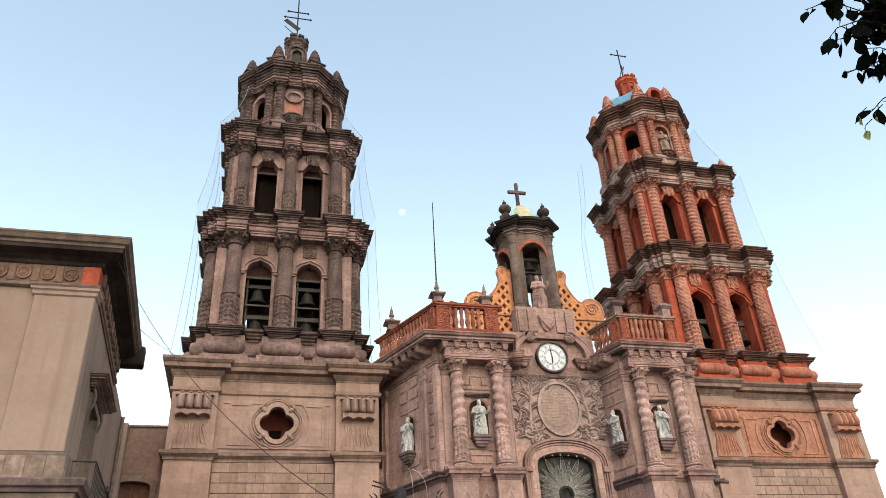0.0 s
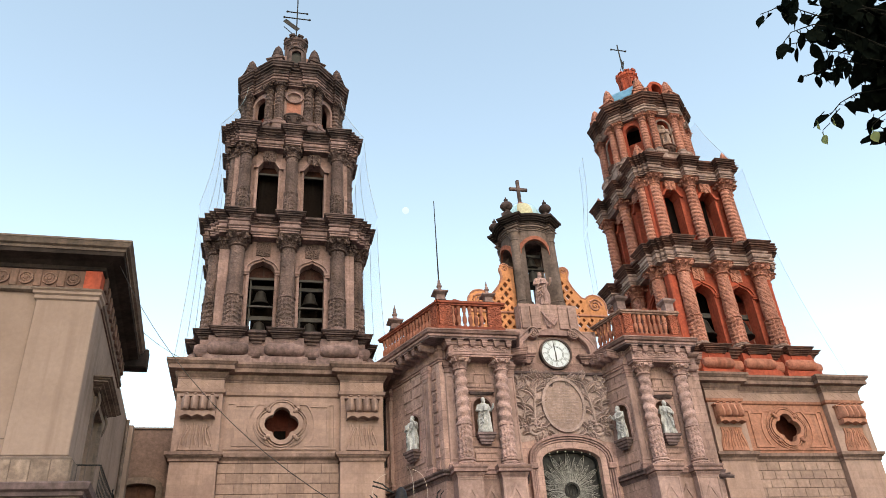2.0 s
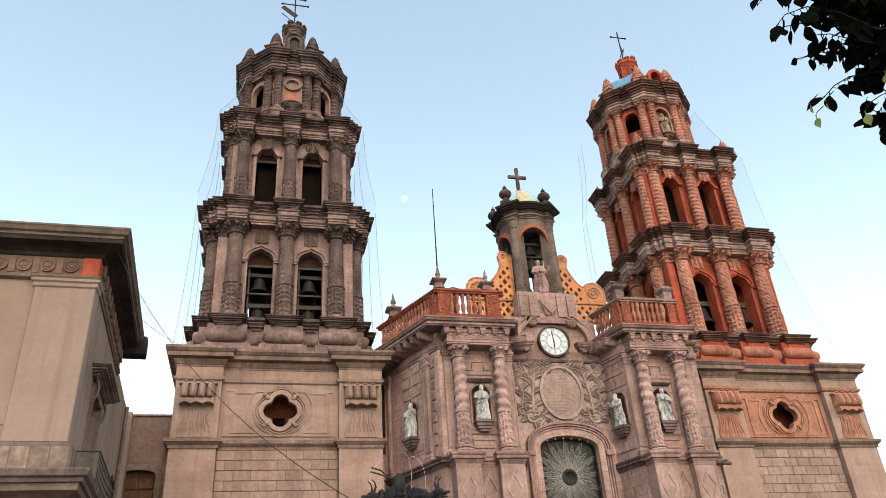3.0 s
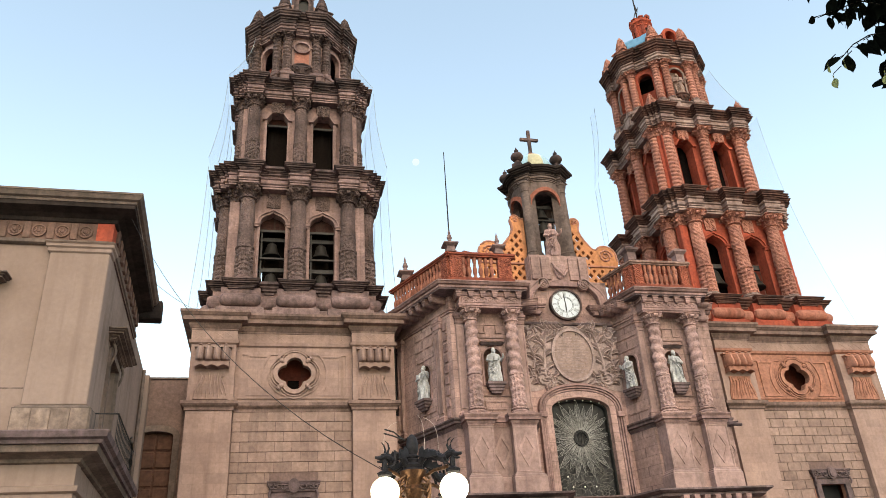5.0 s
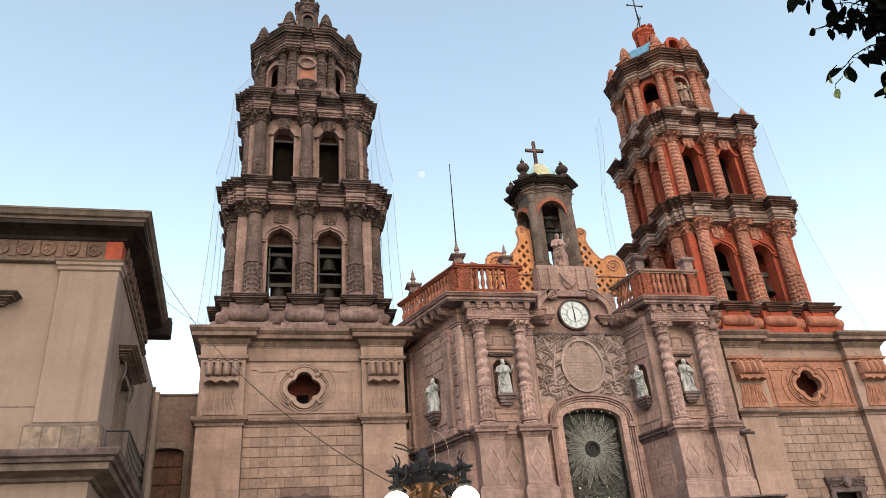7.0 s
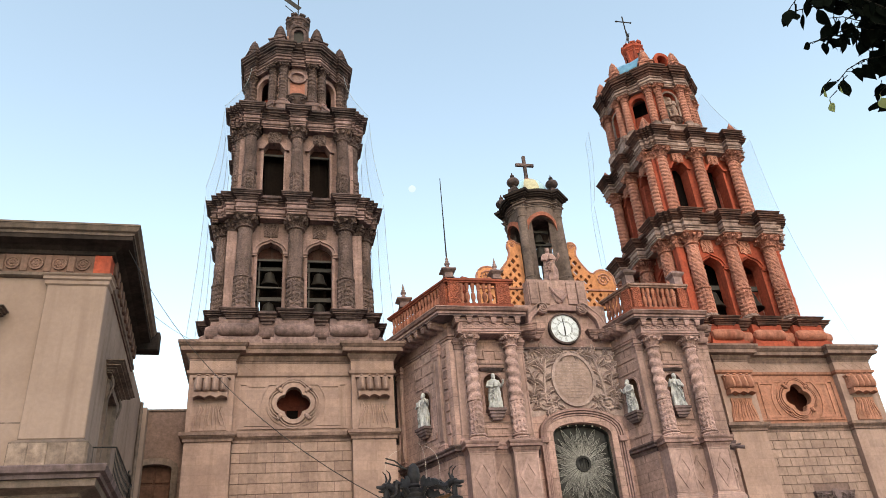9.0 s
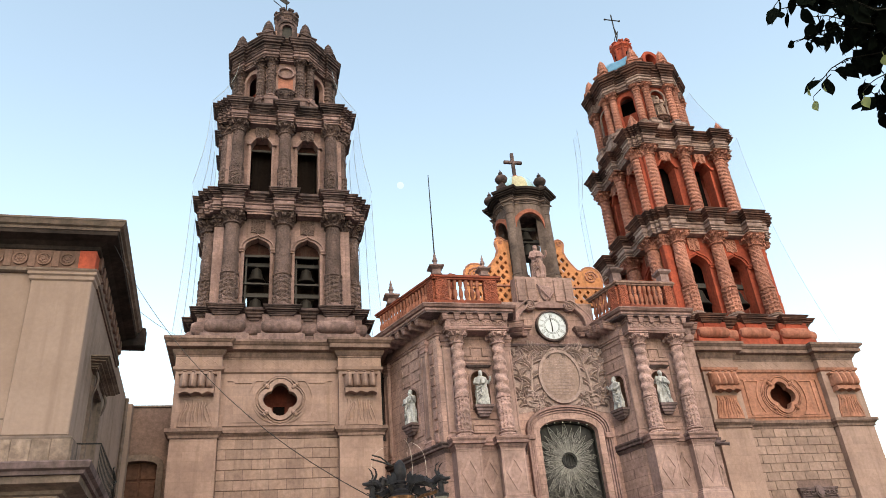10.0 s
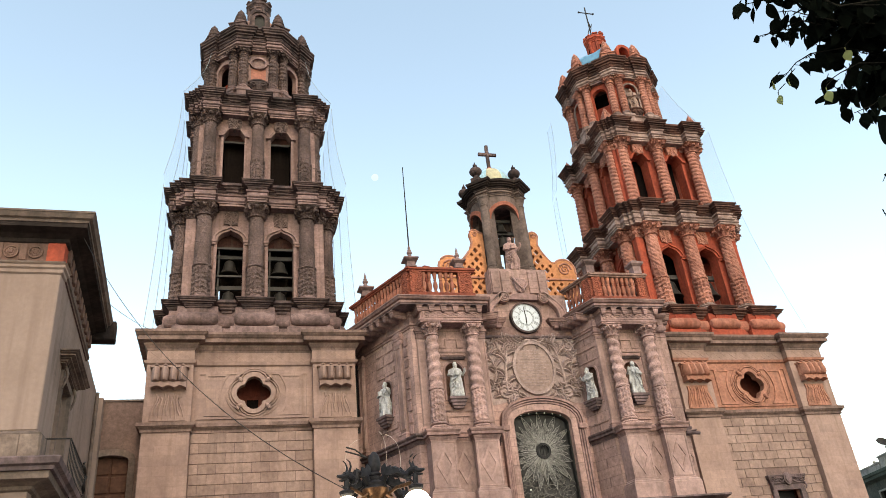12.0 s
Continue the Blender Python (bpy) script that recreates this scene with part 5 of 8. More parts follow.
        part("border", plate(BM(), rect(u - w + 0.03, u + w - 0.03, 10.0, 13.8), [rect(u - w + 0.09, u + w - 0.09, 10.07, 13.73)], 0.04, mm @ Matrix.Translation((0, -d - 0.035, 0))), PINK_BLOCK, ap)
    for u in (-1.42, 1.42):
        angle_pilaster(u, 0.2, 0.1, m)
    # outer and inner faces
    mo = face_pose(0, s, 0.52) @ Matrix.Translation((0, 0, -0.18))
    niche(F, mo, 21 + s)
    for z in (9.8, 10.45, 13.0, 13.55, 14.1):
        strip(-0.75, -0.1, z, z + 0.06, mo)
        strip(0.1, 0.75, z, z + 0.06, mo)
        strip(-0.75, -0.69, z, z + 0.3, mo)
        strip(0.69, 0.75, z, z + 0.3, mo)
    mi = face_pose(0, s, 0.8)
    angle_pilaster(0.0, 0.22, 0.14, mi)
    for j in range(9):
        part("rib", box(BM(), 0.34, 0.62, -0.07, 0, 9.7 + 0.5 * j, 10.08 + 0.5 * j, 0.02), PINK_WORN, F, "", mi)
    angle_pilaster(0.0, 0.2, 0.14, face_pose(0, s, 0.08))
    mi = face_pose(2, s, 0.48)
    if s > 0:
        niche(F, mi, 31 + s)
    for z in (10.0, 13.0, 13.6, 14.2):
        strip(-0.6, 0.6, z, z + 0.07, mi)
    part("niche_hood", ring(BM(), [(-0.5, -0.12), (0.5, -0.12), (0.5, 0), (-0.5, 0)], cornice_prof(12.9, 13.0, 0.08)), PINK_DARK, F, "", m)

# flank of the bay that closes against the red tower
flank = [(5.9, FY + 0.03), (6.72, FY + 0.03), (7.95, 1.95), (6.9, 1.95)]
part("bay_flank", ring(BM(), flank, [(0, 6.2), (0, 15.28)]), PINK, F)
part("pilaster_cap", ring(BM(), flank, [(0.012, 14.02), (0.03, 14.04), (0.03, 14.1), (0.012, 14.12), (0.012, 14.26), (0.06, 14.3), (0.06, 14.4), (0.1, 14.44), (0.1, 14.6), (0.03, 14.63), (0.03, 15.0), (0.16, 15.05), (0.24, 15.14), (0.24, 15.26)]), PINK_WORN, F)
part("abacus", ring(BM(), [(5.85, FY - 0.16), (6.6, FY - 0.16), (6.6, FY + 0.1), (5.85, FY + 0.1)], [(0, 14.28), (0.05, 14.34), (0.05, 14.56), (0.0, 14.62), (0.0, 14.7)]), PINK_WORN, F)
part("string_course", ring(BM(), flank, bold_prof(9.14, 9.54, 0.16)), PINK_DARK, F)
loz = [(5.98, 8.1), (6.35, 7.36), (6.72, 8.1), (6.35, 8.84)]
part("lozenge", plate(BM(), loz, [grown(loz, -0.1)], 0.05, Matrix.Translation((0, FY - 0.015, 0))), PINK_BLOCK, F)
b = tube(BM(), [(6.6, FY - 0.05, 9.25), (6.75, FY - 0.3, 9.2), (6.95, FY - 0.5, 9.12)], 0.1, 8, 0.07)
tube(b, [(6.7, FY - 0.2, 9.3), (6.85, FY - 0.42, 9.3)], 0.06, 6, 0.03)
part("gargoyle", b, PINK_DARK, F, "small dark stone water spout", None, True)

# middle: window, plaque, foliage, clock
big = arched(0.03, 2.86, 6.4, 10.35, 0.55, 14)
part("middle_wall", plate(BM(), rect(-2.38, 2.38, 0, 16.9), [big], 0.8, Matrix.Translation((0, MY, 0))), PINK, F)
part("lower_cornice", ring(BM(), [(-2.38, MY), (2.38, MY)], [(-0.01, 5.9)] + cornice_prof(5.9, 6.35, 0.9)[1:] + [(-0.01, 6.36)], closed=False), PINK_DARK, F)
W = part("window", plate(BM(), grown(big, 0.3), [big], 0.16, Matrix.Translation((0, MY - 0.15, 0))), PINK, F, "tall arched window behind a starburst grille")
for g0, g1, d in ((0.32, 0.4, 0.19), (0.43, 0.5, 0.24), (0.53, 0.64, 0.29)):
    part("archivolt", plate(BM(), grown(big, g1), [grown(big, g0)], d, Matrix.Translation((0, MY - d + 0.01, 0))), PINK_WORN, W)
for sx in (-1, 1):
    part("jamb_block", box(BM(), *sorted((0.03 + sx * 1.72, 0.03 + sx * 2.1)), MY - 0.34, MY, 9.95, 10.2, 0.02), PINK_WORN, W)
part("reveal", plate(BM(), big, [grown(big, -0.07)], 0.3, Matrix.Translation((0, MY + 0.2, 0))), BLACK, W)
GRILLE = plain("dull_silvered_grille", (0.30, 0.292, 0.288), 0.5, 0.3, grain=12, amount=0.35)
SMOKED = plain("dusty_dark_glass", (0.045, 0.044, 0.046), 0.75, grain=3, amount=0.5)
part("pane", plate(BM(), grown(big, -0.05), [], 0.03, Matrix.Translation((0, MY + 0.45, 0))), SMOKED, W, "dusty dark glass")
SHEET = plain("dusty_silver_sheet", (0.038, 0.038, 0.04), 0.8, 0.0, grain=10, amount=0.5)
DULL = plain("dull_iron_scroll", (0.13, 0.125, 0.12), 0.6, 0.3, grain=12, amount=0.35)


def petal_mesh(L, w, ribs):
    """A petal of the starburst: an open outline with ribs running to its tip."""
    b = BM()
    out = [(0.03, 0.3), (w * 0.55, 0.45 * L), (w, 0.68 * L), (w * 0.62, 0.88 * L), (0.0, L * 1.06)]
    out = out + [(-x, z) for x, z in out[-2::-1]]
    inn = [(x * 0.9, 0.33 + (z - 0.33) * 0.975) for x, z in out]
    plate(b, out, [inn], 0.03)
    pane = plate(BM(), inn, [], 0.008, Matrix.Translation((0, 0.018, 0)))
    for i in range(ribs):
        u = -0.8 + 1.6 * (i + 0.5) / ribs
        tube(b, [(u * 0.03, 0.012, 0.32), (u * w * 0.85, 0.012, 0.7 * L), (u * w * 0.4, 0.012, 0.9 * L)], 0.006, 4, 0.003)
    return to_mesh("petal", b, GRILLE), to_mesh("petal_sheet", pane, SHEET)


PETALS = [petal_mesh(1.42, 0.14, 6), petal_mesh(1.22, 0.1, 4)]
NEEDLE = to_mesh("needle", tube(BM(), [(0, 0, 0.3), (0, 0, 1.05)], 0.012, 5, 0.005), GRILLE)
for k in range(26):
    a = 2 * math.pi * k / 26
    reach = min(1.72, 1.38 / max(0.2, abs(math.sin(a)))) / 1.42
    at = Matrix.Translation((0.02, MY + 0.32 + 0.025 * (k % 2), 9.1)) @ Matrix.Rotation(a, 4, "Y") @ Matrix.Diagonal((1, 1, reach, 1))
    part("petal", PETALS[k % 2][0], None, W, "", at)
    part("petal_sheet", PETALS[k % 2][1], None, W, "", at)
    for g in (-1, 1):
        part("needle", NEEDLE, None, W, "", Matrix.Translation((0.02, MY + 0.3, 9.1)) @ Matrix.Rotation(a + g * 0.065, 4, "Y") @ Matrix.Diagonal((1, 1, 0.85 + 0.22 * ((k * 7 + g) % 3), 1)))
for i in range(13):
    part("lattice_bar", tube(BM(), [(-1.35 + 0.225 * i, MY + 0.42, 6.45), (-1.35 + 0.225 * i, MY + 0.42, 10.4)], 0.008, 4), IRON, W)
hub = plate(BM(), oval(0.02, 9.1, 0.36, 0.36, 24), [oval(0.02, 9.1, 0.27, 0.27, 24)], 0.12, Matrix.Translation((0, MY + 0.24, 0)))
part("hub", hub, IRON, W)
b = BM()
for k in range(3):
    tube(b, [(-0.12 + 0.14 * k, MY + 0.3, 8.84), (-0.12 + 0.14 * k, MY + 0.3, 9.36)], 0.02)
part("hub_bars", b, IRON, W)
rnd = random.Random(5)
for i in range(34):
    x, z = -1.15 + 2.35 * rnd.random(), 6.6 + 1.2 * rnd.random()
    b = BM()
    pts = [(x + (0.42 - 0.05 * j) * math.cos(0.9 * j + i), MY + 0.33, z + (0.36 - 0.045 * j) * math.sin(0.9 * j + i)) for j in range(8)]
    tube(b, pts, 0.014, 5)
    part("scroll", b, DULL, W)
bulb = BM()
bmesh.ops.create_uvsphere(bulb, u_segments=8, v_segments=6, radius=0.036)
BULBGLASS = plain("white_bulb_glass", (0.85, 0.85, 0.82), 0.3)
bulb = to_mesh("bulb", bulb, BULBGLASS, True)
for i, (x, z) in enumerate([(-1.32 + 0.4 * j, 10.42 + 0.4 * math.sqrt(max(0, 1 - ((-1.32 + 0.4 * j) / 1.5) ** 2))) for j in range(8)] + [(-0.75, 6.9), (-0.2, 6.9), (0.35, 6.9), (-0.95, 7.35)]):
    part("bulb", bulb, None, W, "small white bulb", Matrix.Translation((x, MY + 0.1, z)))

# plaque
PLAQUE = surface("pale_tan_plaque_stone", (0.300, 0.215, 0.198), (0.230, 0.160, 0.147), streak=0.2, vary=0)
P = part("plaque", plate(BM(), oval(0.04, 12.98, 1.0, 1.24, 40), [], 0.1, Matrix.Translation((0, MY - 0.1, 0))), PLAQUE, F, "oval stone plaque with worn lines of lettering")
part("plaque_rim", plate(BM(), oval(0.04, 12.98, 1.1, 1.34, 40), [oval(0.04, 12.98, 0.96, 1.2, 40)], 0.2, Matrix.Translation((0, MY - 0.18, 0))), TAN, P)
rnd = random.Random(9)
for i in range(13):
    z = 13.86 - 0.145 * i
    half = 0.86 * math.sqrt(max(0.05, 1 - ((z - 12.98) / 1.16) ** 2))
    x = -half * 0.92
    while x < half * 0.8:
        w = rnd.uniform(0.1, 0.26)
        part("lettering_bar", box(BM(), 0.04 + x, 0.04 + min(x + w, half * 0.92), MY - 0.112, MY - 0.09, z - 0.024, z + 0.024), TAN, P)
        x += w + 0.07
# leafy scrolls round the plaque, mirrored
part("foliage_ground", plate(BM(), [(-2.36, 11.2), (-1.9, 11.25), (-1.0, 11.52), (1.0, 11.52), (1.9, 11.25), (2.36, 11.2), (2.36, 14.5), (-2.36, 14.5)], [], 0.02, Matrix.Translation((0, MY - 0.02, 0))), TAN, F)
def spray(parent, pts, r0, r1):
    """A carved stem along points in the wall plane."""
    return part("carved_stem", tube(BM(), [(x, MY - 0.06, z) for x, z in pts], r0, 7, r1), TAN, parent, "", None, True)


def frond(tag, L, w, bend):
    """A carved acanthus blade along +z, bent sideways, scalloped on both edges, ribbed and curled at its tip."""
    b = BM()
    n, rows = 18, []
    for i in range(n + 1):
        k = i / n
        x, z = bend * L * k ** 2.2, L * (k - 0.2 * k ** 3)
        dx, dz = bend * 2.2 * k ** 1.2, 1 - 0.6 * k * k
        q = math.hypot(dx, dz)
        nx, nz = dz / q, -dx / q
        h = w * math.sin(math.pi * (0.1 + 0.86 * k)) ** 0.6 * (1.0 if i % 3 else 0.72) + 0.004
        up = 0.15 * math.sin(math.pi * (0.15 + 0.8 * k))
        rows.append([b.verts.new((x + nx * h * u, -up * lift, z + nz * h * u)) for u, lift in ((-1, 0.1), (-0.55, 1.0), (-0.12, 0.55), (0, 0.95), (0.12, 0.55), (0.55, 1.0), (1, 0.1))])
    for r0, r1 in zip(rows, rows[1:]):
        for q in range(6):
            b.faces.new((r0[q], r0[q + 1], r1[q + 1], r1[q]))
    return to_mesh(tag, b, TAN, True)


FRONDS = {(L, d): frond("carved_leaf", L, 0.1 + 0.1 * L, 0.55 * d) for L in (0.42, 0.6, 0.85) for d in (-1, 1)}


def coil(cx, cz, r, turns, start, s):
    """Points of a spiral in the wall plane."""
    n = int(turns * 14)
    return [(cx + s * r * (1 - 0.8 * i / n) * math.cos(start + 2 * math.pi * turns * i / n), cz + r * (1 - 0.8 * i / n) * math.sin(start + 2 * math.pi * turns * i / n)) for i in range(n + 1)]


for s in (-1, 1):
    def at(u, w):
        return (0.04 + s * u, w)
    # two rising stems, a branch over the plaque, and scrolls below and at the upper corners
    inner = [at(1.38 + 0.2 * math.cos(2.6 * k) * (0.6 + 0.4 * k), 12.0 + 2.2 * k) for k in (j / 12 for j in range(13))]
    outer = [at(2.08 - 0.14 * math.sin(4.6 * k), 12.3 + 1.5 * k) for k in (j / 10 for j in range(11))]
    over = [at(0.12 + 1.1 * k, 14.42 - 0.1 * k - 0.12 * math.sin(3 * k)) for k in (j / 9 for j in range(10))]
    low = coil(*at(1.62, 11.86), 0.42, 1.7, 1.3, s)
    small = coil(*at(2.06, 12.1), 0.22, 1.5, 2.6, s)
    high = coil(*at(2.0, 14.1), 0.3, 1.6, 2.2, s)
    under = coil(*at(1.12, 11.75), 0.24, 1.5, 0.4, s)
    for pts, r in ((inner, 0.07), (outer, 0.055), (over, 0.06)):
        st = spray(F, pts, r * 1.25, r * 0.7)
        for j in range(1, len(pts), 1 if pts is over else 2):
            (x0, z0), (x1, z1) = pts[j - 1], pts[min(j + 1, len(pts) - 1)]
            a = math.atan2(x1 - x0, z1 - z0)
            t = 1 if j % 4 == 1 or (pts is over and j % 2) else -1
            L = 0.85 if pts is inner else 0.6
            part("carved_leaf", FRONDS[(L, t)], None, st, "", Matrix.Translation((pts[j][0], MY - 0.025, pts[j][1])) @ Matrix.Rotation(a + t * 0.55, 4, "Y"))
    for pts, r in ((low, 0.085), (small, 0.05), (high, 0.065), (under, 0.06)):
        st = spray(F, pts, r, r * 0.55)
        for j in range(3, len(pts) * 2 // 3, 3):
            (x0, z0), (x1, z1) = pts[j - 1], pts[j + 1]
            a = math.atan2(x1 - x0, z1 - z0)
            part("carved_leaf", FRONDS[(0.42, s)], None, st, "", Matrix.Translation((pts[j][0], MY - 0.025, pts[j][1])) @ Matrix.Rotation(a + s * 0.6, 4, "Y"))
part("frieze", box(BM(), -2.36, 2.36, MY - 0.06, MY, 14.66, 15.1), PINK_CARVED, F, "frieze carved with interlace")
part("moulding", box(BM(), -2.36, 2.36, MY - 0.14, MY, 14.5, 14.64, 0.03), PINK_DARK, F)
for s in (-1, 1):
    part("cornice_return", ring(BM(), [(s * 1.75 - 0.45, MY - 0.2), (s * 1.75 + 0.45, MY - 0.2), (s * 1.75 + 0.45, MY), (s * 1.75 - 0.45, MY)], cornice_prof(15.12, 15.5, 0.2)), PINK_WORN, F)
    for j in range(2):
        part("modillion", box(BM(), s * (1.5 + 0.42 * j) - 0.12, s * (1.5 + 0.42 * j) + 0.12, MY - 0.3, MY, 14.98, 15.14, 0.02), PINK_WORN, F)
    spine = [(2.0, 15.5), (1.97, 15.75), (1.9, 16.0), (1.78, 16.2), (1.6, 16.38), (1.42, 16.55), (1.26, 16.74), (1.1, 16.84)]
    out, inn = [], []
    for i, (x, z) in enumerate(spine):
        a, c = Vector(spine[max(0, i - 1)]), Vector(spine[min(len(spine) - 1, i + 1)])
        d = (c - a).normalized()
        h = 0.22 - 0.015 * i
        out.append((s * (x + d.y * h * 0.6), z - d.x * h * 0.6))
        inn.append((s * (x - d.y * h), z + d.x * h))
    v = part("volute", plate(BM(), out + inn[::-1], [], 0.34, Matrix.Translation((0, MY - 0.32, 0))), PINK_WORN, F, "scrolled stone volute")
    for edge in (out, inn):
        part("fillet", tube(BM(), [(x, MY - 0.33, z) for x, z in edge], 0.045, 6), PINK_BLOCK, v)
    part("scroll_disc", plate(BM(), oval(s * 1.05, 16.62, 0.29, 0.29, 24), [], 0.34, Matrix.Translation((0, MY - 0.32, 0))), PINK_WORN, v)
    part("scroll", tube(BM(), [(s * (1.05 + (0.27 - 0.0115 * i) * math.cos(0.62 * i + 1.3)), MY - 0.34, 16.62 + (0.27 - 0.0115 * i) * math.sin(0.62 * i + 1.3)) for i in range(21)], 0.045, 6), PINK_BLOCK, v)
part("crest_wall", plate(BM(), [(-1.75, 15.4), (1.75, 15.4), (1.7, 16.6), (1.55, 17.0), (1.55, 18.35), (-1.55, 18.35), (-1.55, 17.0), (-1.7, 16.6)], [], 0.7, Matrix.Translation((0, MY + 0.02, 0))), PINK, F)
part("hood_moulding", plate(BM(), arched(0, 1.5, 16.52, 16.58, 0.3), [], 0.25, Matrix.Translation((0, MY - 0.25, 0))), PINK_WORN, F)
for x0, x1 in ((-1.5, -1.05), (-0.98, -0.5), (0.5, 0.98), (1.05, 1.5)):
    part("crest_panel", box(BM(), x0, x1, MY - 0.08, MY + 0.02, 16.95, 18.2, 0.02), PINK, F)
b = BM()
lathe(b, [(0.02, -0.45), (0.2, -0.32), (0.32, 0.0), (0.36, 0.3), (0.3, 0.36)], 12, Matrix.Translation((0, MY - 0.05, 17.4)) @ Matrix.Diagonal((1, 0.45, 1, 1)))
tube(b, [(-0.4, MY - 0.1, 17.9), (-0.25, MY - 0.2, 17.5), (0.1, MY - 0.2, 17.1), (0.4, MY - 0.1, 17.5)], 0.06)
part("shield", b, PINK_CARVED, F, "carved stone shield")

NUMERAL_GREY = plain("faded_grey_paint", (0.24, 0.25, 0.27), 0.6)
C = thing("clock", "round white clock with dark rim and numerals", "clock", (0, MY - 0.1, 15.57))
part("rim", plate(BM(), oval(0, 15.57, 0.83, 0.83, 40), [oval(0, 15.57, 0.74, 0.74, 40)], 0.25, Matrix.Translation((0, MY - 0.24, 0))), GREY_DARK, C, "dark stone rim")
part("dial", plate(BM(), oval(0, 15.57, 0.75, 0.75, 40), [], 0.05, Matrix.Translation((0, MY - 0.16, 0))), WHITE, C, "white enamel dial")
part("ring", plate(BM(), oval(0, 15.57, 0.72, 0.72, 40), [oval(0, 15.57, 0.69, 0.69, 40)], 0.01, Matrix.Translation((0, MY - 0.17, 0))), NUMERAL_GREY, C)
part("ring", plate(BM(), oval(0, 15.57, 0.43, 0.43, 36), [oval(0, 15.57, 0.4, 0.4, 36)], 0.01, Matrix.Translation((0, MY - 0.17, 0))), NUMERAL_GREY, C)
part("ring", plate(BM(), oval(0, 15.57, 0.37, 0.37, 36), [oval(0, 15.57, 0.355, 0.355, 36)], 0.01, Matrix.Translation((0, MY - 0.17, 0))), BLACK, C)
NUMERALS = ["XII", "I", "II", "III", "IIII", "V", "VI", "VII", "VIII", "IX", "X", "XI"]
for k, txt in enumerate(NUMERALS):
    b = BM()
    w = 0.045
    x = -w * (len(txt) - 1) / 2 - sum(0.02 for c in txt if c in "XV") / 2
    for c in txt:
        if c == "I":
            box(b, x - 0.011, x + 0.011, -0.006, 0, 0.46, 0.66)
        else:
            x += 0.015
            for t in ((-1, 1) if c == "X" else (-1, 1)):
                lo = (-t * 0.032, 0.46) if c == "X" else (0.0, 0.46)
                hi = (t * 0.032, 0.66)
                n = Vector((hi[1] - lo[1], 0, -(hi[0] - lo[0]))).normalized() * (0.015 if t < 0 else 0.009)
                q = [Vector((x + lo[0], 0, lo[1])), Vector((x + hi[0], 0, hi[1]))]
                vs = [b.verts.new(v) for v in (q[0] - n, q[0] + n, q[1] + n, q[1] - n)]
                vb = [b.verts.new(v.co + Vector((0, -0.006, 0))) for v in vs]
                b.faces.new(vb)
                for i in range(4):
                    b.faces.new((vs[i], vs[(i + 1) % 4], vb[(i + 1) % 4], vb[i]))
            x += 0.015
        x += w
    part("numeral", b, NUMERAL_GREY, C, "", Matrix.Translation((0, MY - 0.162, 15.57)) @ Matrix.Rotation(2 * math.pi * k / 12, 4, "Y"))
for name, a, L, w in (("hour_hand", 181, 0.4, 0.026), ("minute_hand", 354, 0.62, 0.018)):
    part(name, plate(BM(), [(-w, -0.08), (w, -0.08), (w * 1.4, L * 0.6), (0, L), (-w * 1.4, L * 0.6)], [], 0.01), BLACK, C, "black clock hand", Matrix.Translation((0, MY - 0.18, 15.57)) @ Matrix.Rotation(radians(a), 4, "Y"))

# ---- balustrades on the bays ----
BAL = lathe(BM(), [(0.1, 0), (0.1, 0.08), (0.06, 0.12), (0.09, 0.24), (0.115, 0.36), (0.1, 0.5), (0.055, 0.62), (0.075, 0.66), (0.055, 0.7), (0.09, 0.82), (0.1, 0.98), (0.1, 1.06)], 12)
RAIL = surface("worn_greyish_pink_rail_stone", (0.30, 0.19, 0.165), (0.17, 0.095, 0.08), patch=1.5, streak=0.5, soot=0.4, stain=(0.07, 0.045, 0.04))
BAL = to_mesh("baluster", BAL, BALUSTER, True)
FIN = lathe(BM(), [(0.2, 0.66), (0.22, 0.72), (0.13, 0.78), (0.1, 0.9), (0.16, 0.96), (0.17, 1.04), (0.1, 1.1), (0.12, 1.18), (0.07, 1.26), (0.09, 1.36), (0.05, 1.44), (0.02, 1.62)], 12)
ring(FIN, [(-0.26, -0.26), (0.26, -0.26), (0.26, 0.26), (-0.26, 0.26)], [(0.05, 0), (0.05, 0.08), (0, 0.1), (-0.02, 0.36), (0.03, 0.4), (0.18, 0.5), (0.18, 0.58), (0.12, 0.6), (-0.02, 0.68)])
FIN = to_mesh("post_finial", FIN, GREY, True)


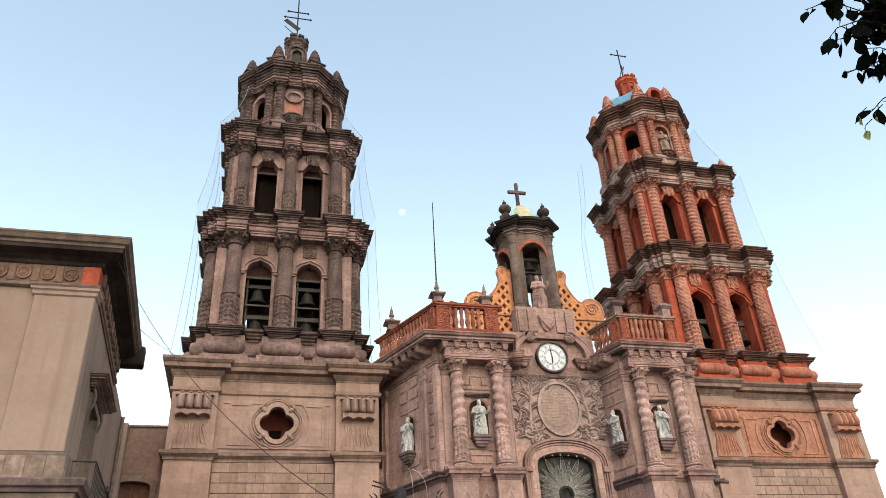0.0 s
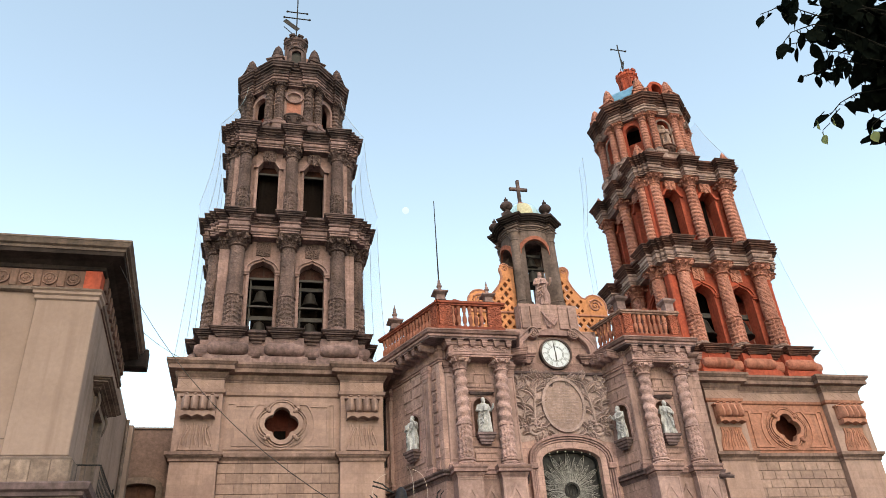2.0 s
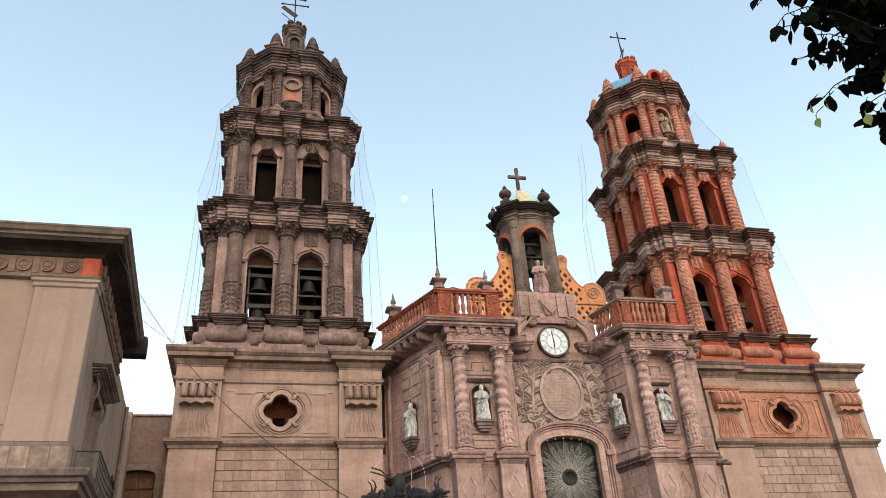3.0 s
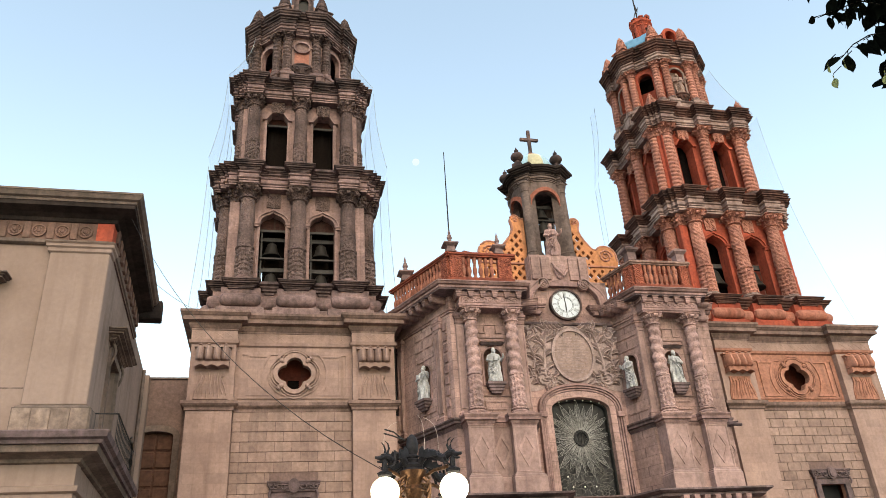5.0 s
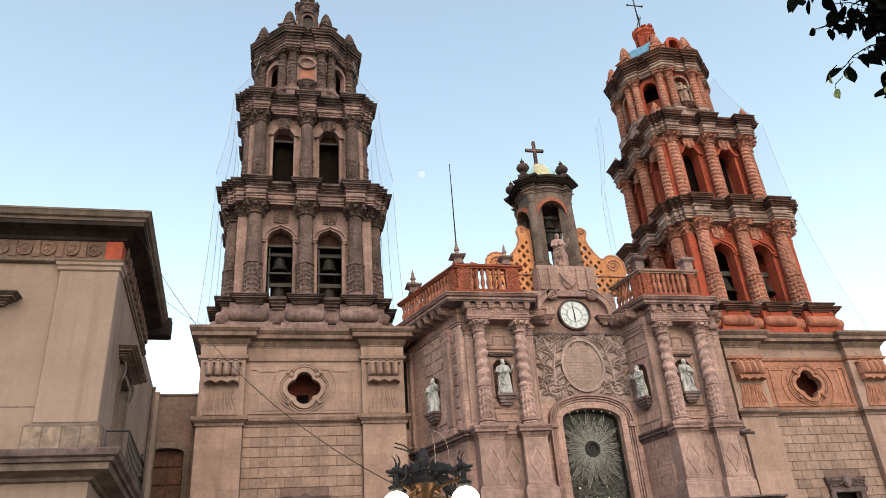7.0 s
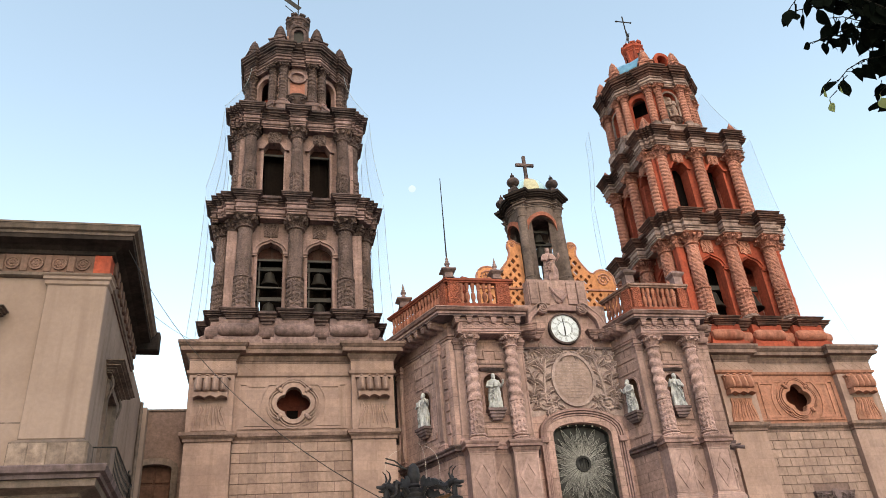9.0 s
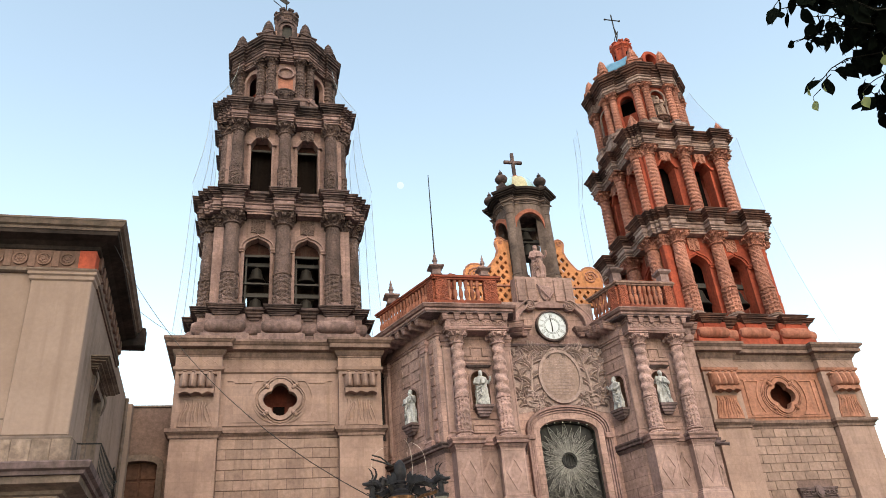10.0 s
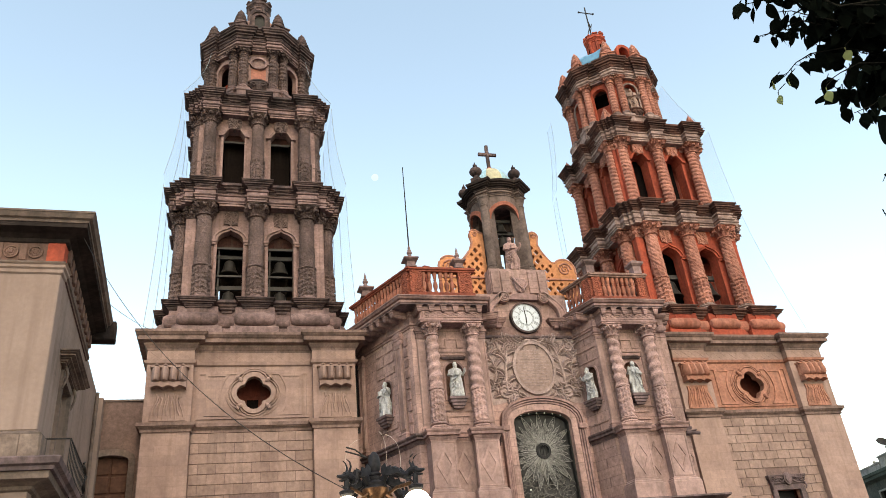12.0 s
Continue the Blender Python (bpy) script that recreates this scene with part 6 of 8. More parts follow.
def balustrade(pts, panels, name_label):
    """A run of balusters between rails along the points; panels: (segment, from, to) as solid carved panels."""
    T = thing("balustrade", name_label, "balustrade", (*pts[0], 15.62), "roof balustrades")
    for i, (a, c) in enumerate(zip(pts, pts[1:])):
        a, c = Vector(a), Vector(c)
        L = (c - a).length
        m = Matrix.Translation((*a, 0)) @ Matrix.Rotation(math.atan2(c.y - a.y, c.x - a.x), 4, "Z")
        part("bottom_rail", box(BM(), -0.1, L + 0.1, -0.16, 0.16, 15.6, 15.84, 0.02), SALMON, T, "", m)
        part("top_rail", ring(BM(), [(-0.12, -0.12), (L + 0.12, -0.12), (L + 0.12, 0.12), (-0.12, 0.12)], [(0, 16.88), (0.04, 16.9), (0.04, 16.94), (0.01, 16.95), (0.09, 16.99), (0.09, 17.07), (0.05, 17.1), (0.02, 17.13)]), SALMON if pts[0][0] < 0 else RAIL, T, "", m)
        # the parapet of the roof terrace close behind the balusters
        if L > 3:
            part("back_wall", ring(BM(), [(0.25, 1.15), (L - 0.25, 1.15), (L - 0.25, 1.4), (0.25, 1.4)], [(0, 15.6), (0, 17.4), (0.05, 17.44), (0.05, 17.6)] if L > 4 else [(0, 15.6), (0, 17.62), (0.05, 17.66), (0.05, 17.86)]), SALMON, T, "red-washed wall behind the balusters", m)
        solid = [(u, v) for k, u, v in panels if k == i]
        for u, v in solid:
            part("panel", box(BM(), u * L, v * L, -0.14, 0.14, 15.84, 16.9, 0.02), SALMON_CARVED, T, "carved red panel", m)
        n = max(2, round(L / 0.27))
        for j in range(n):
            u = (j + 0.5) / n
            if not any(p - 0.01 < u < q + 0.01 for p, q in solid):
                part("baluster", BAL, None, T, "", m @ Matrix.Translation((u * L, 0, 15.84)))
    return T


SALMON_CARVED = surface("carved_red_panel_stone", (0.33, 0.095, 0.062), (0.22, 0.062, 0.042), carve=0.8, carve_scale=9, streak=0.4, soot=0.3, stain=(0.07, 0.035, 0.03))
balustrade([(-8.15, 1.2), (-6.3, -3.15), (-3.35, -3.15)], [(0, 0.9, 1.0), (1, 0.0, 0.2), (1, 0.78, 1.0)], "red-washed stone balustrade with turned balusters")
balustrade([(2.35, -1.2), (2.85, -3.1), (5.7, -3.1), (7.6, 1.2)], [(0, 0.72, 1.0), (1, 0.0, 0.16), (1, 0.86, 1.0), (2, 0, 0.1)], "red-washed stone balustrade with turned balusters")
for x, y, z, sc in ((-7.72, 0.2, 17.1, 0.85), (-6.2, -3.15, 17.1, 0.78), (-3.9, -3.15, 17.1, 0.72)):
    f = new("post_finial", FIN)
    f.matrix_basis = Matrix.Translation((x, y, z)) @ Matrix.Scale(sc, 4)
    tagged(f, "grey stone urn finial standing on the balustrade", "finial", "balustrade finials")
for x, y in ((2.85, -3.08), (5.45, -3.08)):
    solo("post_block", ring(BM(), [(x - 0.22, y - 0.22), (x + 0.22, y - 0.22), (x + 0.22, y + 0.22), (x - 0.22, y + 0.22)], [(0, 17.1), (0, 17.5), (0.04, 17.53), (0.13, 17.62), (0.13, 17.72), (0.04, 17.76), (-0.08, 17.86)]), GREY, "grey stone block with a flared cap on the balustrade", "post block", "balustrade blocks")
solo("lightning_rod", tube(BM(), [(-6.2, -3.15, 18.2), (-6.18, -3.15, 22.7)], 0.035, 6, 0.02), IRON, "thin dark lightning rod above a stone finial", "lightning rod")

# ---- bell gable ----
ARCHRED = surface("faded_red_arch_paint", (0.33, 0.115, 0.082), (0.24, 0.08, 0.058), patch=1.5, streak=0.3, soot=0.2)
E = thing("bell_gable", "grey stone bell gable with orange pierced side scrolls", "bell gable", (-0.15, 0.5, 18.35))
gx, gy = -0.06, 0.65


def gplan(r0=1.4, r1=1.6, w=0.3):
    """A round plan with four square ressauts on the diagonals."""
    out = []
    for k in range(4):
        a = math.pi / 4 * (2 * k - 3)
        c, s_ = math.cos(a), math.sin(a)
        at_ = math.sqrt(r0 * r0 - w * w)
        for u, v in ((at_, -w), (r1, -w), (r1, w), (at_, w)):
            out.append((gx + u * c - v * s_, gy + u * s_ + v * c))
        lo, hi = a + math.asin(w / r0), a + math.pi / 2 - math.asin(w / r0)
        out += [(gx + r0 * math.cos(lo + (hi - lo) * i / 7), gy + r0 * math.sin(lo + (hi - lo) * i / 7)) for i in range(1, 7)]
    return out


part("gable_base", ring(BM(), gplan(), [(0.0, 17.2), (0.0, 18.3), (0.1, 18.34), (0.1, 18.44), (0, 18.48)]), PINK_WORN, E)
for k in range(4):
    a = math.pi / 2 * k
    # pier on the diagonal, with a stout attached column
    mp = Matrix.Translation((gx, gy, 0)) @ Matrix.Rotation(math.pi / 4 + a, 4, "Z")
    p = part("pillar", ring(BM(), [(-0.25, -1.5), (0.25, -1.5), (0.34, -1.0), (-0.34, -1.0)], [(0.06, 18.48), (0.06, 18.75), (0.02, 18.8), (0, 18.85), (0, 22.98)]), GABLE, E, "", mp)
    part("half_column", lathe(BM(), [(0.32, 18.48), (0.32, 18.62), (0.27, 18.66), (0.3, 18.72), (0.27, 18.78), (0.25, 18.84), (0.25, 20.2), (0.22, 22.35), (0.26, 22.4), (0.22, 22.44), (0.24, 22.6), (0.31, 22.8), (0.27, 22.82), (0.32, 22.88), (0.32, 22.97)], 20), GABLE, p, "", mp @ Matrix.Translation((0, -1.45, 0)), True)
    # bowed wall over an arch between the piers
    ma = Matrix.Translation((gx, gy, 0)) @ Matrix.Rotation(a, 4, "Z")
    w, zs_ = 1.58, 21.55
    n, b = 18, BM()
    rows = []
    for i in range(n + 1):
        t = -1 + 2 * i / n
        x = t * 0.92
        zl = zs_ + math.sqrt(max(0.0, 1 - (x / (w / 2)) ** 2)) * 0.78 if abs(x) < w / 2 else zs_ - 0.1
        y = -math.sqrt(1.38 ** 2 - x * x)
        rows.append([b.verts.new(q) for q in ((x, y, zl), (x, y, 22.98), (x, y + 0.3, 22.98), (x, y + 0.3, zl))])
    for r0, r1 in zip(rows, rows[1:]):
        for q in range(4):
            b.faces.new((r0[q], r1[q], r1[(q + 1) % 4], r0[(q + 1) % 4]))
    b.faces.new(rows[0])
    b.faces.new(rows[-1][::-1])
    part("arch", b, GABLE, E, "", ma)
    b = BM()
    rows = []
    for i in range(n + 1):
        e = math.pi * i / n
        row = []
        for k_, d in ((1.0, 0.05), (1.0, -0.1), (1.28, -0.1), (1.28, 0.05)):
            x, z = w / 2 * k_ * math.cos(e), zs_ + 0.78 * k_ * math.sin(e)
            row.append(b.verts.new((x, -math.sqrt(1.38 ** 2 - min(x, 0.97) ** 2 if x > 0 else 1.38 ** 2 - max(x, -0.97) ** 2) + d, z)))
        rows.append(row)
    for r0, r1 in zip(rows, rows[1:]):
        for q in range(4):
            b.faces.new((r0[q], r1[q], r1[(q + 1) % 4], r0[(q + 1) % 4]))
    b.faces.new(rows[0])
    b.faces.new(rows[-1][::-1])
    part("archivolt", b, ARCHRED, E, "red painted arch band", ma)
part("entablature", ring(BM(), gplan(), entablature_prof(22.95, 23.42)), GABLE, E)
part("cornice", ring(BM(), gplan(), [(0.05, 23.4), (0.1, 23.42), (0.1, 23.46), (0.06, 23.47), (0.2, 23.5), (0.22, 23.55), (0.3, 23.58), (0.3, 23.64), (0.26, 23.65), (0.38, 23.68), (0.4, 23.76), (0.4, 23.82), (0.2, 23.86), (-0.4, 23.88)]), EAVE, E)
part("ceiling", ring(BM(), gplan(), [(-0.2, 22.75), (-0.2, 22.93)]), GREY_DARK, E)
TILE = surface("yellow_dome_tile", (0.50, 0.46, 0.31), (0.40, 0.37, 0.26), patch=2.0, grain=12, streak=0.3, rough=0.35, stain=(0.2, 0.17, 0.12))
TILE_BLUE = surface("pale_blue_dome_tile", (0.36, 0.55, 0.64), (0.27, 0.44, 0.52), patch=2.0, grain=12, streak=0.3, rough=0.35, stain=(0.15, 0.17, 0.17))
for k in range(8):                            # dome in gores, blue and yellow by turns
    b = BM()
    rows = []
    for i in range(9):
        e = i * math.pi / 18
        rows.append([b.verts.new((1.18 * math.cos(e) * math.cos(a), 1.18 * math.cos(e) * math.sin(a), 23.95 + 1.55 * math.sin(e))) for a in (math.pi / 4 * (k + j / 4) + 0.2 for j in range(5))])
    for r0, r1 in zip(rows, rows[1:]):
        for j in range(4):
            b.faces.new((r0[j], r0[j + 1], r1[j + 1], r1[j]))
    part("dome_gore", b, TILE if k % 2 else TILE_BLUE, E, "glazed tile gore of the small dome", Matrix.Translation((gx, gy, 0)), True)
b = BM()
lathe(b, [(0.34, 25.25), (0.4, 25.33), (0.4, 25.42), (0.28, 25.46), (0.22, 25.58), (0.13, 25.66)], 14, Matrix.Translation((gx, gy, 0)))
lathe(b, [(1.25, 23.86), (1.25, 23.98), (1.19, 24.02), (1.1, 24.02)], 32, Matrix.Translation((gx, gy, 0)))
part("dome_cap", b, RED_CARVED, E, "reddish cap of the small dome")
b = BM()
box(b, gx - 0.09, gx + 0.09, gy - 0.09, gy + 0.09, 25.5, 27.25, 0.02)
box(b, gx - 0.55, gx + 0.55, gy - 0.085, gy + 0.085, 26.52, 26.7, 0.02)
part("cross", b, GREY_DARK, E, "stone cross")
URN = to_mesh("urn", lathe(BM(), [(0.2, 0), (0.22, 0.1), (0.12, 0.16), (0.12, 0.24), (0.3, 0.32), (0.38, 0.46), (0.38, 0.56), (0.3, 0.7), (0.16, 0.78), (0.08, 0.84), (0.13, 0.92), (0.13, 0.98), (0.05, 1.06), (0.02, 1.2)], 16), GREY_DARK, True)
for k in range(4):
    sx, sy = ((-1, -1), (1, -1), (1, 1), (-1, 1))[k]
    part("urn", URN, None, E, "dark stone urn", Matrix.Translation((gx - 0.16 + sx * 1.13, gy + sy * 1.13, 24.1)) @ Matrix.Scale(0.92, 4))
    part("urn_block", box(BM(), -0.26, 0.26, -0.26, 0.26, 23.84, 24.11, 0.03), GREY_DARK, E, "", Matrix.Translation((gx - 0.16 + sx * 1.13, gy + sy * 1.13, 0)) @ Matrix.Rotation(math.pi / 4, 4, "Z"))
for s in (-1, 1):
    x = gx
    edge = [(1.2, 17.2), (3.72, 17.2), (3.86, 18.6)]
    edge += [(3.2 + 0.62 * math.cos(a), 18.88 + 0.62 * math.sin(a)) for a in (radians(-10 + 17 * i) for i in range(10))]
    edge += [(2.5, 19.3), (2.34, 19.48), (2.14, 19.75), (1.97, 20.05), (1.86, 20.35), (1.88, 20.6)]
    edge += [(1.68 + 0.27 * math.cos(a), 20.85 + 0.28 * math.sin(a)) for a in (radians(-25 + 29 * i) for i in range(7))] + [(1.2, 20.9)]
    holes = []
    for j in range(17):
        for i in range(6):
            u, w = 1.5 + 0.46 * i + (0.23 if j % 2 else 0), 17.45 + 0.27 * j
            lim = 3.6 if w < 18.15 else 2.55 if w < 19.1 else 2.4 - 0.68 * (w - 19.1)
            if u < lim - 0.08 and w < 20.5:
                k = 1.0 if j % 2 else 0.72
                holes.append([(u, w - 0.18 * k), (u + 0.14 * k, w), (u, w + 0.18 * k), (u - 0.14 * k, w)])
    o = [(x + s * u, w) for u, w in edge]
    wing = part("wing", plate(BM(), o, [[(x + s * u, w) for u, w in h] for h in holes], 0.28, Matrix.Translation((0, -0.02, 0))), ORANGE, E, "orange plaster scroll pierced with lozenges")
    part("wing_edge", tube(BM(), [(u, 0.02, w) for u, w in o[2:]], 0.07, 6), PINK_WARM, wing)
    for cu, cw, r in ((3.2, 18.88, 0.4), (1.68, 20.85, 0.17)):
        part("spiral", tube(BM(), [(x + s * (cu + r * (1 - 0.042 * i) * math.cos(0.6 * i)), -0.04, cw + r * (1 - 0.042 * i) * math.sin(0.6 * i)) for i in range(22)], 0.14 * r, 6), PINK_WARM, wing)
    part("wing_course", box(BM(), min(x + s * 1.3, x + s * 3.75), max(x + s * 1.3, x + s * 3.75), -0.1, 0.0, 18.2, 18.3, 0.02), PINK_WARM, wing)
hang_bell(gx, gy - 0.3, 21.1, 0.75, "dark bronze bell hung in the bell gable")
hang_bell(gx, gy - 0.4, 20.05, 0.95, "dark bronze bell hung in the bell gable")
statue(41, Matrix.Translation((gx - 0.05, -1.0 + 0.25, 18.34)), 1.95, ROSE, "grey stone statue standing before the bell gable")

# narrow return between the grey tower and the front, with a rain pipe
part("gap_wall", box(BM(), -8.44, -7.7, 1.6, 2.3, 0, 10.75), PINK, F)
part("gap_pier", box(BM(), -8.12, -7.7, 2.0, 2.6, 10.75, 15.2), PINK_DARK, F)
solo("rain_pipe", tube(BM(), [(-8.13, 1.86, 9.9), (-8.13, 1.86, 15.1)], 0.075, 8), IRON, "dark iron rain pipe in the corner by the tower", "pipe")

# ---- church body behind ----
N = thing("church_nave", "plain pink stone church body behind the front", "church", (0, 25, 0))
part("nave_wall", box(BM(), -4.2, 4.2, 2.0, 46, 0, 15.2), PINK, N)
part("aisle", box(BM(), -18, -4.2, 11.75, 46, 0, 9.0), PINK, N)
part("aisle", box(BM(), 4.2, 18, 11.75, 46, 0, 9.0), PINK, N)
part("roof", box(BM(), -4.4, 4.4, 2.0, 46.3, 15.2, 15.5), ROOFING, N)

# weathered figure in the front niche of the red tower's crown
statue(51, Matrix.Translation((12.5, 6.0 - 2.75 - 0.02, 33.1)), 1.95, SAND_BLOCK, "weathered stone statue in the niche of the red tower")


# ---- neighbouring house ----
BEIGE_SIDE = surface("weathered_beige_plaster", (0.245, 0.177, 0.154), (0.189, 0.133, 0.114), patch=0.5, grain=8, bump=0.1, streak=0.45, vary=0, speckle=0.4)
FRIEZE_BROWN = surface("red_brown_frieze_stone", (0.185, 0.108, 0.090), (0.115, 0.065, 0.055), streak=0.4, soot=0.3)
H = thing("corner_house", "beige plastered two-storey corner house with a dark eave", "house", (-25, -10, 0))
hx, hy, hb = -18.72, -12.4, -4.9
body = [(-48, hy), (hx, hy), (hx - 0.42, hb), (-48, hb)]
side_holes = [rect(hy + 2.6, hy + 4.4, 6.8, 9.7)]
part("wall", plate(BM(), rect(-48, hx, 0, 12.95), [rect(-23.6, -22.0, 7.4, 10.4)], 0.5, Matrix.Translation((0, hy, 0))), BEIGE, H)
Msd = Matrix.Translation((hx, hy, 0)) @ Matrix.Rotation(math.pi / 2 + radians(3.2), 4, "Z") @ Matrix.Translation((-hy, 0, 0))
part("wall", plate(BM(), rect(hy + 0.5, 0.9, 0, 12.3), side_holes, 0.5, Msd), BEIGE_SIDE, H)
part("wall", box(BM(), hy + 0.5, hb, 0.0, 0.5, 12.3, 12.95), BEIGE, H, "", Msd)
part("back_wall", box(BM(), -48, hx - 0.5, 0.4, 0.9, 0, 12.3), BEIGE, H)
part("roof", box(BM(), -48, hx - 0.5, hy + 0.3, hb, 12.95, 13.3), ROOFING, H)
part("back_roof", box(BM(), -48, hx - 0.75, hb, 0.9, 12.3, 12.36), ROOFING, H)
# eave: stepped stone, deep and near-black below a paler fascia
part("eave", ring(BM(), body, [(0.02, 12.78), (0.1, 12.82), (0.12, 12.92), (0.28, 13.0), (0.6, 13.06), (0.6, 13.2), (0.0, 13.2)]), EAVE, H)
part("fascia", ring(BM(), body, [(0.3, 13.19), (0.63, 13.19), (0.64, 13.27), (0.72, 13.3), (0.78, 13.42), (0.78, 13.5), (0.3, 13.56), (0.28, 13.72), (0.0, 13.74)]), BEIGE_DIRTY, H)
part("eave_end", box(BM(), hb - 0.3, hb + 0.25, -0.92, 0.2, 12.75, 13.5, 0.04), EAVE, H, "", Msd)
part("lead_flashing", ring(BM(), body, [(0.79, 13.43), (0.8, 13.43), (0.8, 13.47), (0.79, 13.47)], caps=False), BEIGE_DIRTY, H)
# front: frieze with rosettes between blocks
part("frieze", box(BM(), -48, hx - 0.0, hy - 0.05, hy, 12.2, 12.8), FRIEZE_BROWN, H)
part("frieze_end", box(BM(), hx - 0.42, hx + 0.03, hy - 0.07, hy + 0.4, 12.16, 12.82), RED, H, "brick-red patch at the corner")
part("moulding", ring(BM(), [(-48, hy - 0.04), (hx, hy - 0.04), (hx - 0.42, hb), (-48, hb)], [(0.02, 12.06), (0.1, 12.1), (0.1, 12.2), (0.02, 12.22)]), BEIGE_DIRTY, H)
ros = lathe(BM(), [(0.01, 0.075), (0.045, 0.07), (0.06, 0.04), (0.1, 0.055), (0.135, 0.03), (0.15, 0.02), (0.155, 0.055), (0.195, 0.055), (0.2, 0.0)], 24, Matrix.Rotation(math.pi / 2, 4, "X"),
            lambda a, z, r: r * (1 + (0.16 * math.sin(6 * a) if 0.05 < r < 0.14 else 0)))
ROS = to_mesh("rosette", ros, FRIEZE_BROWN)
blk = to_mesh("block", box(BM(), -0.1, 0.1, -0.05, 0, -0.26, 0.26, 0.02), FRIEZE_BROWN)
for i in range(16):
    x = hx - 0.72 - 0.62 * i
    part("rosette", ROS, None, H, "", Matrix.Translation((x, hy - 0.05, 12.5)))
    part("frieze_block", blk, None, H, "", Matrix.Translation((x - 0.31, hy - 0.05, 12.5)))
# corner pilaster and panels
part("corner_pilaster", box(BM(), -20.27, hx + 0.04, hy - 0.14, hy + 0.35, 7.4, 12.05, 0.03), BEIGE, H)
part("pilaster_cap", ring(BM(), [(-20.27, hy - 0.14), (hx + 0.04, hy - 0.14), (hx + 0.04, hy + 0.35), (-20.27, hy + 0.35)], [(0, 11.78), (0.05, 11.82), (0.05, 11.92), (0.1, 11.96), (0.1, 12.04), (0.15, 12.08)]), BEIGE, H)
part("pilaster_base", ring(BM(), [(-20.27, hy - 0.14), (hx + 0.04, hy - 0.14), (hx + 0.04, hy + 0.35), (-20.27, hy + 0.35)], [(0.14, 6.6), (0.14, 7.3), (0.06, 7.36), (0, 7.4)]), BEIGE_DIRTY, H)
PATCHED = surface("patched_beige_block", (0.250, 0.185, 0.163), (0.150, 0.108, 0.094), patch=1.4, streak=0.5, soot=0.3, vary=0.3)
for i in range(4):
    part("base_block", box(BM(), -20.4 + 0.46 * i + 0.006, -20.4 + 0.46 * (i + 1) - 0.006, hy - 0.3, hy - 0.2, 6.62 if i % 2 else 6.64, 7.27, 0.012), PATCHED, H)
part("base_block", box(BM(), hx + 0.1, hx + 0.2, hy - 0.25, hy + 0.3, 6.63, 7.27, 0.012), PATCHED, H)
part("seam", box(BM(), -48, hx - 0.2, hy - 0.006, hy, 7.86, 7.9), BEIGE_DIRTY, H)
# ledge between the storeys
part("ledge", ring(BM(), body, [(0.02, 5.92), (0.1, 5.95), (0.12, 6.03), (0.3, 6.1), (0.5, 6.13), (0.52, 6.3), (0.0, 6.32)]), BEIGE_DIRTY, H)
part("ledge_top", ring(BM(), body, [(0.1, 6.31), (0.6, 6.31), (0.62, 6.4), (0.72, 6.44), (0.76, 6.58), (0.72, 6.62), (0, 6.68)]), PINK_DARK, H)
part("lower_moulding", ring(BM(), body, [(0.02, 5.2), (0.1, 5.24), (0.12, 5.36), (0.02, 5.4)]), BEIGE, H)
part("lower_moulding", ring(BM(), body, [(0.02, 4.7), (0.16, 4.76), (0.18, 4.95), (0.02, 5.0)]), BEIGE, H)


def house_window(x, z0, z1, w, m, name_label):
    o = part("window", plate(BM(), grown(rect(x - w / 2, x + w / 2, z0, z1), 0.2), [rect(x - w / 2, x + w / 2, z0, z1)], 0.12, m @ Matrix.Translation((0, -0.1, 0))), BEIGE_DIRTY, H, name_label)
    part("hood", ring(BM(), [(x - w / 2 - 0.45, -0.1), (x + w / 2 + 0.45, -0.1), (x + w / 2 + 0.45, 0.02), (x - w / 2 - 0.45, 0.02)], cornice_prof(z1 + 0.3, z1 + 0.6, 0.42)), BEIGE_DIRTY, o, "projecting stone hood", m)
    for s in (-1, 1):
        b = BM()
        tube(b, [(x + s * (w / 2 + 0.2), -0.1 - 0.12 * math.sin(math.pi * i / 10) * (1 - 0.05 * i), z1 + 0.32 - 0.07 * i) for i in range(11)], 0.05, 10, 0.03)
        part("scroll_bracket", b, BEIGE_DIRTY, o, "", m, True)
    part("pane", box(BM(), x - w / 2, x + w / 2, 0.3, 0.33, z0, z1), DARKGLASS, o, "", m)
    part("sash", plate(BM(), rect(x - w / 2, x + w / 2, z0, z1), [rect(x - w / 2 + 0.08, x - 0.04, z0 + 0.1, z1 - 0.08), rect(x + 0.04, x + w / 2 - 0.08, z0 + 0.1, z1 - 0.08)], 0.08, m @ Matrix.Translation((0, 0.2, 0))), DOORWOOD, o)


house_window(-22.8, 7.4, 10.4, 1.6, Matrix.Translation((0, hy, 0)), "tall window with a stone hood")
house_window(hy + 3.5, 6.8, 9.7, 1.8, Msd, "tall side window with a dark hood")
# side frieze blocks under the eave
for i in range(11):
    part("dentil", box(BM(), -0.16, 0.16, -0.14, 0, 12.42, 12.86, 0.02), FRIEZE_BROWN, H, "", Msd @ Matrix.Translation((hy + 0.55 + 0.66 * i, 0, 0)))
part("side_frieze", box(BM(), hy + 0.4, hb, -0.05, 0.0, 12.0, 12.8), BROWNWALL, H, "", Msd)
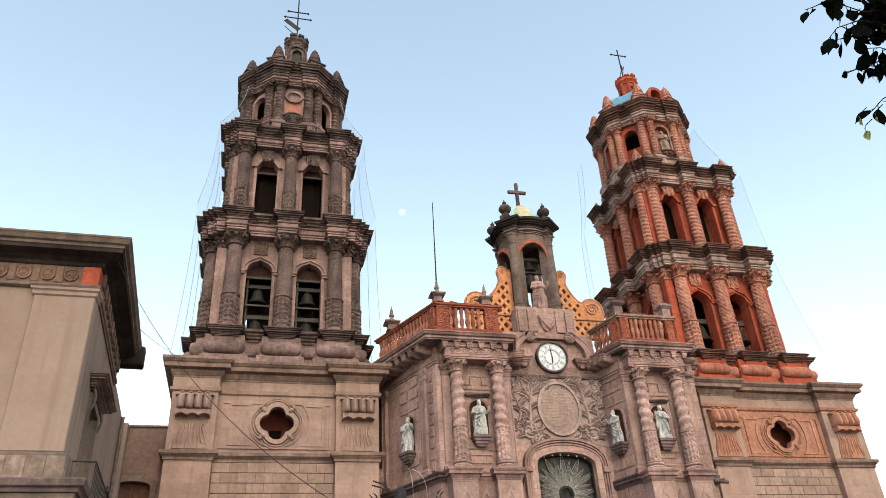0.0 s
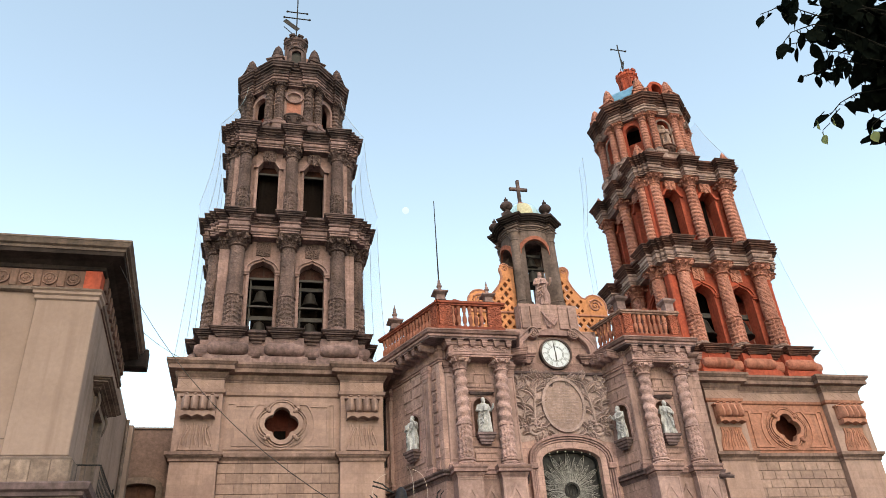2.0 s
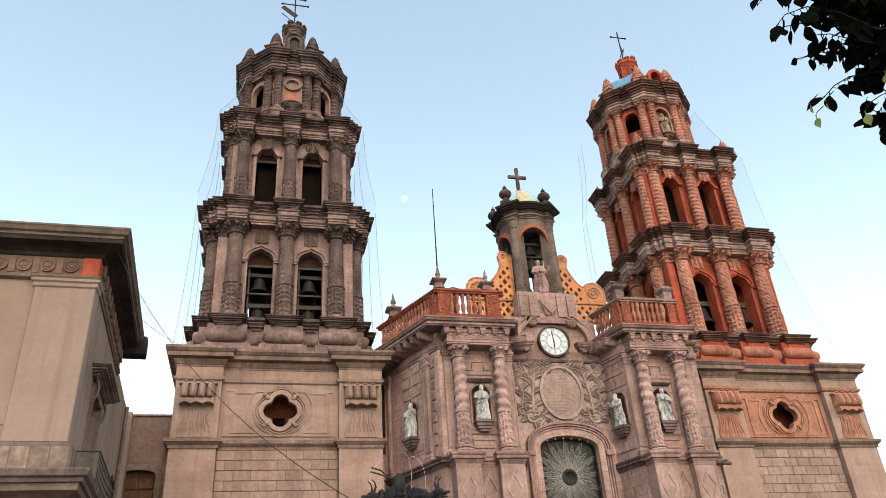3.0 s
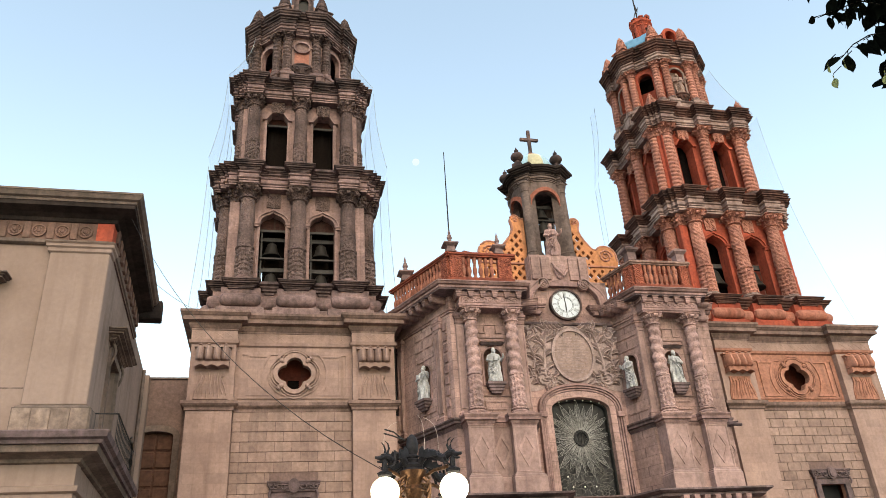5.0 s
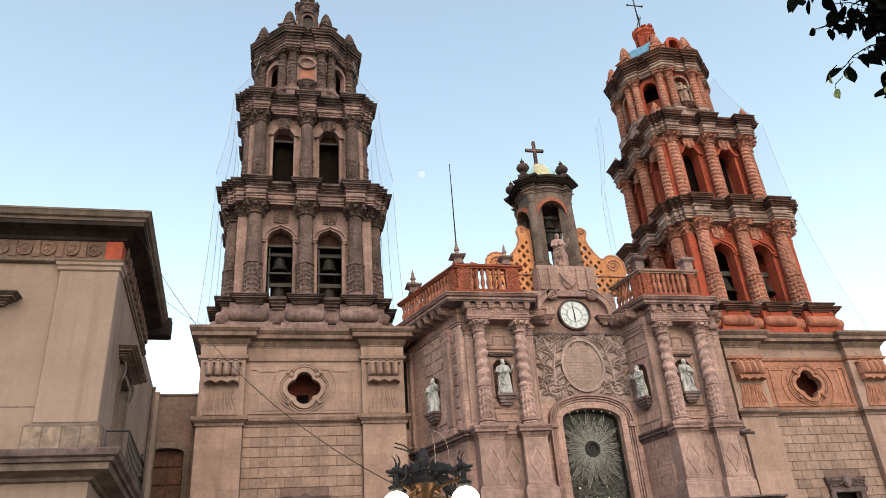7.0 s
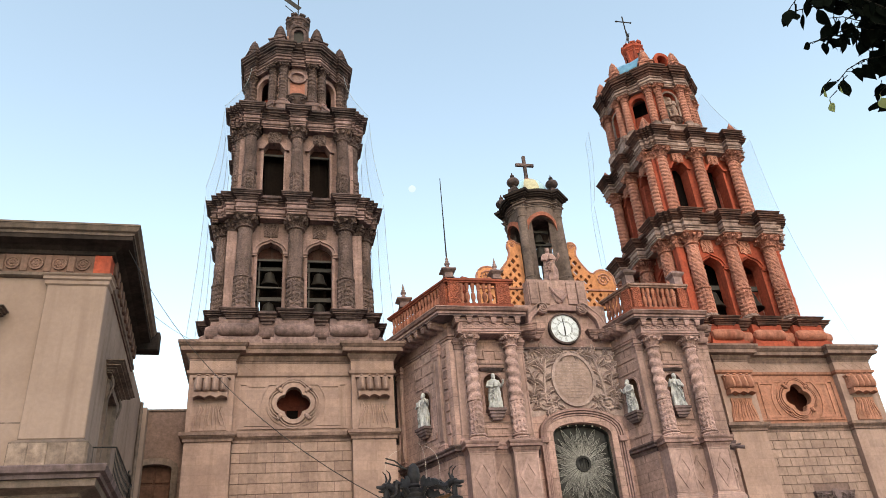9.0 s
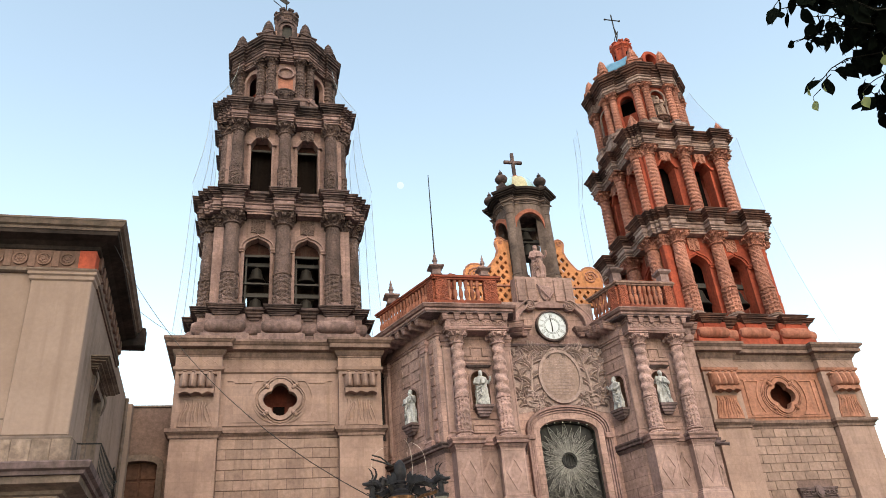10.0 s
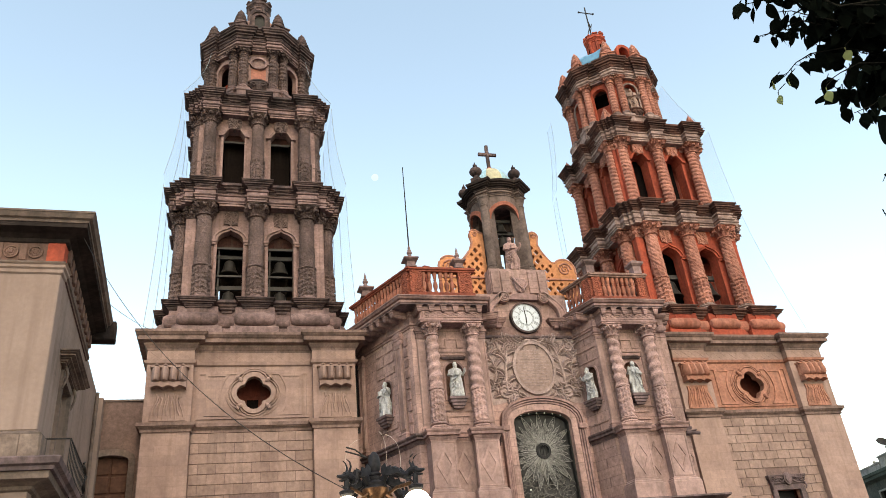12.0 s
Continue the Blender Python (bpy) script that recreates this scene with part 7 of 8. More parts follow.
# balcony with an iron rail
BK = thing("balcony_rail", "dark iron balcony railing on the side ledge", "railing", (hx + 0.65, -9, 6.66))
for i in range(15):
    part("bar", tube(BM(), [(-11.1 + 0.31 * i, -0.66, 6.62), (-11.1 + 0.31 * i, -0.66, 7.55)], 0.014, 5), IRON, BK, "", Msd)
for z in (6.72, 7.55):
    part("rail", tube(BM(), [(-11.1, -0.66, z), (-6.75, -0.66, z)], 0.022, 6), IRON, BK, "", Msd)
    part("rail", tube(BM(), [(-11.1, 0, z), (-11.1, -0.66, z)], 0.022, 6), IRON, BK, "", Msd)
b = BM()
for i in range(5):
    z = 6.75 + 0.18 * i
    tube(b, [(-7.4 + 0.25 * math.sin(2.1 * i + j), -0.7 - 0.04 * math.sin(i), z + 0.07 * j) for j in range(5)], 0.03, 5)
part("scrollwork", b, IRON, BK, "curled iron scrollwork", Msd)
# drain pipe and cable on the rear side wall
solo("drain_pipe", tube(BM(), [(hx - 0.58, -0.6, 0), (hx - 0.58, -0.6, 12.2)], 0.07, 8), BEIGE_DIRTY, "pale drain pipe on the side wall", "pipe")

# ---- lower brown house joining the tower ----
G = thing("link_house", "brown stone wall with an arched wooden door between house and tower", "house", (-18.3, 1.6, 0))
door = arched(-18.75, 1.42, 6.9, 9.75, 0.22)
part("wall", plate(BM(), rect(-19.6, -17.5, 0, 12.3), [door], 0.6, Matrix.Translation((0, 1.0, 0))), BROWNWALL, G)
part("coping", box(BM(), -19.7, -17.5, 0.93, 1.7, 12.3, 12.38), BEIGE_DIRTY, G)
D = part("door", plate(BM(), grown(door, 0.26), [door], 0.14, Matrix.Translation((0, 0.9, 0))), BEIGE_DIRTY, G, "arched wooden door in a stone frame")
part("leaf", box(BM(), -19.45, -18.05, 1.28, 1.36, 6.9, 10.0), DOORWOOD, D)
for i in range(2):
    for j in range(4):
        part("door_panel", box(BM(), -19.42 + 0.7 * i, -18.78 + 0.7 * i, 1.22, 1.3, 6.95 + 0.76 * j, 7.63 + 0.76 * j, 0.03), DOORWOOD, D)
part("side_wall", box(BM(), -20.2, -17.6, 1.6, 11, 0, 12.0), BROWNWALL, G)

# ---- house far beyond the right tower ----
FAR = thing("far_house", "low house with a pale parapet over a dark green eave", "house", (32, 6, 0))
FARWALL = surface("pale_grey_render", (0.36, 0.38, 0.37), (0.27, 0.29, 0.28), streak=0.3)
GREEN_EAVE = surface("dark_green_eave_paint", (0.07, 0.10, 0.088), (0.045, 0.062, 0.055), streak=0.3)
# wall below the eave: its shade is put into this darker render
FARDARK = surface("shaded_green_render", (0.085, 0.10, 0.092), (0.05, 0.062, 0.056), streak=0.3)
Mfar = Matrix.Translation((27.52, 9.93, 0)) @ Matrix.Rotation(-1.889, 4, "Z")
farhole = [rect(0.6 + 2.6 * i, 1.9 + 2.6 * i, 6.2, 7.8) for i in range(4)]
part("wall", plate(BM(), rect(-7, 11, 0, 8.7), farhole, 0.4, Mfar @ Matrix.Translation((0, 0.35, 0))), FARDARK, FAR)
part("end_wall", box(BM(), -7, -6.6, 0.75, 12, 0, 8.7), FARDARK, FAR, "", Mfar)
part("eave", ring(BM(), [(-7, 0), (11, 0), (11, 12), (-7, 12)], [(-0.34, 8.45), (0.0, 8.6), (0.0, 8.78), (0.06, 8.82), (0.06, 9.0), (-0.1, 9.02)]), GREEN_EAVE, FAR, "dark green projecting eave", Mfar)
part("parapet", ring(BM(), [(-7, 0.1), (2.2, 0.1), (2.2, 0.4), (-7, 0.4)], [(0, 9.0), (0, 9.36), (0.05, 9.38), (0.05, 9.48)]), FARWALL, FAR, "", Mfar)
part("parapet", ring(BM(), [(2.3, 0.1), (11, 0.1), (11, 0.4), (2.3, 0.4)], [(0, 9.0), (0, 9.68), (0.05, 9.7), (0.05, 9.8)]), FARWALL, FAR, "higher stretch of pale parapet", Mfar)
part("cowl", lathe(BM(), [(0.1, 9.4), (0.1, 9.6), (0.14, 9.62), (0.05, 9.72)], 10, Mfar @ Matrix.Translation((1.3, 0.3, 0))), FARWALL, FAR, "small vent cowl")
for i in range(4):
    w = part("window", plate(BM(), rect(0.5 + 2.6 * i, 2.0 + 2.6 * i, 6.1, 7.9), [farhole[i]], 0.08, Mfar @ Matrix.Translation((0, 0.3, 0))), FARWALL, FAR)
    part("pane", box(BM(), 0.6 + 2.6 * i, 1.9 + 2.6 * i, 0.55, 0.58, 6.2, 7.8), DARKGLASS, w, "", Mfar)
part("aerial", tube(BM(), [(3.0, 0.5, 9.7), (3.0, 0.5, 10.35)], 0.04), IRON, FAR, "", Mfar)
part("aerial_dish", lathe(BM(), [(0.02, 0.0), (0.2, 0.04), (0.36, 0.13), (0.37, 0.14), (0.2, 0.06), (0.02, 0.03)], 16, Mfar @ Matrix.Translation((2.95, 0.4, 10.5)) @ Matrix.Rotation(0.9, 4, "Y")), IRON, FAR, "small grey dish")

# ---- street lamp ----
LX, LY = -11.92, -22.3
SL = thing("street_lamp", "ornate dark iron street lamp with lit white globes", "street lamp", (LX, LY, 0))
GILT = plain("worn_gilt_bronze", (0.11, 0.055, 0.03), 0.4, 0.75, grain=25, amount=0.5)
VERDI = plain("blackened_iron", (0.016, 0.015, 0.018), 0.5, 0.1, grain=18, amount=0.4)
at = Matrix.Translation((LX, LY, 0))
part("post", lathe(BM(), [(0.34, 0), (0.34, 0.25), (0.26, 0.32), (0.28, 0.5), (0.16, 0.7), (0.11, 0.9), (0.09, 1.6), (0.075, 2.5), (0.11, 2.56), (0.11, 2.64), (0.085, 2.7), (0.09, 2.9)], 16, at), VERDI, SL)
part("stem", lathe(BM(), [(0.09, 2.9), (0.13, 2.95), (0.1, 3.02), (0.14, 3.1), (0.15, 3.2), (0.1, 3.26), (0.13, 3.34), (0.16, 3.44), (0.11, 3.5), (0.14, 3.58), (0.19, 3.66), (0.2, 3.7)], 16, at, lambda a, z, r: r * (1 + 0.06 * math.sin(8 * a))), GILT, SL, "gilded fluted stem", None, True)
part("cap", lathe(BM(), [(0.15, 3.64), (0.17, 3.7), (0.14, 3.74), (0.155, 3.78), (0.1, 3.82), (0.11, 3.86), (0.08, 3.88), (0.098, 3.91), (0.068, 3.94), (0.085, 3.98), (0.096, 4.06), (0.08, 4.16), (0.04, 4.22), (0.01, 4.24)], 16, at), VERDI, SL, "dark domed cap", None, True)
GLOBE = plain("lit_opal_glass", (0.9, 0.9, 0.88), 0.3, glow=1.3)
for u, v, drop in ((0.57, -0.3, 0.05), (-0.4, -0.28, 0.05), (0.46, 0.36, 0.28), (-0.46, 0.34, 0.28)):
    # u across, v towards the church
    c, s = 0.983 * u + 0.186 * v, -0.186 * u + 0.983 * v
    R = math.hypot(c, s)
    c, s = c / R, s / R
    q = lambda r, z, w=0.0: (LX + r * c - w * s, LY + r * s + w * c, z - drop * min(1.0, r / R))
    # a winged beast: arched body, neck, snouted head, horn and folded wing
    b = tube(BM(), [q(0.1, 3.78), q(0.2, 3.93), q(0.32, 3.95), q(R - 0.16, 3.86), q(R - 0.08, 3.87)], 0.05, 8, 0.06)
    tube(b, [q(R - 0.12, 3.87), q(R - 0.04, 3.93), q(R + 0.03, 3.92)], 0.055, 8, 0.05)
    tube(b, [q(R + 0.0, 3.925), q(R + 0.08, 3.9), q(R + 0.15, 3.905)], 0.042, 8, 0.02)
    tube(b, [q(R + 0.0, 3.885), q(R + 0.07, 3.85), q(R + 0.12, 3.845)], 0.03, 7, 0.012)
    for g in (-1, 1):
        tube(b, [q(R - 0.02, 3.95, g * 0.03), q(R - 0.05, 4.03, g * 0.05), q(R - 0.03, 4.1, g * 0.055), q(R + 0.02, 4.14, g * 0.05)], 0.022, 6, 0.004)
        wing = plate(BM(), [(0.16, 3.9), (0.3, 3.86), (R - 0.12, 3.86), (R - 0.16, 3.93), (0.36, 3.93), (0.34, 3.99), (0.27, 3.97), (0.24, 4.04), (0.17, 4.0)], [], 0.02, Matrix.Translation((LX, LY, -drop * 0.5)) @ Matrix.Rotation(math.atan2(s, c), 4, "Z") @ Matrix.Translation((0, g * 0.07, 0)) @ Matrix.Rotation(g * 0.25, 4, "Z"))
        part("wing", wing, VERDI, SL)
        tube(b, [q(R - 0.14, 3.84, g * 0.05), q(R - 0.1, 3.78, g * 0.07), q(R - 0.03, 3.77, g * 0.05)], 0.024, 6, 0.012)
    for k in range(5):
        tube(b, [q(0.16 + 0.07 * k, 3.94 + 0.015 * (k < 3)), q(0.14 + 0.07 * k, 4.02 - 0.01 * k)], 0.018, 5, 0.004)
    tube(b, [q(R, 3.87), q(R, 3.72)], 0.04, 8)
    arm = part("bracket", b, VERDI, SL, "dark winged beast bracket", None, True)
    b = tube(BM(), [q(0.17, 3.6), q(0.26, 3.5), q(0.24, 3.3), q(0.16, 3.16), q(0.2, 3.05), q(0.14, 2.98)], 0.03, 6)
    for k in range(6):
        tube(b, [q(0.17 + 0.02 * k, 3.64 - 0.1 * k, 0.05), q(0.27, 3.58 - 0.1 * k), q(0.24, 3.5 - 0.1 * k, -0.06), q(0.17, 3.52 - 0.1 * k, -0.08)], 0.017, 5)
        tube(b, [q(0.14, 3.6 - 0.1 * k, 0.1), q(0.2, 3.55 - 0.1 * k, 0.13), q(0.18, 3.48 - 0.1 * k, 0.08)], 0.015, 5)
    tube(b, [q(0.2, 3.62), q(0.34, 3.7), q(R - 0.06, 3.74)], 0.022, 6, 0.03)
    part("gilt_scroll", b, GILT, SL, "gilded scrollwork")
    part("holder", lathe(BM(), [(0.05, 3.64), (0.1, 3.66), (0.11, 3.7), (0.05, 3.73)], 12, Matrix.Translation((LX + R * c, LY + R * s, -drop))), VERDI, arm)
    b = BM()
    bmesh.ops.create_uvsphere(b, u_segments=24, v_segments=16, radius=0.205, matrix=Matrix.Translation((LX + R * c, LY + R * s, 3.44 - drop)))
    part("globe", b, GLOBE, SL, "lit white opal globe", None, True)
WIRE = plain("pale_wire", (0.4, 0.33, 0.3), 0.6)
for i, (a, r) in enumerate(((170, 0.42), (10, 0.42), (40, 0.3))):
    t = radians(a)
    b = BM()
    tube(b, [(LX + r * math.cos(t) * math.sin(k * 0.17) ** 0.7, LY + r * math.sin(t) * math.sin(k * 0.17), 4.45 + 0.06 * i - 0.66 * (k / 12) ** 2.2) for k in range(2, 13)], 0.0035, 5)
    part("wire", b, WIRE, SL, "thin pale looping wire")
for i, (a, z) in enumerate(((165, 4.28), (186, 4.22))):
    t = radians(a)
    part("wire", tube(BM(), [(LX + 0.1 * math.cos(t), LY + 0.1 * math.sin(t), 4.15), (LX + 0.28 * math.cos(t), LY, z), (LX + 0.42 * math.cos(t), LY, z + 0.04)], 0.012, 5), IRON, SL)

# ---- cables ----
def cable(pts, sag, r, label):
    a, c = Vector(pts[0]), Vector(pts[1])
    solo("cable", tube(BM(), [a.lerp(c, i / 16) - Vector((0, 0, sag * 4 * (i / 16) * (1 - i / 16))) for i in range(17)], r, 5), IRON, label, "cable")


cable([(hx + 0.5, -12.6, 12.95), (LX - 0.43, LY, 3.72)], 0.85, 0.007, "thin dark cable from the house eave to the lamp")
cable([(hx + 0.62, -8.0, 12.95), (-17.2, 0.2, 15.2)], 0.12, 0.008, "thin dark cable from the house to the tower")
# ---- moon ----
b = BM()
bmesh.ops.create_uvsphere(b, u_segments=24, v_segments=16, radius=11.0, matrix=Matrix.Translation((-14 + 49.2 * 8.2, -33.4 + 233.4 * 8.2, 1.6 + 157.3 * 8.2)))
solo("moon", b, plain("pale_daylight_moon", (0.02, 0.02, 0.02), 1.0, glow=0.42, grain=0.08, tint=(0.52, 0.7, 1.0)), "pale moon in the evening sky", "moon", kind="structure", smooth=True)

# ---- bird nets hung on the towers ----
NET = bpy.data.materials.new("fine_white_net")
NET.use_nodes = True
nt = NET.node_tree
clear = nt.nodes.new("ShaderNodeBsdfTransparent")
blend = nt.nodes.new("ShaderNodeMixShader")
blend.inputs[0].default_value = 0.1
nt.links.new(clear.outputs[0], blend.inputs[1])
nt.links.new(nt.nodes["Principled BSDF"].outputs[0], blend.inputs[2])
nt.links.new(blend.outputs[0], nt.nodes["Material Output"].inputs[0])
nt.nodes["Principled BSDF"].inputs["Base Color"].default_value = (0.42, 0.52, 0.57, 1)
NETCORD = plain("grey_net_cord", (0.22, 0.26, 0.29), 0.8)


def net(top_pts, low_pts, label, cords=2):
    """A slack fine net between an upper and a lower edge, with a cord along each side."""
    T = thing("bird_net", label, "net", low_pts[0], "bird nets")
    n, rows = 10, []
    b = BM()
    for i in range(n + 1):
        u = i / n
        row = []
        for a, c in zip(top_pts, low_pts):
            p = Vector(a).lerp(Vector(c), u)
            p.x += (Vector(c).x - Vector(a).x) * -0.55 * math.sin(math.pi * u) * 0.45
            row.append(b.verts.new(p))
        rows.append(row)
    ends = [[r[0].co.lerp(r[-1].co, k / max(1, cords - 1)) for r in rows] for k in range(cords)]
    for r0, r1 in zip(rows, rows[1:]):
        for j in range(len(r0) - 1):
            b.faces.new((r0[j], r0[j + 1], r1[j + 1], r1[j]))
    part("mesh_sheet", b, NET, T, "", None, True)
    for e in ends:
        part("cord", tube(BM(), e, 0.012, 4), NETCORD, T)


for g in (-1, 1):
    near = -13.0
    net([(near + g * 4.15, 2.0, 30.1), (near + g * 4.15, 8.5, 30.1)], [(near + g * 4.75, 1.6, 24.6), (near + g * 4.75, 9.5, 24.6)], "slack white bird net beside the grey tower", 4)
    net([(near + g * 4.7, 1.5, 24.0), (near + g * 4.7, 9.5, 24.0)], [(near + g * 5.0, 0.9, 15.3), (near + g * 5.0, 10.5, 15.3)], "slack white bird net beside the grey tower", 4)
    net([(near + g * 2.9, 4.2, 35.5), (near + g * 2.9, 8.0, 35.5)], [(near + g * 4.2, 2.6, 31.0), (near + g * 4.2, 9.6, 31.0)], "slack white bird net on the grey tower crown", 3)
net([(17.3, 2.5, 31.3), (17.3, 9.5, 31.3)], [(20.3, 2.5, 15.3), (20.3, 10.5, 15.3)], "slack white bird net beside the red tower", 2)
net([(16.0, 4.2, 36.6), (16.0, 8.0, 36.6)], [(17.2, 2.6, 31.6), (17.2, 9.6, 31.6)], "slack white bird net on the red tower crown", 3)
net([(8.75, 8.6, 35.9), (8.95, 9.8, 35.9)], [(8.1, 8.6, 29.7), (8.4, 10.0, 29.7)], "slack white bird net beside the red tower crown", 2)
net([(8.1, 8.8, 29.4), (8.4, 10.0, 29.4)], [(8.1, 8.8, 24.4), (8.6, 10.4, 24.4)], "slack white bird net beside the red tower", 2)


# ---- tree beside the camera: trunk out of view, drooping twigs with leathery leaves ----
def leaf_material(name, colour):
    m = plain(name, colour, 0.75, grain=60, amount=0.3)
    m.node_tree.nodes["Principled BSDF"].inputs["Specular IOR Level"].default_value = 0.0
    return m


# near-black green: the leaves' shade against the sky is put into the colour
LEAF_DARK = leaf_material("silhouette_leathery_leaf", (0.0055, 0.0075, 0.006))
LEAF_PALE = leaf_material("pale_young_leaf", (0.30, 0.33, 0.15))
tree_nodes = LEAF_PALE.node_tree
thin = tree_nodes.nodes.new("ShaderNodeBsdfTranslucent")
thin.inputs[0].default_value = (0.34, 0.38, 0.17, 1)
both = tree_nodes.nodes.new("ShaderNodeMixShader")
tree_nodes.links.new(tree_nodes.nodes["Principled BSDF"].outputs[0], both.inputs[1])
tree_nodes.links.new(thin.outputs[0], both.inputs[2])
tree_nodes.links.new(both.outputs[0], tree_nodes.nodes["Material Output"].inputs[0])
TWIGBARK = plain("dark_twig_bark", (0.014, 0.013, 0.011), 0.8, grain=60, amount=0.3)
BARK = surface("dark_bark", (0.05, 0.042, 0.034), (0.026, 0.022, 0.018), grain=30, patch=6, streak=0.3, vary=0)


def leaf_mesh(tag, length, width, curl, mat):
    """An ovate leaf with a drawn-out tip, hanging along -z from its stalk, folded along the midrib."""
    b = BM()
    ks = [(0.0, 0.0), (0.1, 0.42), (0.28, 0.92), (0.45, 1.0), (0.62, 0.84), (0.78, 0.5), (0.9, 0.16), (1.0, 0.01)]
    rows = []
    for k, w in ks:
        z = -0.012 - length * k
        y = curl * length * k * k
        fold = 0.22 * w * width / 2
        rows.append([b.verts.new((-w * width / 2, y - fold, z)), b.verts.new((0, y, z)), b.verts.new((w * width / 2, y - fold, z))])
    for r0, r1 in zip(rows, rows[1:]):
        for j in range(2):
            b.faces.new((r0[j], r0[j + 1], r1[j + 1], r1[j]))
    tube(b, [(0, 0, 0), (0, 0, -0.014)], 0.0012, 4)
    bmesh.ops.remove_doubles(b, verts=b.verts[:], dist=0.00005)
    me = bpy.data.meshes.new(tag)
    b.to_mesh(me)
    b.free()
    me.materials.append(mat)
    me.shade_smooth()
    return me


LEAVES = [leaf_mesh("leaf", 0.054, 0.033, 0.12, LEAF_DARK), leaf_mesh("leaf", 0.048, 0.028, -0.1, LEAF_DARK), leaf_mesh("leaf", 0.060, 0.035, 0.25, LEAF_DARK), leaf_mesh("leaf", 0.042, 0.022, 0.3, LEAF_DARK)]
YOUNG = leaf_mesh("leaf", 0.038, 0.026, 0.05, LEAF_PALE)
TREE = thing("tree", "plaza tree with drooping twigs, leaves near-black in silhouette", "tree", (-11.2, -32.7, 0))
part("trunk", tube(BM(), [(-11.2, -32.7, 0), (-11.22, -32.72, 0.8), (-11.3, -32.68, 1.7), (-11.36, -32.7, 2.5), (-11.6, -32.65, 3.05)], 0.17, 12, 0.09), BARK, TREE, "", None, True)
TWIGS = [
    [(-12.659, -32.543, 2.700), (-12.783, -32.466, 2.762), (-12.850, -32.445, 2.795), (-12.907, -32.408, 2.803), (-12.935, -32.394, 2.800)],
    [(-12.580, -32.456, 2.691), (-12.686, -32.398, 2.753), (-12.744, -32.378, 2.781), (-12.791, -32.356, 2.794), (-12.824, -32.332, 2.789)],
    [(-12.595, -32.452, 2.652), (-12.692, -32.402, 2.709), (-12.744, -32.366, 2.718), (-12.770, -32.343, 2.708), (-12.786, -32.321, 2.690), (-12.796, -32.300, 2.684)],
    [(-12.614, -32.460, 2.627), (-12.682, -32.416, 2.654), (-12.710, -32.387, 2.648), (-12.729, -32.361, 2.640)],
    [(-12.619, -32.479, 2.594), (-12.653, -32.424, 2.567), (-12.675, -32.400, 2.553), (-12.705, -32.376, 2.547)],
    [(-12.523, -32.387, 2.542), (-12.559, -32.329, 2.512), (-12.574, -32.292, 2.467), (-12.586, -32.277, 2.443)],
    [(-12.612, -32.502, 2.716), (-12.702, -32.491, 2.796), (-12.779, -32.487, 2.855), (-12.842, -32.467, 2.884)],
    [(-12.785, -32.505, 2.716), (-12.852, -32.495, 2.763), (-12.910, -32.477, 2.789), (-12.947, -32.451, 2.786), (-12.961, -32.431, 2.768)],
    [(-12.749, -32.502, 2.824), (-12.841, -32.490, 2.890), (-12.906, -32.447, 2.900), (-12.939, -32.418, 2.891), (-12.961, -32.407, 2.886)],
    [(-12.736, -32.447, 2.717), (-12.801, -32.425, 2.752), (-12.837, -32.397, 2.749), (-12.859, -32.385, 2.744), (-12.881, -32.375, 2.741)],
    [(-12.806, -32.526, 2.804), (-12.882, -32.474, 2.822), (-12.926, -32.468, 2.843), (-12.950, -32.448, 2.833)],
    [(-12.629, -32.505, 2.686), (-12.714, -32.456, 2.730), (-12.774, -32.434, 2.759), (-12.817, -32.424, 2.779), (-12.848, -32.411, 2.783)],
]
for tip in ((-11.9, -34.1, 3.9), (-12.7, -35.3, 4.3), (-10.9, -34.2, 4.4), (-13.3, -34.7, 4.4), (-11.6, -36.0, 4.5)):
    base, tip = Vector((-11.5, -32.7, 2.85)), Vector(tip)
    mid = base.lerp(tip, 0.5) + Vector((0.1, 0, 0.35))
    part("limb", tube(BM(), [base, base.lerp(mid, 0.5) + Vector((0, -0.03, 0.1)), mid, mid.lerp(tip, 0.5) + Vector((0, 0, 0.08)), tip], 0.065, 8, 0.015), BARK, TREE, "", None, True)
limb = part("limb", tube(BM(), [(-11.55, -32.66, 2.95), (-11.9, -32.6, 3.05), (-12.2, -32.56, 3.02), (-12.42, -32.55, 2.9), (-12.54, -32.566, 2.745)], 0.05, 8, 0.004), TWIGBARK, TREE, "", None, True)
rnd = random.Random(17)


def dress(tw, pts, step, young=0.03):
    """Sets leaves on both sides of a twig."""
    pts = [Vector(p) for p in pts]
    for a, c in zip(pts, pts[1:]):
        n = max(1, int((c - a).length / step))
        for i in range(n):
            p = a.lerp(c, (i + rnd.random() * 0.6) / n)
            turn = Matrix.Rotation(rnd.uniform(0, 6.28), 4, "Z") @ Matrix.Rotation(rnd.gauss(0, 0.55), 4, "X") @ Matrix.Rotation(rnd.gauss(0, 0.5), 4, "Y") @ Matrix.Rotation(rnd.uniform(0, 6.28), 4, "Z")
            me = YOUNG if rnd.random() < young else rnd.choice(LEAVES)
            part("leaf", me, None, tw, "", Matrix.Translation(p) @ turn @ Matrix.Scale(rnd.uniform(0.6, 0.9), 4))


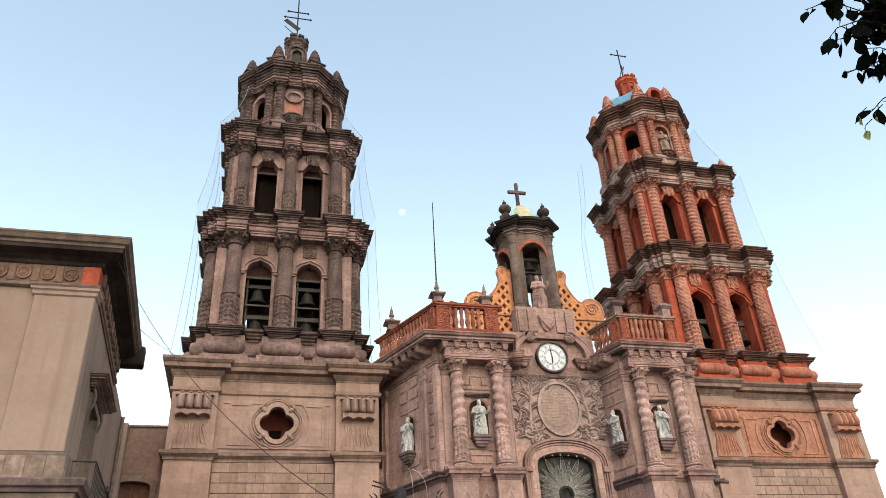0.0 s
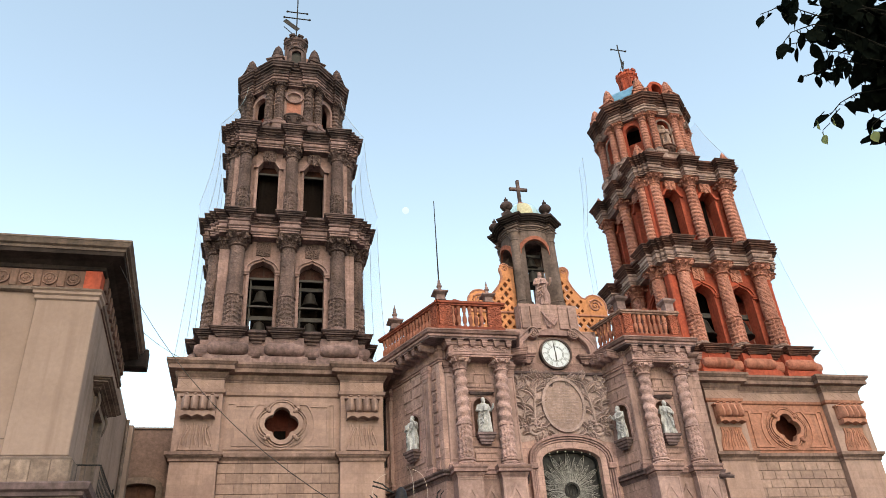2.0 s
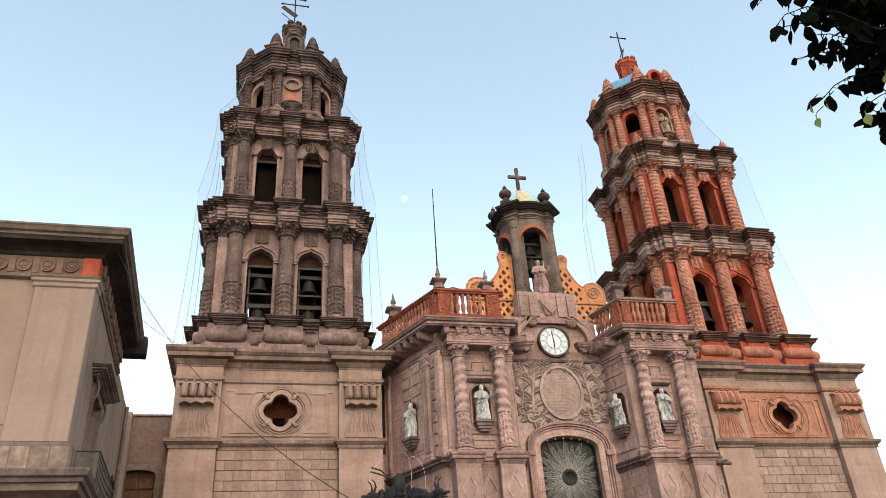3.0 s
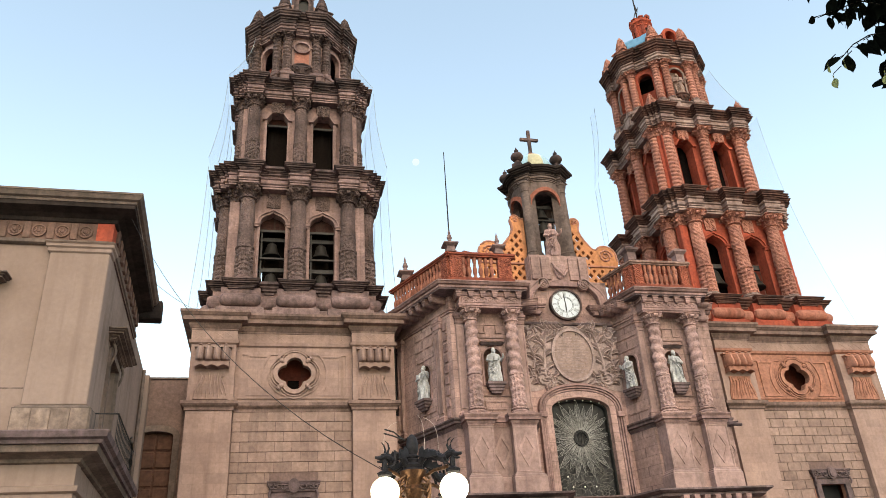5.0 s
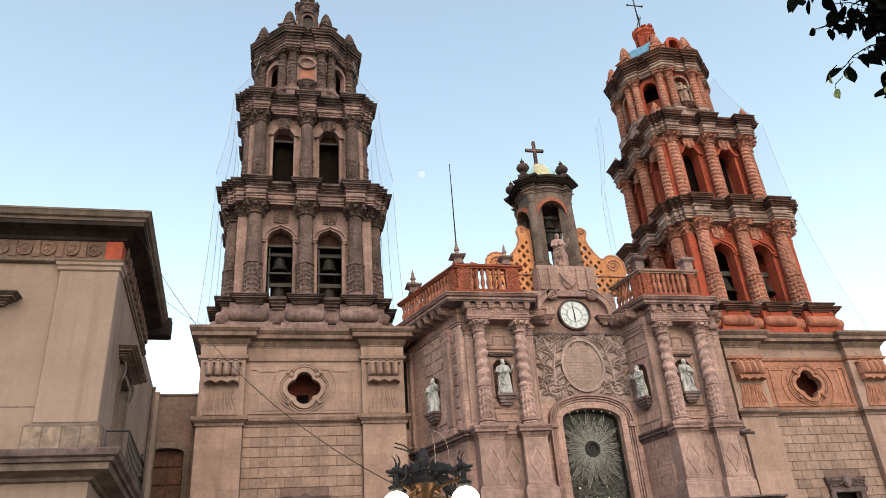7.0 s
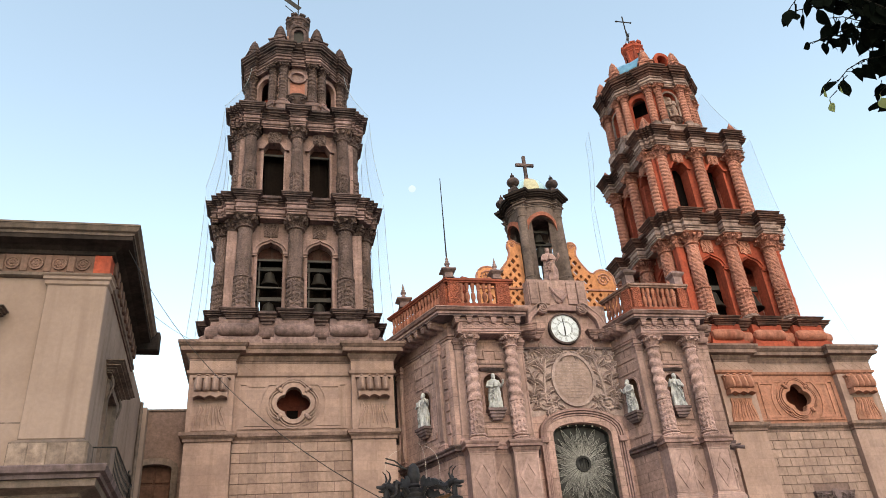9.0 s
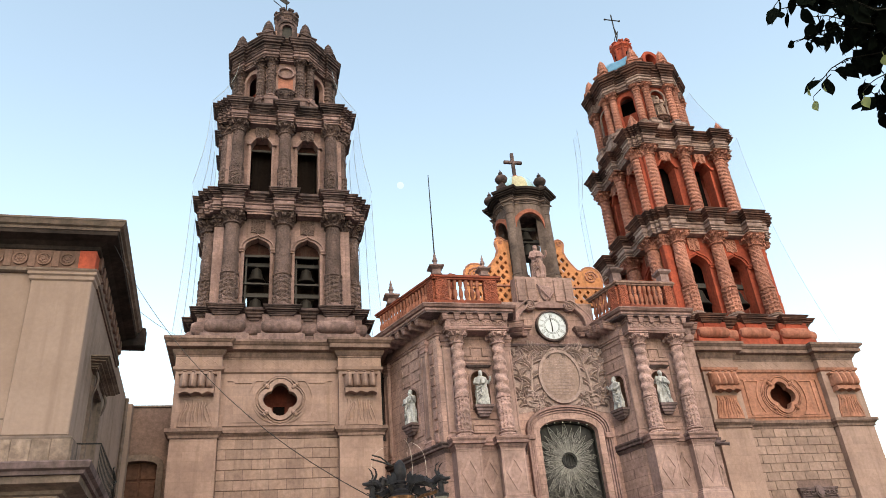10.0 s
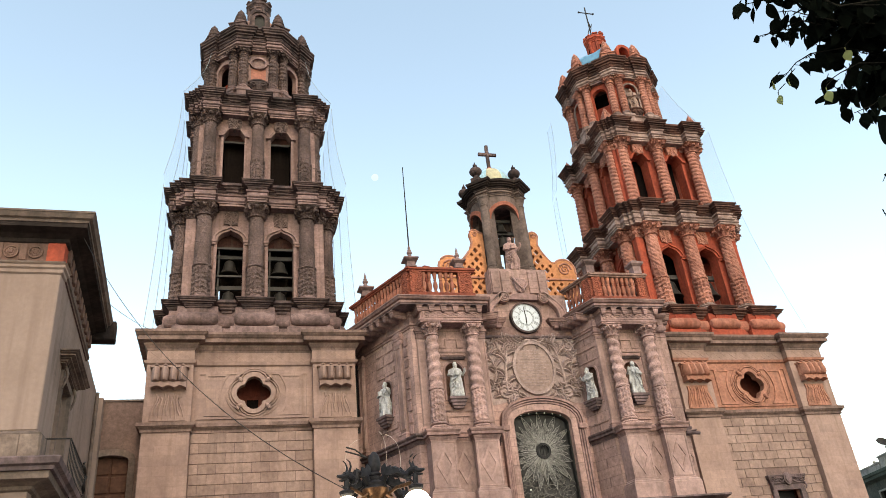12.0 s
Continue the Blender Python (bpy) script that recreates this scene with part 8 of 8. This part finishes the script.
for n, pts in enumerate(TWIGS):
    tw = part("twig", tube(BM(), [Vector((-12.540, -32.566, 2.745)), *pts], 0.0022, 5, 0.0008), TWIGBARK, TREE)
    dress(tw, pts[:-1] if n in (2, 3) else pts, 0.0105 if n != 5 else 0.05, 0.0)
for x, y, z, k in ((-12.816, -32.310, 2.635, 0.72), (-12.743, -32.367, 2.609, 0.8), (-12.805, -32.339, 2.654, 0.5), (-12.829, -32.319, 2.659, 0.55), (-12.731, -32.438, 2.663, 0.8)):
    stalk = part("twig", tube(BM(), [(x + 0.02, y - 0.01, z + 0.03), (x + 0.004, y, z + 0.016), (x, y, z)], 0.0012, 5, 0.0007), TWIGBARK, TREE)
    part("leaf", YOUNG, None, stalk, "pale young leaf", Matrix.Translation((x, y, z + 0.01)) @ Matrix.Rotation(2.7 + 3 * k, 4, "Z") @ Matrix.Scale(k, 4))
for x, y, z, k in ((-12.762, -32.460, 2.480, 1.5), (-12.704, -32.433, 2.470, 1.2), (-12.691, -32.336, 2.330, 0.9), (-12.66, -32.44, 2.50, 1.1)):
    part("leaf", LEAVES[2], None, TREE, "", Matrix.Translation((x, y, z)) @ Matrix.Rotation(0.9 * k, 4, "Z") @ Matrix.Rotation(0.25, 4, "Y") @ Matrix.Scale(k, 4))
# dense inner foliage where the twigs start
HEART = [Vector(p) for p in ((-12.670, -32.411, 2.790), (-12.624, -32.426, 2.745), (-12.605, -32.367, 2.665), (-12.587, -32.491, 2.748), (-12.563, -32.419, 2.654), (-12.695, -32.451, 2.850), (-12.640, -32.527, 2.837), (-12.745, -32.438, 2.895), (-12.505, -32.522, 2.665), (-12.544, -32.599, 2.775))]
src = [v.co.copy() for v in LEAVES[0].vertices]
fac = [tuple(f.vertices) for f in LEAVES[0].polygons]
vs, fs = [], []
for i in range(1050):
    p = rnd.choice(HEART) + Vector((rnd.gauss(0, 0.03), rnd.gauss(0, 0.035), rnd.gauss(0.015, 0.025)))
    m = Matrix.Translation(p) @ Euler((rnd.gauss(0, 0.6), rnd.gauss(0, 0.6), rnd.uniform(0, 6.28))).to_matrix().to_4x4() @ Matrix.Scale(rnd.uniform(0.65, 0.95), 4)
    o = len(vs)
    vs += [m @ v for v in src]
    fs += [tuple(o + j for j in f) for f in fac]
me = bpy.data.meshes.new("foliage")
me.from_pydata(vs, [], fs)
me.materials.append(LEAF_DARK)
me.shade_smooth()
tagged(part("foliage", me, None, TREE), kind="stuff")
# unseen rest of the crown, above and beside the view, added to shade leaves
src = [v.co.copy() for v in LEAVES[0].vertices]
fac = [tuple(f.vertices) for f in LEAVES[0].polygons]
vs, fs = [], []
for i in range(5200):
    a, r = rnd.uniform(0, 6.28), math.sqrt(rnd.random())
    p = Vector((-12.4 + 3.3 * r * math.cos(a), -34.6 + 2.7 * r * math.sin(a), 3.5 + 1.3 * rnd.random() + 0.6 * (1 - r)))
    ahead = p - Vector((-14.0, -33.4, 1.6))
    if ahead.y > 0 and ahead.z < 1.9 * math.hypot(ahead.x, ahead.y) and ahead.x < 1.9 * ahead.y + 0.6:
        continue
    m = Matrix.Translation(p) @ Euler((rnd.gauss(0, 0.6), rnd.gauss(0, 0.6), rnd.uniform(0, 6.28))).to_matrix().to_4x4() @ Matrix.Scale(2.4, 4)
    o = len(vs)
    vs += [m @ v for v in src]
    fs += [tuple(o + j for j in f) for f in fac]
me = bpy.data.meshes.new("crown")
me.from_pydata(vs, [], fs)
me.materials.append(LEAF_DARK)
tagged(part("crown", me, None, TREE), kind="stuff")

# ---- ashlar blocks on the tower bases ----
for T, cx, side in [(o, o.location.x, -1 if o.location.x < 0 else 1) for o in bpy.data.objects if o.name.startswith("bell_tower") and o.parent is None]:
    wl = rect(cx - 1.0, cx + 1.2, 3.8, 7.3) if side < 0 else rect(cx - 0.7, cx + 1.4, 3.8, 7.3)
    part("joint_bed", plate(BM(), rect(cx - 2.61, cx + 2.59, 0, 10.62), [wl], 0.02, Matrix.Translation((0, 0.335, 0))), PINK_JOINT, T)
    course, step, rows = 0.435, 0.735, 24
    blocks = {}
    wx0, wx1 = (cx - 0.6, cx + 0.8) if side < 0 else (cx - 0.33, cx + 1.03)
    wm = (wx0 + wx1) / 2
    left, right = cx - 2.6, cx + 2.58
    rnd = random.Random(3 + side)
    for j in range(rows):
        z0 = 10.62 - course * (j + 1)
        x = left - (step * 0.5 if j % 2 else 0)
        while x < right:
            x0, x1 = max(x, left) + 0.012, min(x + step, right) - 0.012
            x += step
            if x1 - x0 < 0.08 or z0 < 0.02:
                continue
            if z0 < 7.62 and z0 + course > 3.9 and x1 > wm - 1.02 and x0 < wm + 1.02:
                if x0 < wm - 1.02:
                    x1 = wm - 1.03
                elif x1 > wm + 1.02:
                    x0 = wm + 1.03
                else:
                    continue
                if x1 - x0 < 0.08:
                    continue
            w = round(x1 - x0, 2)
            if w not in blocks:
                blocks[w] = to_mesh("block", ring(BM(), [(-w / 2, -0.05), (w / 2, -0.05), (w / 2, 0.02), (-w / 2, 0.02)], [(-0.012, 0.012), (0, 0.024), (0, course - 0.024), (-0.012, course - 0.012)]), SAND_BLOCK)
            part("block", blocks[w], None, T, "", Matrix.Translation(((x0 + x1) / 2, 0.35 - 0.004 * rnd.random(), z0)))
